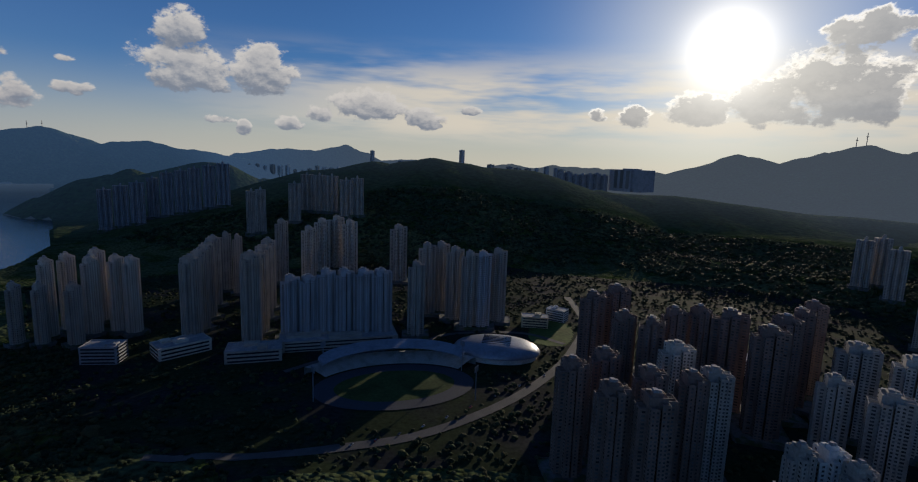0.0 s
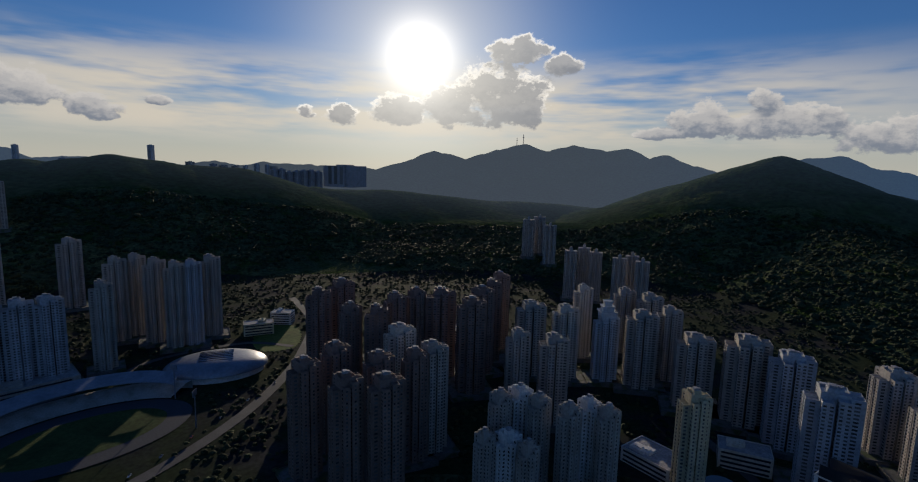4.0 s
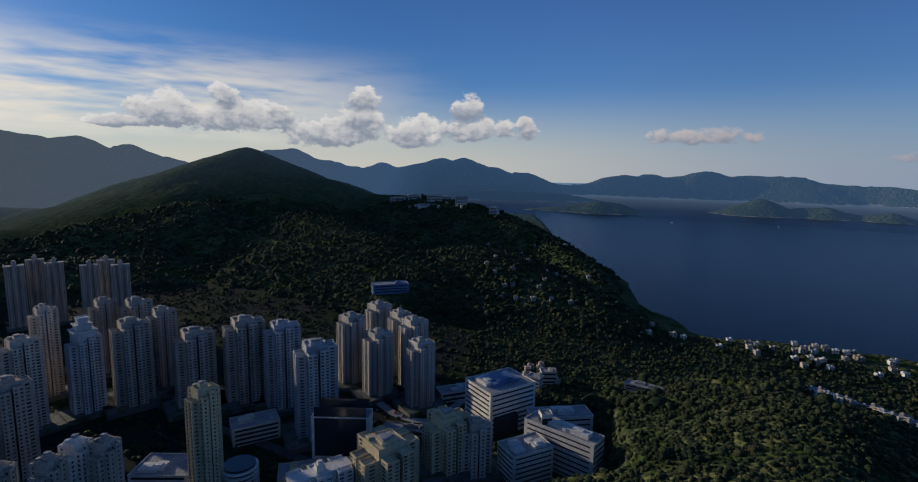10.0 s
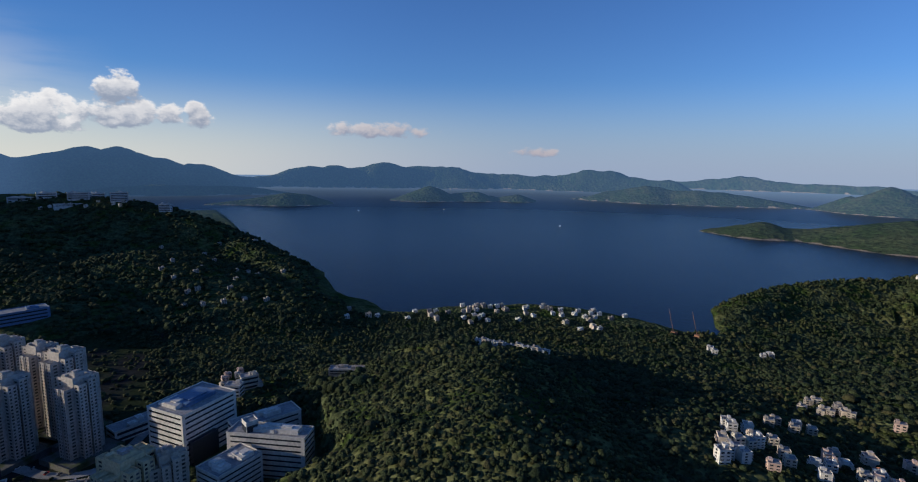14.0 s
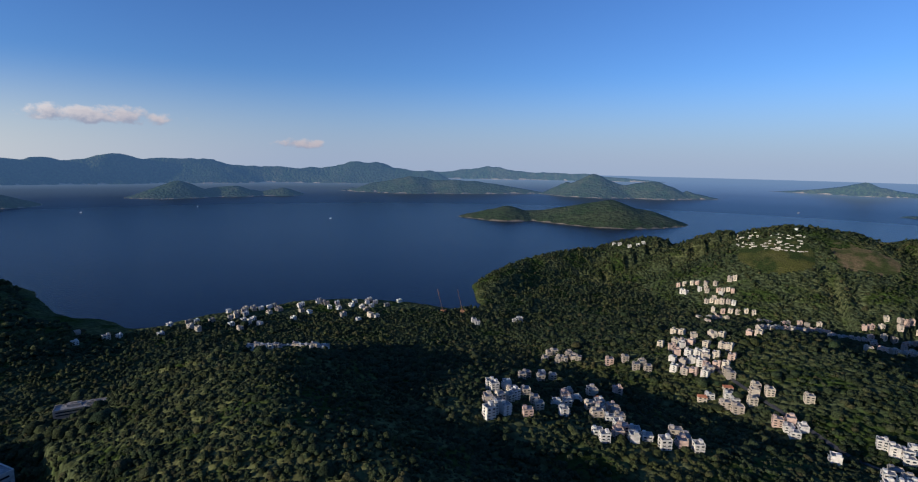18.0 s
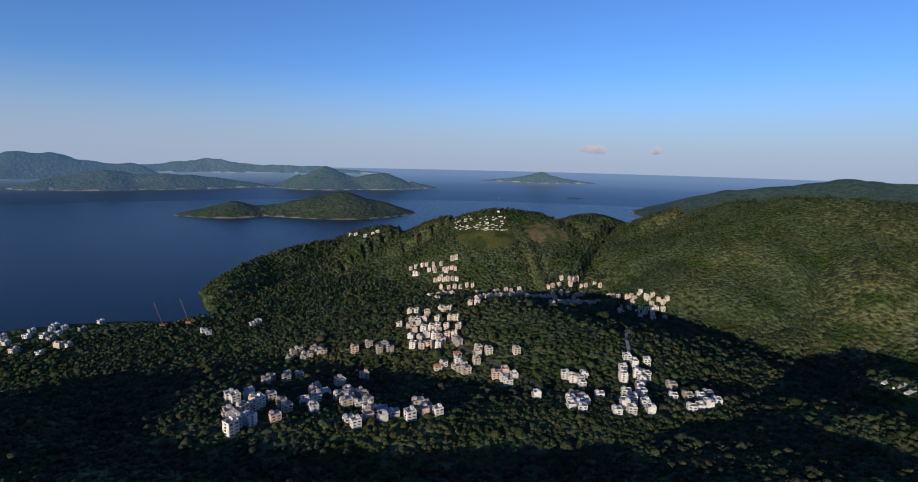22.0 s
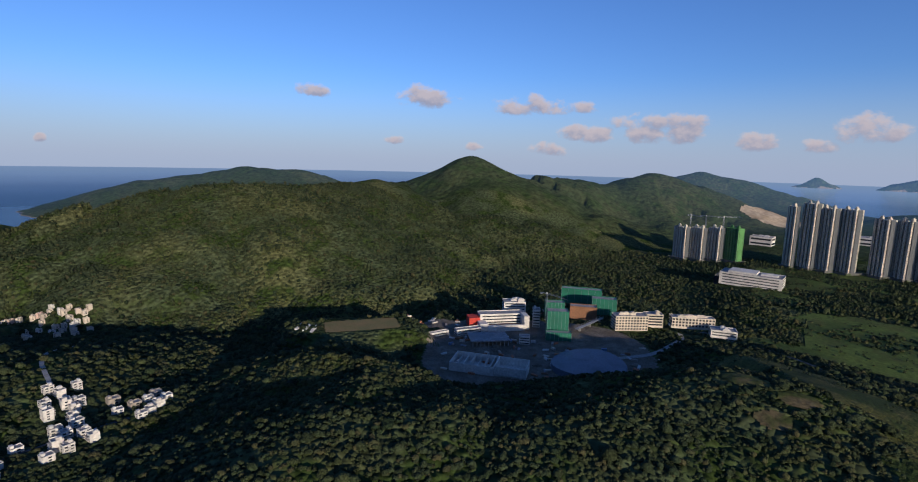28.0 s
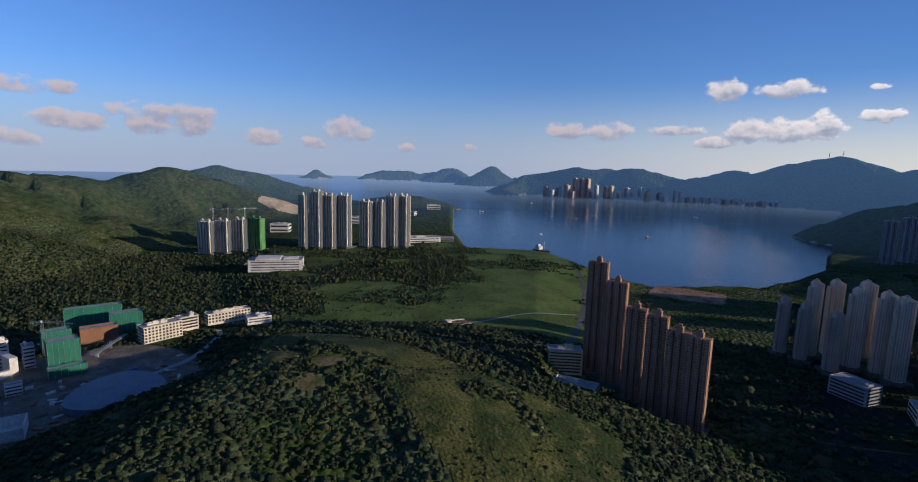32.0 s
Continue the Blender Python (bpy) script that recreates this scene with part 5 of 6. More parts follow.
CLEARINGS.append(landfill)
CLEARINGS.append(grassy_slope)
drape("restored_grassland", "mown green restored grassland by the harbour", LAWN, 267, 304, 600, 1600, lambda x, y, a, r: landfill(x, y), 6.0, 0.4)
drape("grassy_slope", "rough yellow-green grass on the hill flank", GRASS, 266, 309, 180, 640, lambda x, y, a, r: grassy_slope(x, y), 3.0, 0.4)

# ---------------------------------------------------------------- campus under construction
SITE_Z = 40.3


def site(az, el):
    r = (EYE_Z - SITE_Z) / math.tan(radians(-el))
    return (*polar(az, r), SITE_Z)


NETTED = WALLS["teal_net"]
sch = block("school_hall", "white stepped school hall with a courtyard", "school", site(242.6, -18.1), 46, 14, 15, 16, "white", 4, (10, 3), 0.7, 0.4, 0)
part("side_wing", boxes((-26, -22, -1, -18, -7.1, 9)), WALLS["white"], sch)
part("side_wing", boxes((18, -22, -1, 23, -7.1, 17)), WALLS["white"], sch)
part("courtyard_front", boxes((-18, -24, -1, 18, -20, 7)), WALLS["white"], sch)
part("courtyard_floor", boxes((-17.9, -19.9, 3, 17.9, -7.2, 3.6)), WALLS["rust"], sch)
part("red_block", boxes((-34, -8, -1, -23.1, 8, 12)), WALLS["red"], sch, "bright red end block")
sch.matrix_basis = sch.matrix_basis @ Matrix.Diagonal((1.3, 1.15, 1.05, 1))
block("school_annex", "white annex with rooftop rooms behind the school hall", "school", site(244.0, -16.9), 30, 18, 19, 10, "white", 5, (6, 3), 0.6, 0.4, 4)
block("white_slab", "narrow white unfinished slab beside green netting", "building", site(246.6, -18.0), 9, 14, 22, 5, "white", 6, (2, 3), 0.6, 0.4, 1)
for az, el, w, d, h, turn in ((249.0, -18.7, 26, 16, 30, 8), (249.2, -19.3, 30, 10, 9, 8), (248.6, -16.8, 26, 14, 20, 8), (254.0, -15.9, 34, 16, 20, 4), (251.5, -15.0, 60, 14, 20, 0)):
    at = site(az, el)
    net = block("netted_block", "unfinished block wrapped in dark green safety netting", "building", at, w, d, h, turn, "teal_net", 1, (0, 0), 0.7, 0.4, 0, "netted blocks")
    for k in range(7):
        bx = -w / 2 + w * k / 6
        part("scaffold_pole", boxes((bx - 0.15, -d / 2 - 0.5, 0, bx + 0.15, -d / 2 - 0.2, h + 1.6)), STEEL, net)
block("formwork_block", "rusty brown formwork block under construction", "building", site(251.8, -16.6), 36, 14, 15, 4, "rust", 1, (0, 0), 0.7, 0.4, 0)
block("concrete_block", "pale concrete teaching block with open window frames", "school", site(256.8, -17.3), 42, 18, 18, 22, "sand", 5, (11, 5), 0.62, 0.6, 3, single=True)
block("concrete_block", "long pale concrete block under construction", "school", site(263.0, -16.2), 54, 15, 12, 18, "sand", 3, (13, 4), 0.62, 0.6, 3, single=True)
block("concrete_block", "small pale concrete block at the site edge", "school", site(259.2, -16.6), 22, 14, 15, 20, "sand", 4, (6, 4), 0.62, 0.55, 2)
block("site_shed", "low white site shed with a flat roof", "shed", site(266.0, -16.6), 30, 18, 7, 10, "white", 2, (6, 4), 0.6, 0.4, 2)
block("site_shed", "long white site office at the edge of the cutting", "shed", site(238.8, -19.2), 34, 9, 6, 25, "white", 2, (8, 2), 0.6, 0.4, 0)
block("site_shed", "long white hoarding shed by the road", "shed", site(234.8, -19.6), 38, 6, 4, 30, "white", 1, (8, 1), 0.5, 0.4, 0)
block("site_shed", "low white site office on stilts", "shed", site(245.4, -20.0), 12, 8, 9, 0, "white", 3, (4, 2), 0.6, 0.4, 0)
pav = thing("pavilion", "grey flat-roofed open pavilion on columns", "pavilion", pose(*site(241.2, -20.1), 0, 0, -241 + 12))
part("roof", boxes((-23, -15, 6, 23, 15, 7.2)), ROOF, pav)
for k in range(10):
    part("column", boxes((-21 + 4.6 * k, -14, 0, -20.3 + 4.6 * k, -13.3, 6)), CONCRETE, pav)
low = thing("basement_block", "open pale concrete basement walls of a new block", "building", pose(*site(241.6, -23.0), 0, 0, -241 - 12))
ring_box_bm = ring_box(bmesh.new(), -40, -16, 6, 16, -1, 9, 0.8)
part("wall", ring_box_bm, WALLS["white"], low)
part("wall", ring_box(bmesh.new(), 6.2, -15, 38, 13, -1, 10, 0.8), WALLS["white"], low)
part("floor", boxes((-39, -15, 0, 37, 12, 1.5)), WALLS["white"], low)
for k in range(6):
    part("cross_wall", boxes((-34 + 7 * k, -15, 1.5, -33.4 + 7 * k, 15, 6 + k % 3)), WALLS["white"], low)
arena = thing("curved_roof_hall", "low hall with a broad slate-blue curved roof", "hall", pose(*site(252.8, -22.0), 0, 0, -252 - 20))
bm = bmesh.new()
prev = None
for i in range(25):
    t = math.pi * i / 24
    wv = 38 * math.sin(t) ** 0.45 + 2
    ring = [bm.verts.new((-38 + 76 * i / 24, s * wv, 5 + 3.5 * math.sin(t) - abs(s) * 0.6)) for s in (-1, -0.5, 0, 0.5, 1)] + [bm.verts.new((-38 + 76 * i / 24, s * wv, 0)) for s in (1, -1)]
    if prev:
        for a in range(7):
            bm.faces.new((prev[a], prev[(a + 1) % 7], ring[(a + 1) % 7], ring[a]))
    else:
        bm.faces.new(ring[::-1])
    prev = ring
bm.faces.new(prev)
part("roof", bm, WALLS["slate_roof"], arena)
bridge = thing("conveyor_bridge", "long pale sloping steel truss bridge on the site", "bridge", pose(*site(252.6, -17.6), 0, 0, -252 + 62))
part("deck", boxes((-34, -2, 4, 34, 2, 5.0)), STEEL, bridge)
for k in range(18):
    part("truss", boxes((-34 + 4 * k, -2.0, 5.0, -33.6 + 4 * k, -1.7, 7.5), (-34 + 4 * k, 1.7, 5.0, -33.6 + 4 * k, 2.0, 7.5)), STEEL, bridge)
for s in (-26, 0, 26):
    part("pier", boxes((s - 0.7, -1.5, 0, s + 0.7, 1.5, 4)), CONCRETE, bridge)


def tower_crane(at, h, turn, label, scale=1.0):
    x, y, z = at
    c = thing("tower_crane", label, "crane", pose(x, y, z, 0, 0, turn) @ Matrix.Diagonal((scale, scale, scale, 1)), "tower cranes")
    bm = bmesh.new()
    for sx in (-0.8, 0.8):
        for sy in (-0.8, 0.8):
            box(bm, sx - 0.15, sy - 0.15, 0, sx + 0.15, sy + 0.15, h)
    for k in range(int(h / 3)):
        box(bm, -0.8, -0.9, 3 * k, 0.8, -0.75, 3 * k + 0.25), box(bm, -0.8, 0.75, 3 * k, 0.8, 0.9, 3 * k + 0.25)
    part("mast", bm, STEEL, c)
    part("jib", boxes((0, -0.5, h, 34, -0.3, h + 0.4), (0, 0.3, h, 34, 0.5, h + 0.4), (0, -0.1, h + 1.6, 30, 0.1, h + 1.9)), STEEL, c)
    part("counter_jib", boxes((-12, -0.6, h, 0, 0.6, h + 0.5), (-12, -0.9, h - 2, -9, 0.9, h)), STEEL, c)
    part("cab", boxes((-0.9, -0.9, h - 0.2, 0.9, 0.9, h + 2.2)), WALLS["white"], c)
    return c


tower_crane(site(247.7, -17.3), 36, 70, "pale steel tower crane beside the netted blocks")
for k, az in enumerate((262.0, 263.4, 265.0)):
    cx_, cy_ = polar(az, 1490)
    tower_crane((cx_, cy_, 92), 22, 40 + 35 * k, "slim tower crane over unfinished towers", 1.3)
rng = random.Random(5)
for k in range(110):
    x, y, z = site(rng.uniform(229, 238), rng.uniform(-18.9, -17.5)) if k < 30 else site(rng.uniform(246, 251), rng.uniform(-14.6, -14.1)) if k < 45 else site(rng.uniform(236, 261), rng.uniform(-23.6, -19.2))
    z = float(height(np.array([x]), np.array([y]))[0])
    stack = thing("material_stack", "stack of timber and scrap building material", "stack", pose(x, y, z, 0, 0, rng.uniform(0, 180)), "material stacks")
    part("load", boxes((-3.5, -1.2, 0, 3.5, 1.2, rng.uniform(0.8, 2.2)), (-2.5, -1.6, 0, -1.0, 1.6, 1.0)), WALLS[rng.choice(["orange", "sand", "rust", "white", "grey", "dark"])], stack)
# studio building by the far towers
mov = block("studio_building", "angular white studio building with sloping roofs", "building", stand(268.0, r=1165), 110, 50, 22, -8, "white", 4, (12, 5), 0.85, 0.35, 2)
part("glass_prow", boxes((-66, -18, -6, -55.1, 18, 12)), GLASS, mov)
part("raised_roof", boxes((-40, -22, 23.2, 10, 20, 27)), WALLS["white"], mov)
for i, (az, r, w, d, h) in enumerate(((262.5, 1850, 70, 40, 18), (265.5, 1900, 80, 40, 22), (268.5, 1800, 60, 40, 26), (274.5, 1900, 90, 50, 20), (276.2, 2050, 70, 50, 24), (283.5, 1560, 120, 50, 14), (286.3, 1590, 60, 40, 10), (282.0, 2400, 90, 40, 16), (285.0, 2750, 70, 40, 22))):
    block("works_building", "pale industrial shed on the harbour estate", "factory", stand(az, r=r), w, d, h, (i * 23) % 40 - 20, "white" if i % 3 else "dark", 2, (8, 4), 0.8, 0.4, 2, "harbour sheds")

rng = random.Random(8)
for k in range(26):
    x, y, z = site(rng.uniform(236, 258), rng.uniform(-22.6, -19.6))
    z = float(height(np.array([x]), np.array([y]))[0])
    tone = rng.choice(["white", "blue_roof", "orange", "sand", "rust"])
    crate = thing("site_container", f"{WORDS[tone]} steel container standing on the site".replace("-roofed", ""), "container", pose(x, y, z + 0.3, 0, 0, rng.uniform(0, 180)), "site containers")
    part("shell", boxes((-3.0, -1.2, 0, 3.0, 1.2, 2.5)), WALLS[tone], crate)
    part("door", boxes((3.0, -1.0, 0.15, 3.08, 1.0, 2.35)), STEEL, crate)
for k in range(16):
    x, y, z = site(rng.uniform(240, 262), rng.uniform(-23.5, -18.6))
    z = float(height(np.array([x]), np.array([y]))[0])
    heap = bmesh.new()
    bmesh.ops.create_icosphere(heap, subdivisions=2, radius=1.0)
    for v in heap.verts:
        v.co = Vector((v.co.x * 6, v.co.y * 4.5, max(v.co.z, -0.1) * 2.2)) * rng.uniform(0.8, 1.2)
    me = bpy.data.meshes.new("spoil_heap")
    heap.to_mesh(me), heap.free()
    me.materials.append(DIRT)
    ob = tagged(new("spoil_heap", me), "brown heap of excavated earth on the site", "heap", "spoil heaps")
    ob.matrix_basis = pose(x, y, z, 0, 0, rng.uniform(0, 180))

# ---------------------------------------------------------------- village houses
TANK = material("steel_water_tank", (0.45, 0.46, 0.47), 0.4, 0.6)
SMALL = {}


def small_mesh(key, make, mat):
    if key not in SMALL:
        me = bpy.data.meshes.new(key[0])
        bm = make()
        bm.to_mesh(me), bm.free()
        me.materials.append(mat)
        SMALL[key] = me
    return SMALL[key]


def house_proto(style, storeys, w, d, hood, pitched=False, side_windows=True):
    h = storeys * 2.6
    root = thing("village_house", "", "house")
    shell = boxes((-w / 2, -d / 2, -3.5, w / 2, d / 2, h))
    if not pitched:
        ring_box(shell, -w / 2 - 0.1, -d / 2 - 0.1, w / 2 + 0.1, d / 2 + 0.1, h, h + 1.1, 0.2)
    part("wall", shell, WALLS[style], root)
    if pitched:
        bm = bmesh.new()
        e = 0.5
        pts = [(-w / 2 - e, -d / 2 - e, h), (w / 2 + e, -d / 2 - e, h), (w / 2 + e, d / 2 + e, h), (-w / 2 - e, d / 2 + e, h), (-w / 2 + 1.5, 0, h + 2.2), (w / 2 - 1.5, 0, h + 2.2)]
        vs = [bm.verts.new(p) for p in pts]
        for q in ((0, 1, 5, 4), (1, 2, 5), (2, 3, 4, 5), (3, 0, 4), (3, 2, 1, 0)):
            bm.faces.new([vs[i] for i in q])
        part("roof", bm, WALLS["orange"], root)
    else:
        part("roof", boxes((-w / 2 + 0.15, -d / 2 + 0.15, h + 0.004, w / 2 - 0.15, d / 2 - 0.15, h + 0.2)), ROOF, root)
        sx = 1 if hood > 0 else -1
        part("stair_hood", boxes((sx * w * 0.12, -d * 0.1, h + 0.2, sx * w * 0.42, d * 0.38, h + 2.8)) if sx > 0 else boxes((-w * 0.42, -d * 0.1, h + 0.2, -w * 0.12, d * 0.38, h + 2.8)), WALLS[style], root)
        if hood > 0:
            part("water_tank", boxes((-sx * w * 0.3 - 0.6, d * 0.15, h + 0.2, -sx * w * 0.3 + 0.6, d * 0.15 + 1.2, h + 1.7), bevel=0.15), TANK, root)
    win = small_mesh(("window", "front"), lambda: boxes((-1.05, -0.12, 0, 1.05, 0.05, 1.35)), GLASS)
    slim = small_mesh(("window", "slim"), lambda: boxes((-0.9, -0.12, 0, 0.9, 0.05, 1.3)), GLASS)
    for f in range(storeys):
        z = f * 2.6 + 0.75
        for u in ((-0.25, 0.25) if side_windows else (0.1,)):
            o = part("window", win, None, root)
            o.matrix_basis = pose(u * w, -d / 2, z, 0, 0, 180)
        if side_windows:
            o = part("window", slim, None, root)
            o.matrix_basis = pose(-w / 2, 0.05 * d, z + 0.2, 0, 0, 90)
        if f and side_windows:
            bm = boxes((-w * 0.42, -d / 2 - 1.3, f * 2.6 - 0.15, w * 0.42, -d / 2 - 0.01, f * 2.6))
            box(bm, -w * 0.42, -d / 2 - 1.3, f * 2.6, w * 0.42, -d / 2 - 1.18, f * 2.6 + 0.95)
            part("balcony", bm, WALLS[style], root)
    return root


HOUSES = {}
SLIGHT = Matrix.Diagonal((0.92, 0.92, 0.84, 1))
KINDS = [("white", 3, 7.4, 7.0, 1, False), ("white", 3, 9.0, 6.8, -1, False), ("sand", 3, 7.4, 7.2, -1, False), ("pink", 3, 8.2, 7.0, -1, False), ("white", 4, 7.8, 7.4, 1, False),
         ("cream", 3, 10.0, 7.0, -1, False), ("white", 2, 8.0, 6.5, -1, False), ("sand", 2, 8.5, 6.2, 1, True), ("grey", 3, 7.6, 7.2, -1, False), ("white", 2, 8.0, 7.0, -1, False, False), ("grey", 2, 9.0, 7.0, -1, False, False), ("cream", 3, 8.0, 7.0, -1, False, False), ("pink", 3, 7.6, 6.6, 1, False, False), ("white", 3, 7.4, 7.0, -1, False, False), ("sand", 3, 7.0, 6.8, 1, False, False), ("grey", 3, 8.0, 7.0, -1, False, False)]
HOUSE_AT = []


FAR_VILLAS = {"shore villas", "spur villas", "crest houses"}
VILLA_BM = bmesh.new()


def far_villa(k, x, y, z, turn):
    """A villa too far off to pick apart: walls, parapet, stair hood and window bands, joined with the others."""
    storeys, w, d = KINDS[k][1:4]
    h, m = storeys * 2.6, pose(x, y, z, 0, 0, turn) @ SLIGHT
    bm = boxes((-w / 2, -d / 2, -3.5, w / 2, d / 2, h), (w * 0.1, -d * 0.1, h, w * 0.42, d * 0.38, h + 2.4))
    ring_box(bm, -w / 2 - 0.1, -d / 2 - 0.1, w / 2 + 0.1, d / 2 + 0.1, h, h + 1.0, 0.2)
    solid = len(bm.faces)
    for f in range(storeys):
        for u in (-0.25, 0.25):
            box(bm, u * w - 1.0, -d / 2 - 0.12, f * 2.6 + 0.75, u * w + 1.0, -d / 2 + 0.05, f * 2.6 + 2.1)
            box(bm, -w / 2 - 0.12, u * d - 0.8, f * 2.6 + 0.75, -w / 2 + 0.05, u * d + 0.8, f * 2.6 + 2.1)
    tone = {"white": 0, "sand": 2, "cream": 2, "pink": 2}.get(KINDS[k][0], 3)
    bm.faces.ensure_lookup_table()
    for i, f in enumerate(bm.faces):
        f.material_index = 1 if i >= solid else tone
    me = bpy.data.meshes.new("villa")
    bm.to_mesh(me), bm.free()
    me.transform(m)
    VILLA_BM.from_mesh(me)
    bpy.data.meshes.remove(me)


def house(k, x, y, z, turn, where, group):
    if group in FAR_VILLAS:
        far_villa(k, x, y, z, turn)
        HOUSE_AT.append((x, y)), OCCUPIED.append((x, y, 6.0))
        return
    if k not in HOUSES:
        ob = house_proto(*KINDS[k])
        ob.matrix_basis = pose(x, y, z, 0, 0, turn) @ SLIGHT
        HOUSES[k] = ob
    else:
        ob = copy_thing(HOUSES[k], pose(x, y, z, 0, 0, turn) @ SLIGHT)
    style, storeys, pitched = KINDS[k][0], KINDS[k][1], KINDS[k][5]
    count = {2: "two", 3: "three", 4: "four"}[storeys]
    tagged(ob, f"{count}-storey {WORDS[style]} village house {where}", "house", group)
    HOUSE_AT.append((x, y))
    OCCUPIED.append((x, y, 6.0))


def cluster(count, az0, az1, el0, el1, where, group, seed, kinds=(0, 0, 1, 2, 3, 4, 5, 6, 7), face=None, apart=7.4, lean=0.0):
    """Houses scattered over a patch of hillside; lean shifts the azimuth as the ground rises."""
    rng = random.Random(seed)
    made = tries = 0
    while made < count and tries < count * 9:
        tries += 1
        v = rng.random()
        el = el0 + (el1 - el0) * v
        x, y, z = ground(rng.uniform(az0, az1) + lean * v, el)
        if z < 2.5 or any((x - a) ** 2 + (y - b) ** 2 < apart ** 2 for a, b in HOUSE_AT):
            continue
        base = (face if face is not None else 14 - az0) + rng.choice((0, 0, 0, 0, 90, -90)) + rng.uniform(-6, 6)
        house(rng.choice(kinds), x, y, z, base, where, group)
        made += 1


def row(count, az0, el0, az1, el1, where, group, seed, kinds=(0, 1, 4, 2), turn=0.0):
    """A terrace of houses side by side, its line given by two sight lines; all face the same way."""
    rng = random.Random(seed)
    (xa, ya, _), (xb, yb, _) = ground(az0, el0), ground(az1, el1)
    long = math.hypot(xb - xa, yb - ya)
    count = int(long / 7.5) + 1
    base = math.degrees(math.atan2(yb - ya, xb - xa)) + turn
    for i in range(count):
        u = i / max(1, count - 1)
        x, y = xa + (xb - xa) * u + rng.uniform(-1.5, 1.5), ya + (yb - ya) * u + rng.uniform(-2.5, 2.5)
        if rng.random() < 0.2:
            continue
        z = float(height(np.array([x]), np.array([y]))[0])
        if z > 2.5 and not any((x - a) ** 2 + (y - b) ** 2 < 6.7 ** 2 for a, b in HOUSE_AT):
            house(rng.choice(kinds), x, y, z + rng.uniform(-0.3, 0.3), base + rng.uniform(-7, 7) + 90 * (rng.random() < 0.12), where, group)


WOOD, HILLV, LANE, VALE = "houses by the wood", "hill village houses", "lane houses", "scattered valley houses"
row(3, 152.2, -27.9, 154.0, -27.6, "at the edge of the wood", WOOD, 1, (4, 4, 2), 0)
row(4, 152.4, -26.4, 155.4, -26.0, "at the edge of the wood", WOOD, 2, (0, 4, 2), 0)
cluster(5, 154.5, 167.5, -28.0, -24.2, "among trees in the valley", WOOD, 2, (0, 2, 8, 3, 5, 12, 6, 7), apart=7.4)
cluster(4, 166.5, 177, -29.3, -26.6, "among trees in the valley", VALE, 3, (6, 7, 2, 0))
row(8, 158.4, -22.0, 163.2, -21.3, "in a terrace above the valley", VALE, 4, (8, 5, 8), 0)
cluster(5, 165.5, 170.5, -21.7, -20.8, "below the wooded slope", VALE, 5, (8, 3))
for i, (a0, e0, a1, e1, n) in enumerate(((176.4, -11.4, 177.4, -11.3, 2), (171.9, -12.6, 175.6, -12.0, 7), (175.0, -12.9, 177.3, -12.5, 4), (172.3, -13.2, 173.0, -13.2, 1), (175.0, -13.9, 177.4, -13.7, 5), (174.6, -14.8, 177.2, -14.6, 5),
                                         (178.0, -14.6, 179.4, -14.4, 2), (174.4, -15.7, 176.9, -15.4, 5), (172.2, -17.5, 176.6, -17.1, 9), (176.8, -16.9, 180.0, -16.4, 7), (172.4, -18.5, 177.6, -18.1, 9), (173.0, -19.5, 178.0, -19.0, 9),
                                         (172.4, -20.4, 177.4, -20.0, 8), (171.0, -18.9, 172.4, -18.7, 2), (172.6, -21.2, 175.4, -21.1, 4),
                                         (179.6, -16.0, 182.0, -15.6, 5), (180.0, -15.2, 182.2, -14.9, 5), (182.4, -15.6, 185.4, -15.2, 7), (183.2, -14.8, 185.2, -14.6, 4), (185.6, -15.5, 188.8, -15.2, 7),
                                         (188.4, -14.0, 191.4, -13.8, 7), (191.6, -13.8, 193.6, -13.6, 4), (188.6, -15.0, 191.8, -14.7, 7), (189.4, -15.9, 193.6, -15.4, 9), (194.6, -14.6, 197.0, -14.4, 3))):
    row(n, a0, e0, a1, e1, "in the hill village" if i < 15 else "along the hill foot", HILLV, 40 + i, (14, 15, 11, 13, 12, 14) if i < 15 else (14, 12, 11, 12, 15), 0)
cluster(18, 195.8, 201.2, -16.5, -14.2, "at the end of the hill foot", HILLV, 6, (14, 13, 11, 14), apart=7.4)
cluster(3, 171.6, 178.4, -20.8, -16.8, "in the dense hill village", HILLV, 7, (12, 8, 3), apart=7.4)
cluster(5, 174.4, 184.5, -22.2, -21.0, "on the lane below the mound", LANE, 11, (7, 2, 6, 8), lean=3.0, apart=7.4)
cluster(16, 196.6, 200.4, -26.2, -20.8, "on the lane beside the mound", LANE, 12, (0, 1, 4, 0), lean=-1.0, apart=7.4)
cluster(9, 201.4, 206.4, -25.0, -22.6, "below the shaded hill", LANE, 13, (6, 9, 10), apart=7.4)
cluster(3, 185, 194, -26.9, -23.4, "in the valley trees", VALE, 14, (6, 0, 7))
cluster(26, 110.0, 140.5, -17.8, -16.0, "on the bay shore", "shore villas", 15, (9, 10, 9, 5), apart=8.0)
cluster(24, 93.5, 106.5, -14.6, -8.0, "on the wooded spur above the bay", "spur villas", 16, (10, 10, 15), lean=-3.0, apart=9)
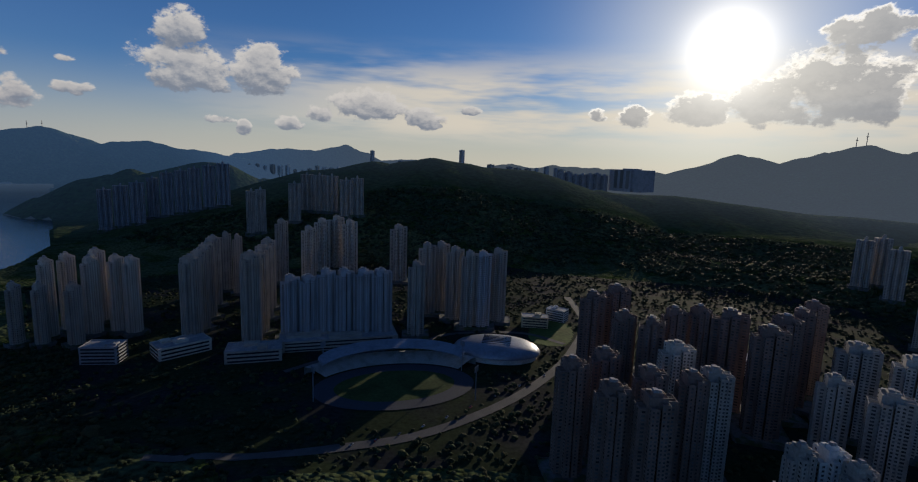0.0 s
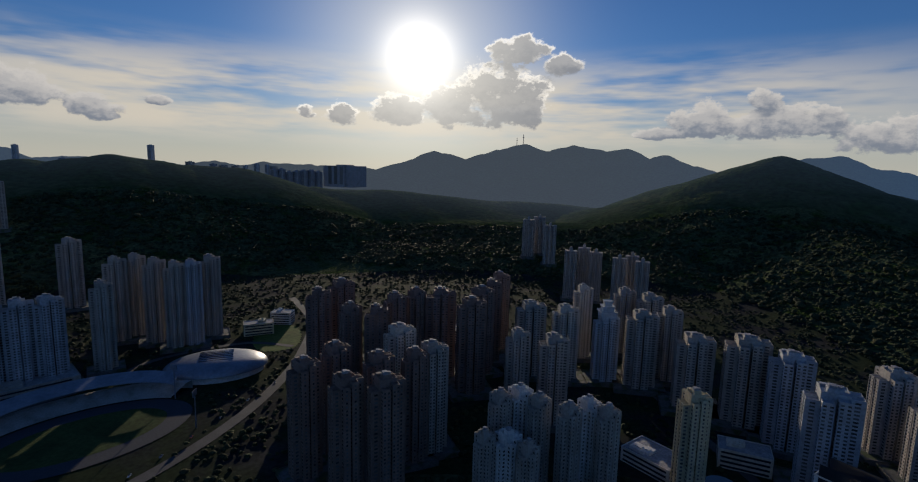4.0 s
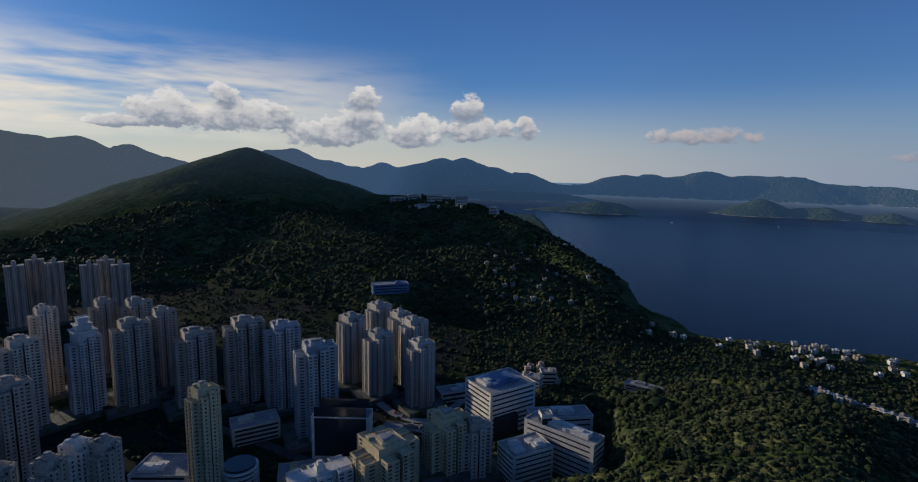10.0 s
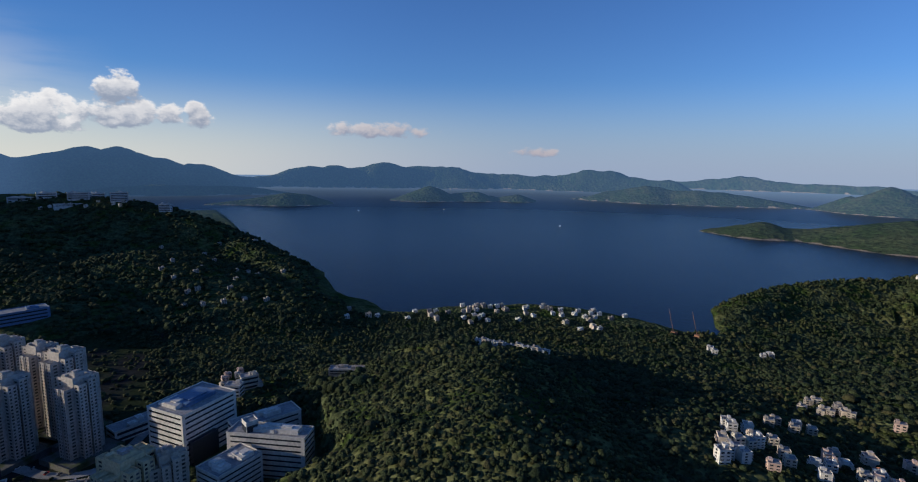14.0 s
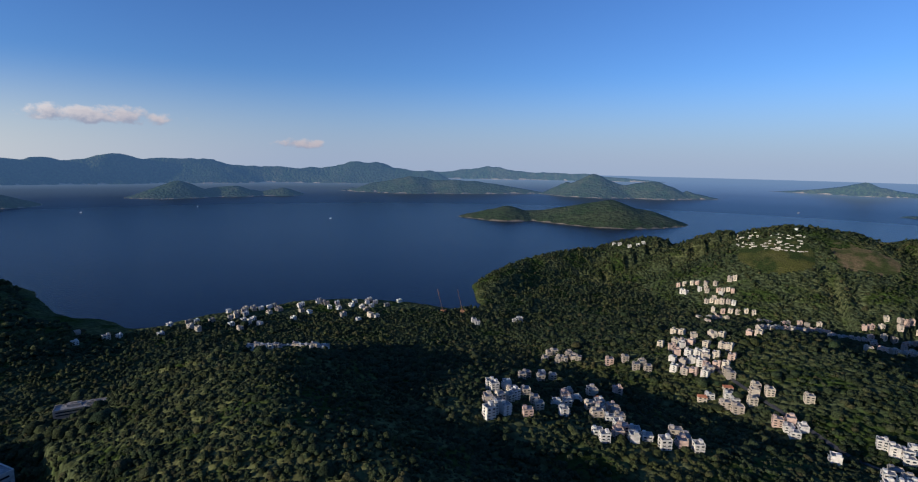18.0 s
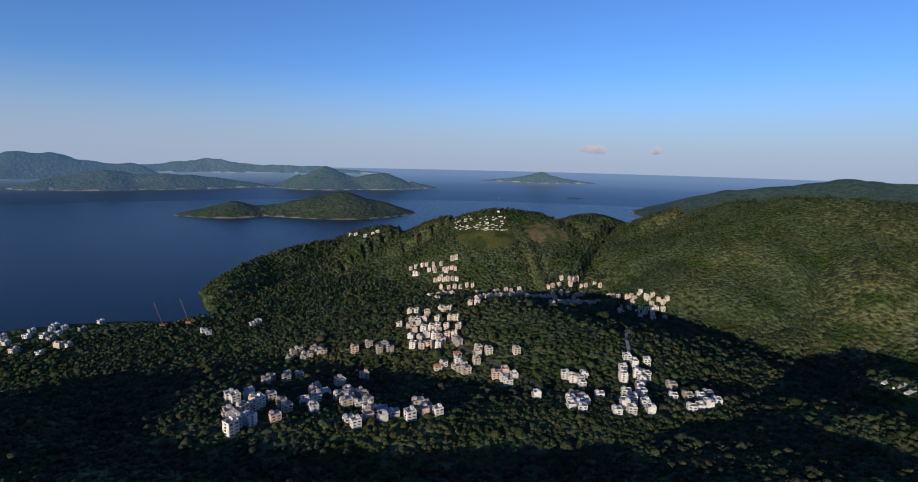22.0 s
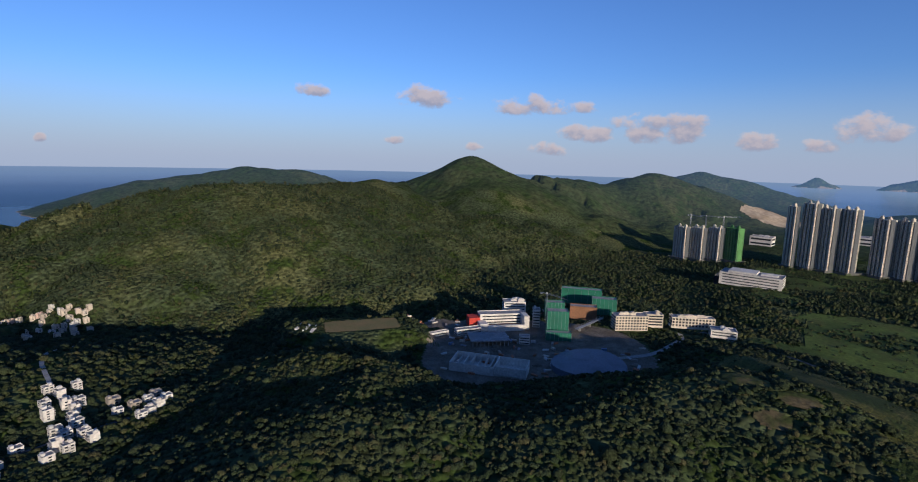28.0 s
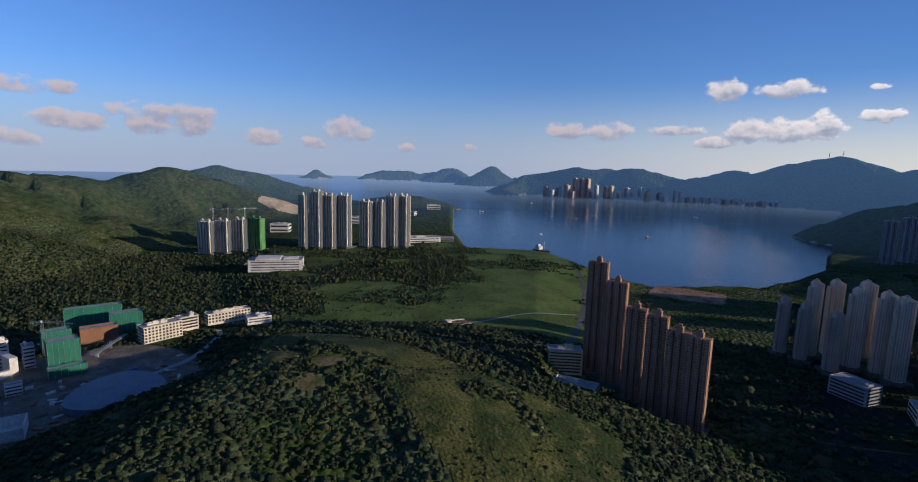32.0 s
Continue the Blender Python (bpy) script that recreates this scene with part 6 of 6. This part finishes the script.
cluster(7, 83.0, 89.8, -4.5, -3.9, "on the crest of the spur", "crest houses", 17, (11, 9), apart=16)
cluster(2, 150.0, 150.9, -18.4, -17.8, "alone on the wooded slope", VALE, 18, (6, 1))
cluster(3, 154.4, 155.6, -18.0, -17.3, "alone on the wooded slope", VALE, 19, (6, 0))
cluster(5, 165, 170, -9.0, -8.4, "near the headland crest", "crest houses", 20, (9,), apart=12)
cluster(7, 97, 100.5, -23.2, -21.6, "behind the hospital", LANE, 21, (2, 5, 3), apart=9)
cluster(7, 151.5, 155.5, -27.8, -24.7, "at the edge of the wood", WOOD, 61, (4, 2, 5, 2), apart=6.3)
cluster(9, 155.9, 159.6, -27.7, -23.3, "among trees in the valley", WOOD, 62, (0, 2, 8, 3), apart=6.3)
cluster(10, 159.7, 165.3, -27.5, -24.7, "among trees in the valley", WOOD, 63, (0, 2, 8, 12, 5), apart=6.3)
cluster(8, 164.2, 168.0, -29.3, -26.0, "among trees in the valley", WOOD, 64, (0, 8, 3, 6), apart=6.3)
cluster(5, 168.7, 174.3, -29.0, -27.1, "among trees in the valley", WOOD, 65, (3, 5, 6), apart=6.3)
cluster(6, 158.9, 162.2, -21.7, -21.0, "in a terrace above the valley", VALE, 66, (8, 5), apart=6.3)
cluster(7, 174.6, 180.1, -24.0, -22.2, "on the lane below the mound", LANE, 67, (7, 6, 2, 5), apart=6.3)
cluster(5, 181.6, 184.7, -24.8, -23.7, "on the lane below the mound", LANE, 68, (6, 3), apart=6.3)
cluster(8, 172.7, 177.9, -21.5, -17.0, "in the dense hill village", HILLV, 69, (13, 15, 14, 11), apart=6.3)
cluster(6, 174.0, 176.8, -16.1, -12.2, "in the hill village", HILLV, 70, (13, 14, 11), apart=6.3)
cluster(10, 187.8, 192.7, -16.4, -13.0, "along the hill foot", HILLV, 71, (14, 12, 11, 13), apart=6.3)
cluster(8, 196.0, 201.5, -16.3, -13.8, "at the end of the hill foot", HILLV, 72, (14, 13, 11), apart=6.3)
cluster(5, 189.8, 192.7, -24.2, -23.0, "in the valley trees", VALE, 73, (6, 0), apart=6.3)
cluster(7, 191.3, 197.3, -26.7, -24.8, "in the valley trees", VALE, 74, (6, 9, 10), apart=6.3)
cluster(20, 118.3, 131.6, -16.7, -15.7, "on the bay shore", "shore villas", 75, (9, 9, 10, 11), apart=6.3)
cluster(14, 132.2, 142.0, -16.3, -15.1, "on the bay shore", "shore villas", 76, (9, 9, 10), apart=6.3)
# white terrace on the hill brow
for i in range(13):
    u = i / 12
    x, y, z = ground(125.2 + 8.0 * u, -19.7 - 0.8 * u)
    house((9, 11, 9)[i % 3], x, y, z, -129 - 10, "in a hillside terrace", "terrace houses")

villas = bpy.data.meshes.new("far_villas")
VILLA_BM.to_mesh(villas), VILLA_BM.free()
for style in ("white", None, "cream", "grey"):
    villas.materials.append(WALLS[style] if style else GLASS)
tagged(new("far_villas", villas), "pale villas along the bay shore and the wooded spur", "houses", kind="stuff")

# ---------------------------------------------------------------- far city, masts, graves, boats
def far_block(az, r, w, h, style, base_el=None, room=True, label="", group="waterfront towers", turn=-38):
    """A far tower; it is drawn in towards the drone with the land it stands on."""
    x, y = polar(az, r)
    z = 2.0 if base_el is None else EYE_Z + r * math.tan(radians(base_el))
    X, Y, Z, s = (float(v) for v in draw_in(x, y, z))
    ob = thing("city_tower", label or f"distant {WORDS[style]} high-rise on the far waterfront", "tower", pose(X, Y, Z, 0, 0, -az + turn) @ Matrix.Diagonal((s, s, s, 1)), group)
    part("shaft", boxes((-w / 2, -w * 0.35, -12, w / 2, w * 0.35, h), (-w * 0.3, -w * 0.42, -12, w * 0.3, w * 0.42, h - 2)), WALLS[style], ob)
    if room:
        part("roof_room", boxes((-w * 0.2, -w * 0.15, h, w * 0.2, w * 0.15, h + 6)), WALLS[style], ob)
    bays = 3
    part("panes", boxes(*((-w * 0.3 + w * 0.2 * i + 0.04 * w, -w * 0.425, 4, -w * 0.3 + w * 0.2 * i + 0.15 * w, -w * 0.4195, h - 4) for i in range(bays))), TOWER_GLASS, ob, kind="stuff")
    return ob


rng = random.Random(3)
for i in range(34):
    az = 297.6 + 22.5 * i / 33 + rng.uniform(-0.25, 0.25)
    low_side = az > 312
    far_block(az, 4480 + rng.uniform(0, 200), rng.uniform(30, 60), rng.uniform(28, 50) if low_side else rng.uniform(50, 120), rng.choice(["cream", "white", "white", "white", "pink"]))
for az in (300.6, 301.3, 301.9):
    far_block(az, 4600, 40, 170, "pink")
for i in range(14):
    far_block(313 + 0.55 * i, 4760 + rng.uniform(0, 120), rng.uniform(45, 60), rng.uniform(30, 44), "white", room=False)
for i in range(20):
    az = 356.5 + i * 0.95 + rng.uniform(-0.3, 0.3)
    far_block(az, 6500, rng.uniform(40, 80), rng.uniform(60, 130), rng.choice(["grey", "dark", "blue"]), -1.3, label="hazy distant high-rise of the city skyline", group="skyline towers")
far_block(3.45, 7200, 62, 330, "blue", -1.4, label="very tall slim skyscraper on the city skyline", group="skyline towers")
far_block(353.6, 7200, 50, 230, "blue", -1.0, label="tall pointed skyscraper on the city skyline", group="skyline towers")
for i in range(16):
    far_block(339.5 + i * 0.75, 5400, rng.uniform(30, 50), rng.uniform(70, 130), rng.choice(["cream", "grey", "white"]), -2.3, label="distant pale high-rise below the island peaks", group="skyline towers")
big = far_block(21.8, 2900, 190, 102, "dark", -2.3, label="massive dark unfinished block on the saddle", group="skyline towers")
for i in range(7):
    far_block(14.5 + i * 0.75, 2900, 34, rng.uniform(76, 90), "dark", -2.55, label="dark apartment block on the saddle", group="skyline towers")

MAST = material("galvanised_mast", (0.18, 0.18, 0.19), 0.6, 0.5)


def mast(az, el, r, h):
    x, y = polar(az, r)
    X, Y, Z, s = (float(v) for v in draw_in(x, y, EYE_Z + r * math.tan(radians(el))))
    m = thing("radio_mast", "thin steel radio mast on the summit", "mast", pose(X, Y, Z - 24) @ Matrix.Diagonal((s, s, s, 1)), "summit masts")
    part("pole", boxes((-1.6, -1.6, -12, 1.6, 1.6, h + 18)), MAST, m)
    part("platform", boxes((-5, -5, h * 0.55 + 18, 5, 5, h * 0.62 + 18)), MAST, m)


mast(41.3, 2.95, 4400, 60), mast(40.6, 2.75, 4400, 45), mast(324.4, 1.75, 5500, 60), mast(323.4, 1.65, 5500, 60)

HEADSTONE = wall_tone("pale_stone_terrace", (0.55, 0.52, 0.46))
rng = random.Random(9)
bm = bmesh.new()
for i in range(90):
    x, y, z = ground(rng.uniform(177.2, 183.2), rng.uniform(-8.1, -6.5))
    w = rng.uniform(1.5, 4.0)
    box(bm, x - w, y - 0.5, z - 0.5, x + w, y + 0.5, z + rng.uniform(1.0, 2.0))
graves = bpy.data.meshes.new("terraced_graves")
bm.to_mesh(graves), bm.free()
graves.materials.append(HEADSTONE)
tagged(new("terraced_graves", graves), "pale stone grave terraces on the hilltop", "graves", kind="stuff")
pav_x, pav_y, pav_z = ground(182.0, -6.0)
kiosk = thing("hilltop_kiosk", "small white square kiosk on the burial hill", "hut", pose(pav_x, pav_y, pav_z))
part("wall", boxes((-2.5, -2.5, -1, 2.5, 2.5, 3.2)), WALLS["white"], kiosk)
part("roof", boxes((-3.2, -3.2, 3.2, 3.2, 3.2, 3.7)), WALLS["white"], kiosk)

HULL = wall_tone("dark_hull_paint", (0.10, 0.10, 0.12))


def boat(az, el, length, label, turn, barge=False):
    r = EYE_Z / math.tan(radians(-el))
    x, y = polar(az, r)
    X, Y, Z, s = (float(v) for v in draw_in(x, y, 0.0))
    b = thing("barge" if barge else "boat", label, "boat", pose(X, Y, Z, 0, 0, turn) @ Matrix.Diagonal((s, s, s, 1)), "boats")
    w = length * 0.22
    bm = bmesh.new()
    low = [bm.verts.new(p) for p in ((-length / 2, -w * 0.7, -1), (length * 0.3, -w * 0.7, -1), (length * 0.45, 0, -1), (length * 0.3, w * 0.7, -1), (-length / 2, w * 0.7, -1))]
    top = [bm.verts.new(p) for p in ((-length / 2, -w, 2), (length * 0.32, -w, 2), (length * 0.5, 0, 2.8), (length * 0.32, w, 2), (-length / 2, w, 2))]
    bm.faces.new(low[::-1]), bm.faces.new(top)
    for i in range(5):
        bm.faces.new((low[i], low[(i + 1) % 5], top[(i + 1) % 5], top[i]))
    part("hull", bm, HULL if barge else WALLS["white"], b)
    part("cabin", boxes((-length * 0.38, -w * 0.6, 2, -length * 0.1, w * 0.6, 2 + length * 0.16), (-length * 0.34, -w * 0.45, 2 + length * 0.16, -length * 0.2, w * 0.45, 2 + length * 0.26)), WALLS["white"], b)
    if barge:
        part("derrick", boxes((length * 0.1, -0.5, 2, length * 0.13, 0.5, length * 0.5)), STEEL, b)
    return b


for az, el, length, turn in ((308.5, -7.0, 40, 20), (312.9, -4.6, 45, 50), (297.2, -7.3, 24, 10), (290.4, -5.0, 45, 80), (296.0, -3.9, 50, 5), (301.0, -5.4, 22, 40), (111.5, -5.2, 16, 30), (118, -4.2, 18, 60), (121, -5.0, 12, 0), (134, -6.5, 14, 20), (182, -4.4, 20, 30)):
    boat(az, el, length * 0.6, "small boat crossing the calm water", turn)
boat(297.4, -9.05, 60, "dark work barge with a derrick at the shore", 20, True)
boat(303.6, -10.4, 40, "dark work barge with a derrick at the shore", 70, True)
# two derricks at the bay shore
for az in (146.6, 148.9):
    x, y, z = stand(az, r=800)
    c = thing("shore_derrick", "leaning orange lattice derrick at the bay shore", "crane", pose(x, y, max(z, 2)), "shore derricks")
    part("base", boxes((-4, -3, -1, 4, 3, 5)), WALLS["rust"], c)
    part("boom", boxes((-0.35, -0.35, 4, 0.35, 0.35, 40)), WALLS["rust"], c).matrix_basis = pose(0, 0, 0, 0, -14, -az)

# paved terrace of the grassland park
terrace = thing("park_terrace", "red-brown paved park terrace with low white walls", "terrace", pose(plaza_x, plaza_y, float(height(np.array([plaza_x]), np.array([plaza_y]))[0]) + 0.6, 0, 0, -288 + 24))
part("paving", boxes((-17, -11, -2, 17, 11, 0.25)), CLAY, terrace, "red-brown paving")
part("low_wall", boxes((-17.5, 11.01, -2, 17.5, 11.5, 1.4)), WALLS["white"], terrace)
part("low_wall", boxes((-17.5, -11.5, -2, 17.5, -11.01, 1.1)), WALLS["white"], terrace)
part("shelter", boxes((-15, 3, 0.25, -7, 9, 3.2), (-16, 2.2, 3.2, -6, 9.8, 3.6)), WALLS["white"], terrace)
# bleachers by the sand pitch and cars on the estate roads
for k in range(3):
    x, y, z = stand(219.6 + 0.8 * k, r=588 - 6 * k)
    b = thing("bleacher", "pale stepped concrete bleacher beside the sand pitch", "bleacher", pose(x, y, z, 0, 0, -219 + 70), "bleachers")
    for s in range(3):
        part("step", boxes((-11, -1.5 + s, 0.3, 11, -0.5 + s, 0.9 + 0.5 * s)), WALLS["white"], b)
TYRE = material("black_tyre", (0.02, 0.02, 0.02), 0.9)
CARS = [wall_tone(n, c, 0.35) for n, c in (("white_car_paint", (0.7, 0.7, 0.7)), ("silver_car_paint", (0.4, 0.41, 0.43)), ("red_car_paint", (0.4, 0.03, 0.03)), ("dark_car_paint", (0.05, 0.06, 0.08)))]
rng = random.Random(12)
for k in range(18):
    u = k / 17
    if k < 9:
        az, r, turn = 76 + 8 * u * 2, 556 - 100 * u * 2 + 4 * (k % 2), -76 + 40
    else:
        az, r, turn = 350 + 24 * (u - 0.5) * 2, 414 + 160 * ((u - 0.5) * 2) ** 2, -355 + 60
    x, y, z = stand(az, r=r)
    tone = k % 4
    c = thing("car", ("small white car parked on the road", "small silver car on the road", "small red car on the road", "small dark car parked on the road")[tone], "car", pose(x, y, z + 0.55, 0, 0, turn + rng.uniform(-8, 8)), "cars")
    part("body", boxes((-2.1, -0.85, 0.3, 2.1, 0.85, 0.95), bevel=0.08), CARS[tone], c)
    part("cabin", boxes((-1.2, -0.75, 0.95, 1.0, 0.75, 1.5), bevel=0.15), GLASS, c)
    for sx in (-1.3, 1.3):
        for sy in (-0.8, 0.8):
            bm = bmesh.new()
            bmesh.ops.create_cone(bm, cap_ends=True, segments=10, radius1=0.33, radius2=0.33, depth=0.22, matrix=Matrix.Translation((sx, sy, 0.33)) @ Matrix.Rotation(math.pi / 2, 4, "X"))
            part("wheel", bm, TYRE, c)

# ---------------------------------------------------------------- the woods
def crown_shapes(count, lobes, seed):
    """Crowns of several leafy lobes, each a rough twenty-sided clump."""
    rng = np.random.default_rng(seed)
    g = (1 + math.sqrt(5)) / 2
    iv = np.array([(-1, g, 0), (1, g, 0), (-1, -g, 0), (1, -g, 0), (0, -1, g), (0, 1, g), (0, -1, -g), (0, 1, -g), (g, 0, -1), (g, 0, 1), (-g, 0, -1), (-g, 0, 1)], float) / math.sqrt(1 + g * g)
    fi = np.array([(0, 11, 5), (0, 5, 1), (0, 1, 7), (0, 7, 10), (0, 10, 11), (1, 5, 9), (5, 11, 4), (11, 10, 2), (10, 7, 6), (7, 1, 8),
                   (3, 9, 4), (3, 4, 2), (3, 2, 6), (3, 6, 8), (3, 8, 9), (4, 9, 5), (2, 4, 11), (6, 2, 10), (8, 6, 7), (9, 8, 1)])
    shapes = []
    for _ in range(count):
        vs, fs = [], []
        for k in range(lobes):
            a, rad = rng.uniform(0, 6.283), (rng.uniform(0.0, 0.2) if k == 0 else rng.uniform(0.30, 0.80))
            s = rng.uniform(0.60, 0.85) if k == 0 else rng.uniform(0.30, 0.58)
            c = np.array([rad * math.cos(a), rad * math.sin(a), rng.uniform(0.35, 1.0) - 0.55 * rad])
            q, _r = np.linalg.qr(rng.normal(size=(3, 3)))
            q = q if np.linalg.det(q) > 0 else q * np.array([1, 1, -1])
            v = (iv * (s * rng.uniform(0.76, 1.24, (len(iv), 1)))) @ q + c
            fs.append(fi + len(iv) * len(vs))
            vs.append(v)
        v, f = np.concatenate(vs), np.concatenate(fs)
        up = np.cross(v[f[:, 1]] - v[f[:, 0]], v[f[:, 2]] - v[f[:, 0]])
        shapes.append((v, f[up[:, 2] > -0.3 * np.linalg.norm(up, axis=1)]))
    return shapes


def wood(name, label, x, y, size, shapes, seed, mat, tall=1.0):
    rng = np.random.default_rng(seed)
    z = height(x, y)
    pick, turn = rng.integers(0, len(shapes), len(x)), rng.uniform(0, 6.283, len(x))
    V, F, n = [], [], 0
    for k, (sv, sf) in enumerate(shapes):
        sel = np.nonzero(pick == k)[0]
        if not len(sel):
            continue
        c, s = np.cos(turn[sel])[:, None], np.sin(turn[sel])[:, None]
        q = size[sel][:, None]
        px = (sv[:, 0] * c - sv[:, 1] * s) * q + x[sel][:, None]
        py = (sv[:, 0] * s + sv[:, 1] * c) * q + y[sel][:, None]
        pz = sv[:, 2] * q * tall * rng.uniform(0.5, 0.9, (len(sel), 1)) + z[sel][:, None] - q * 0.12 + 2.2 * (fbm(x[sel], y[sel], 26, 2, 61)[:, None] - 0.5)
        V.append(np.stack([px, py, pz], -1).reshape(-1, 3))
        F.append((sf[None] + (np.arange(len(sel)) * len(sv))[:, None, None]).reshape(-1, 3) + n)
        n += len(sel) * len(sv)
    ob = mesh_object(name, np.concatenate(V), np.concatenate(F), mat, True)
    return tagged(ob, label, "trees", kind="stuff")


TAKEN = np.zeros((1500, 1500), bool)  # two-metre cells that things stand on
for ox, oy, rad in OCCUPIED:
    i0, i1 = (int(max(0, min(1500, (ox + s * rad + 1500) / 2 + (s > 0)))) for s in (-1, 1))
    j0, j1 = (int(max(0, min(1500, (oy + s * rad + 1500) / 2 + (s > 0)))) for s in (-1, 1))
    if i1 > i0 and j1 > j0:
        gi, gj = np.mgrid[i0:i1, j0:j1]
        TAKEN[i0:i1, j0:j1] |= (gi * 2 - 1499 - ox) ** 2 + (gj * 2 - 1499 - oy) ** 2 < rad * rad


def scatter(r0, r1, az0, az1, step, seed):
    rng = np.random.default_rng(seed)
    n = int(math.pi * (r1 * r1 - r0 * r0) * (az1 - az0) / 360 / step ** 2)
    r = np.sqrt(rng.uniform(r0 * r0, r1 * r1, n))
    a = np.radians(rng.uniform(az0, az1, n))
    x, y = r * np.sin(a), r * np.cos(a)
    keep = height(x, y) > 4.0
    x, y = x[keep], y[keep]
    i, j = np.floor((x + 1500) / 2).astype(int), np.floor((y + 1500) / 2).astype(int)
    keep = ~TAKEN[np.clip(i, 0, 1499), np.clip(j, 0, 1499)]
    x, y = x[keep], y[keep]
    for inside in CLEARINGS:
        keep = ~inside(x, y)
        x, y = x[keep], y[keep]
    return x, y, rng


NEAR, MID, FARC = crown_shapes(20, 2, 1), crown_shapes(16, 1, 2), crown_shapes(12, 1, 3)
x, y, rng = scatter(130, 430, 100, 322, 3.2, 11)
wood("near_wood", "dense dark green broadleaf wood on the near hill", x, y, rng.gamma(2.0, 0.55, len(x)) + 1.0, NEAR, 21, LEAF)
x, y, rng = scatter(430, 820, 90, 325, 4.3, 12)
wood("hillside_wood", "dense green broadleaf wood on the hillsides", x, y, rng.gamma(2.4, 0.62, len(x)) + 1.3, MID, 22, LEAF)
x, y, rng = scatter(820, 1500, 148, 290, 7.0, 13)
wood("far_slope_wood", "green scrub and trees on the far slopes", x, y, rng.gamma(5.0, 0.36, len(x)) + 1.3, FARC, 23, LEAF, 1.5)
x, y, rng = scatter(300, 1150, -38, 96, 10.0, 14)
wood("street_trees", "dark trees between the towers of the town", x, y, rng.uniform(2.4, 4.8, len(x)), FARC, 24, LEAF)
x, y, rng = scatter(430, 1640, -36, 112, 11.0, 15)
hill = height(x, y) > 13
x, y = x[hill], y[hill]
wood("valley_wood", "dark woods on the slopes behind the town", x, y, rng.gamma(5.0, 0.7, len(x)) + 2.6, FARC, 25, LEAF)
rng = np.random.default_rng(33)
r, a = np.sqrt(rng.uniform(640 ** 2, 1540 ** 2, 16000)), np.radians(rng.uniform(268, 303, 16000))
x, y = r * np.sin(a), r * np.cos(a)
clump = landfill(x, y) & (fbm(x, y, 110, 3, 8) > np.where(a > radians(291), 0.66, 0.55))
wood("grassland_copse", "dark tree clumps dotted over the harbour grassland", x[clump], y[clump], rng.gamma(5.0, 0.4, int(clump.sum())) + 1.0, FARC, 27, LEAF)
SHRUB = crown_shapes(10, 1, 6)
sets = []
for seed, r0, r1, a0, a1, step, zone in ((31, 190, 640, 266, 308, 4.6, grassy_slope), (32, 640, 1540, 268, 289, 9.0, landfill)):
    rng = np.random.default_rng(seed)
    n = int(math.pi * (r1 * r1 - r0 * r0) * (a1 - a0) / 360 / step ** 2)
    r, a = np.sqrt(rng.uniform(r0 * r0, r1 * r1, n)), np.radians(rng.uniform(a0, a1, n))
    x, y = r * np.sin(a), r * np.cos(a)
    keep = zone(x, y) & (fbm(x, y, 25, 3, 3) > 0.45)
    sets.append((x[keep], y[keep], rng.gamma(3.0, 0.22, int(keep.sum())) * (1 + (r0 > 500) * 1.2) + 0.3))
wood("scrub", "low olive scrub scattered over the grass", np.concatenate([s[0] for s in sets]), np.concatenate([s[1] for s in sets]), np.concatenate([s[2] for s in sets]), SHRUB, 26, LEAF)
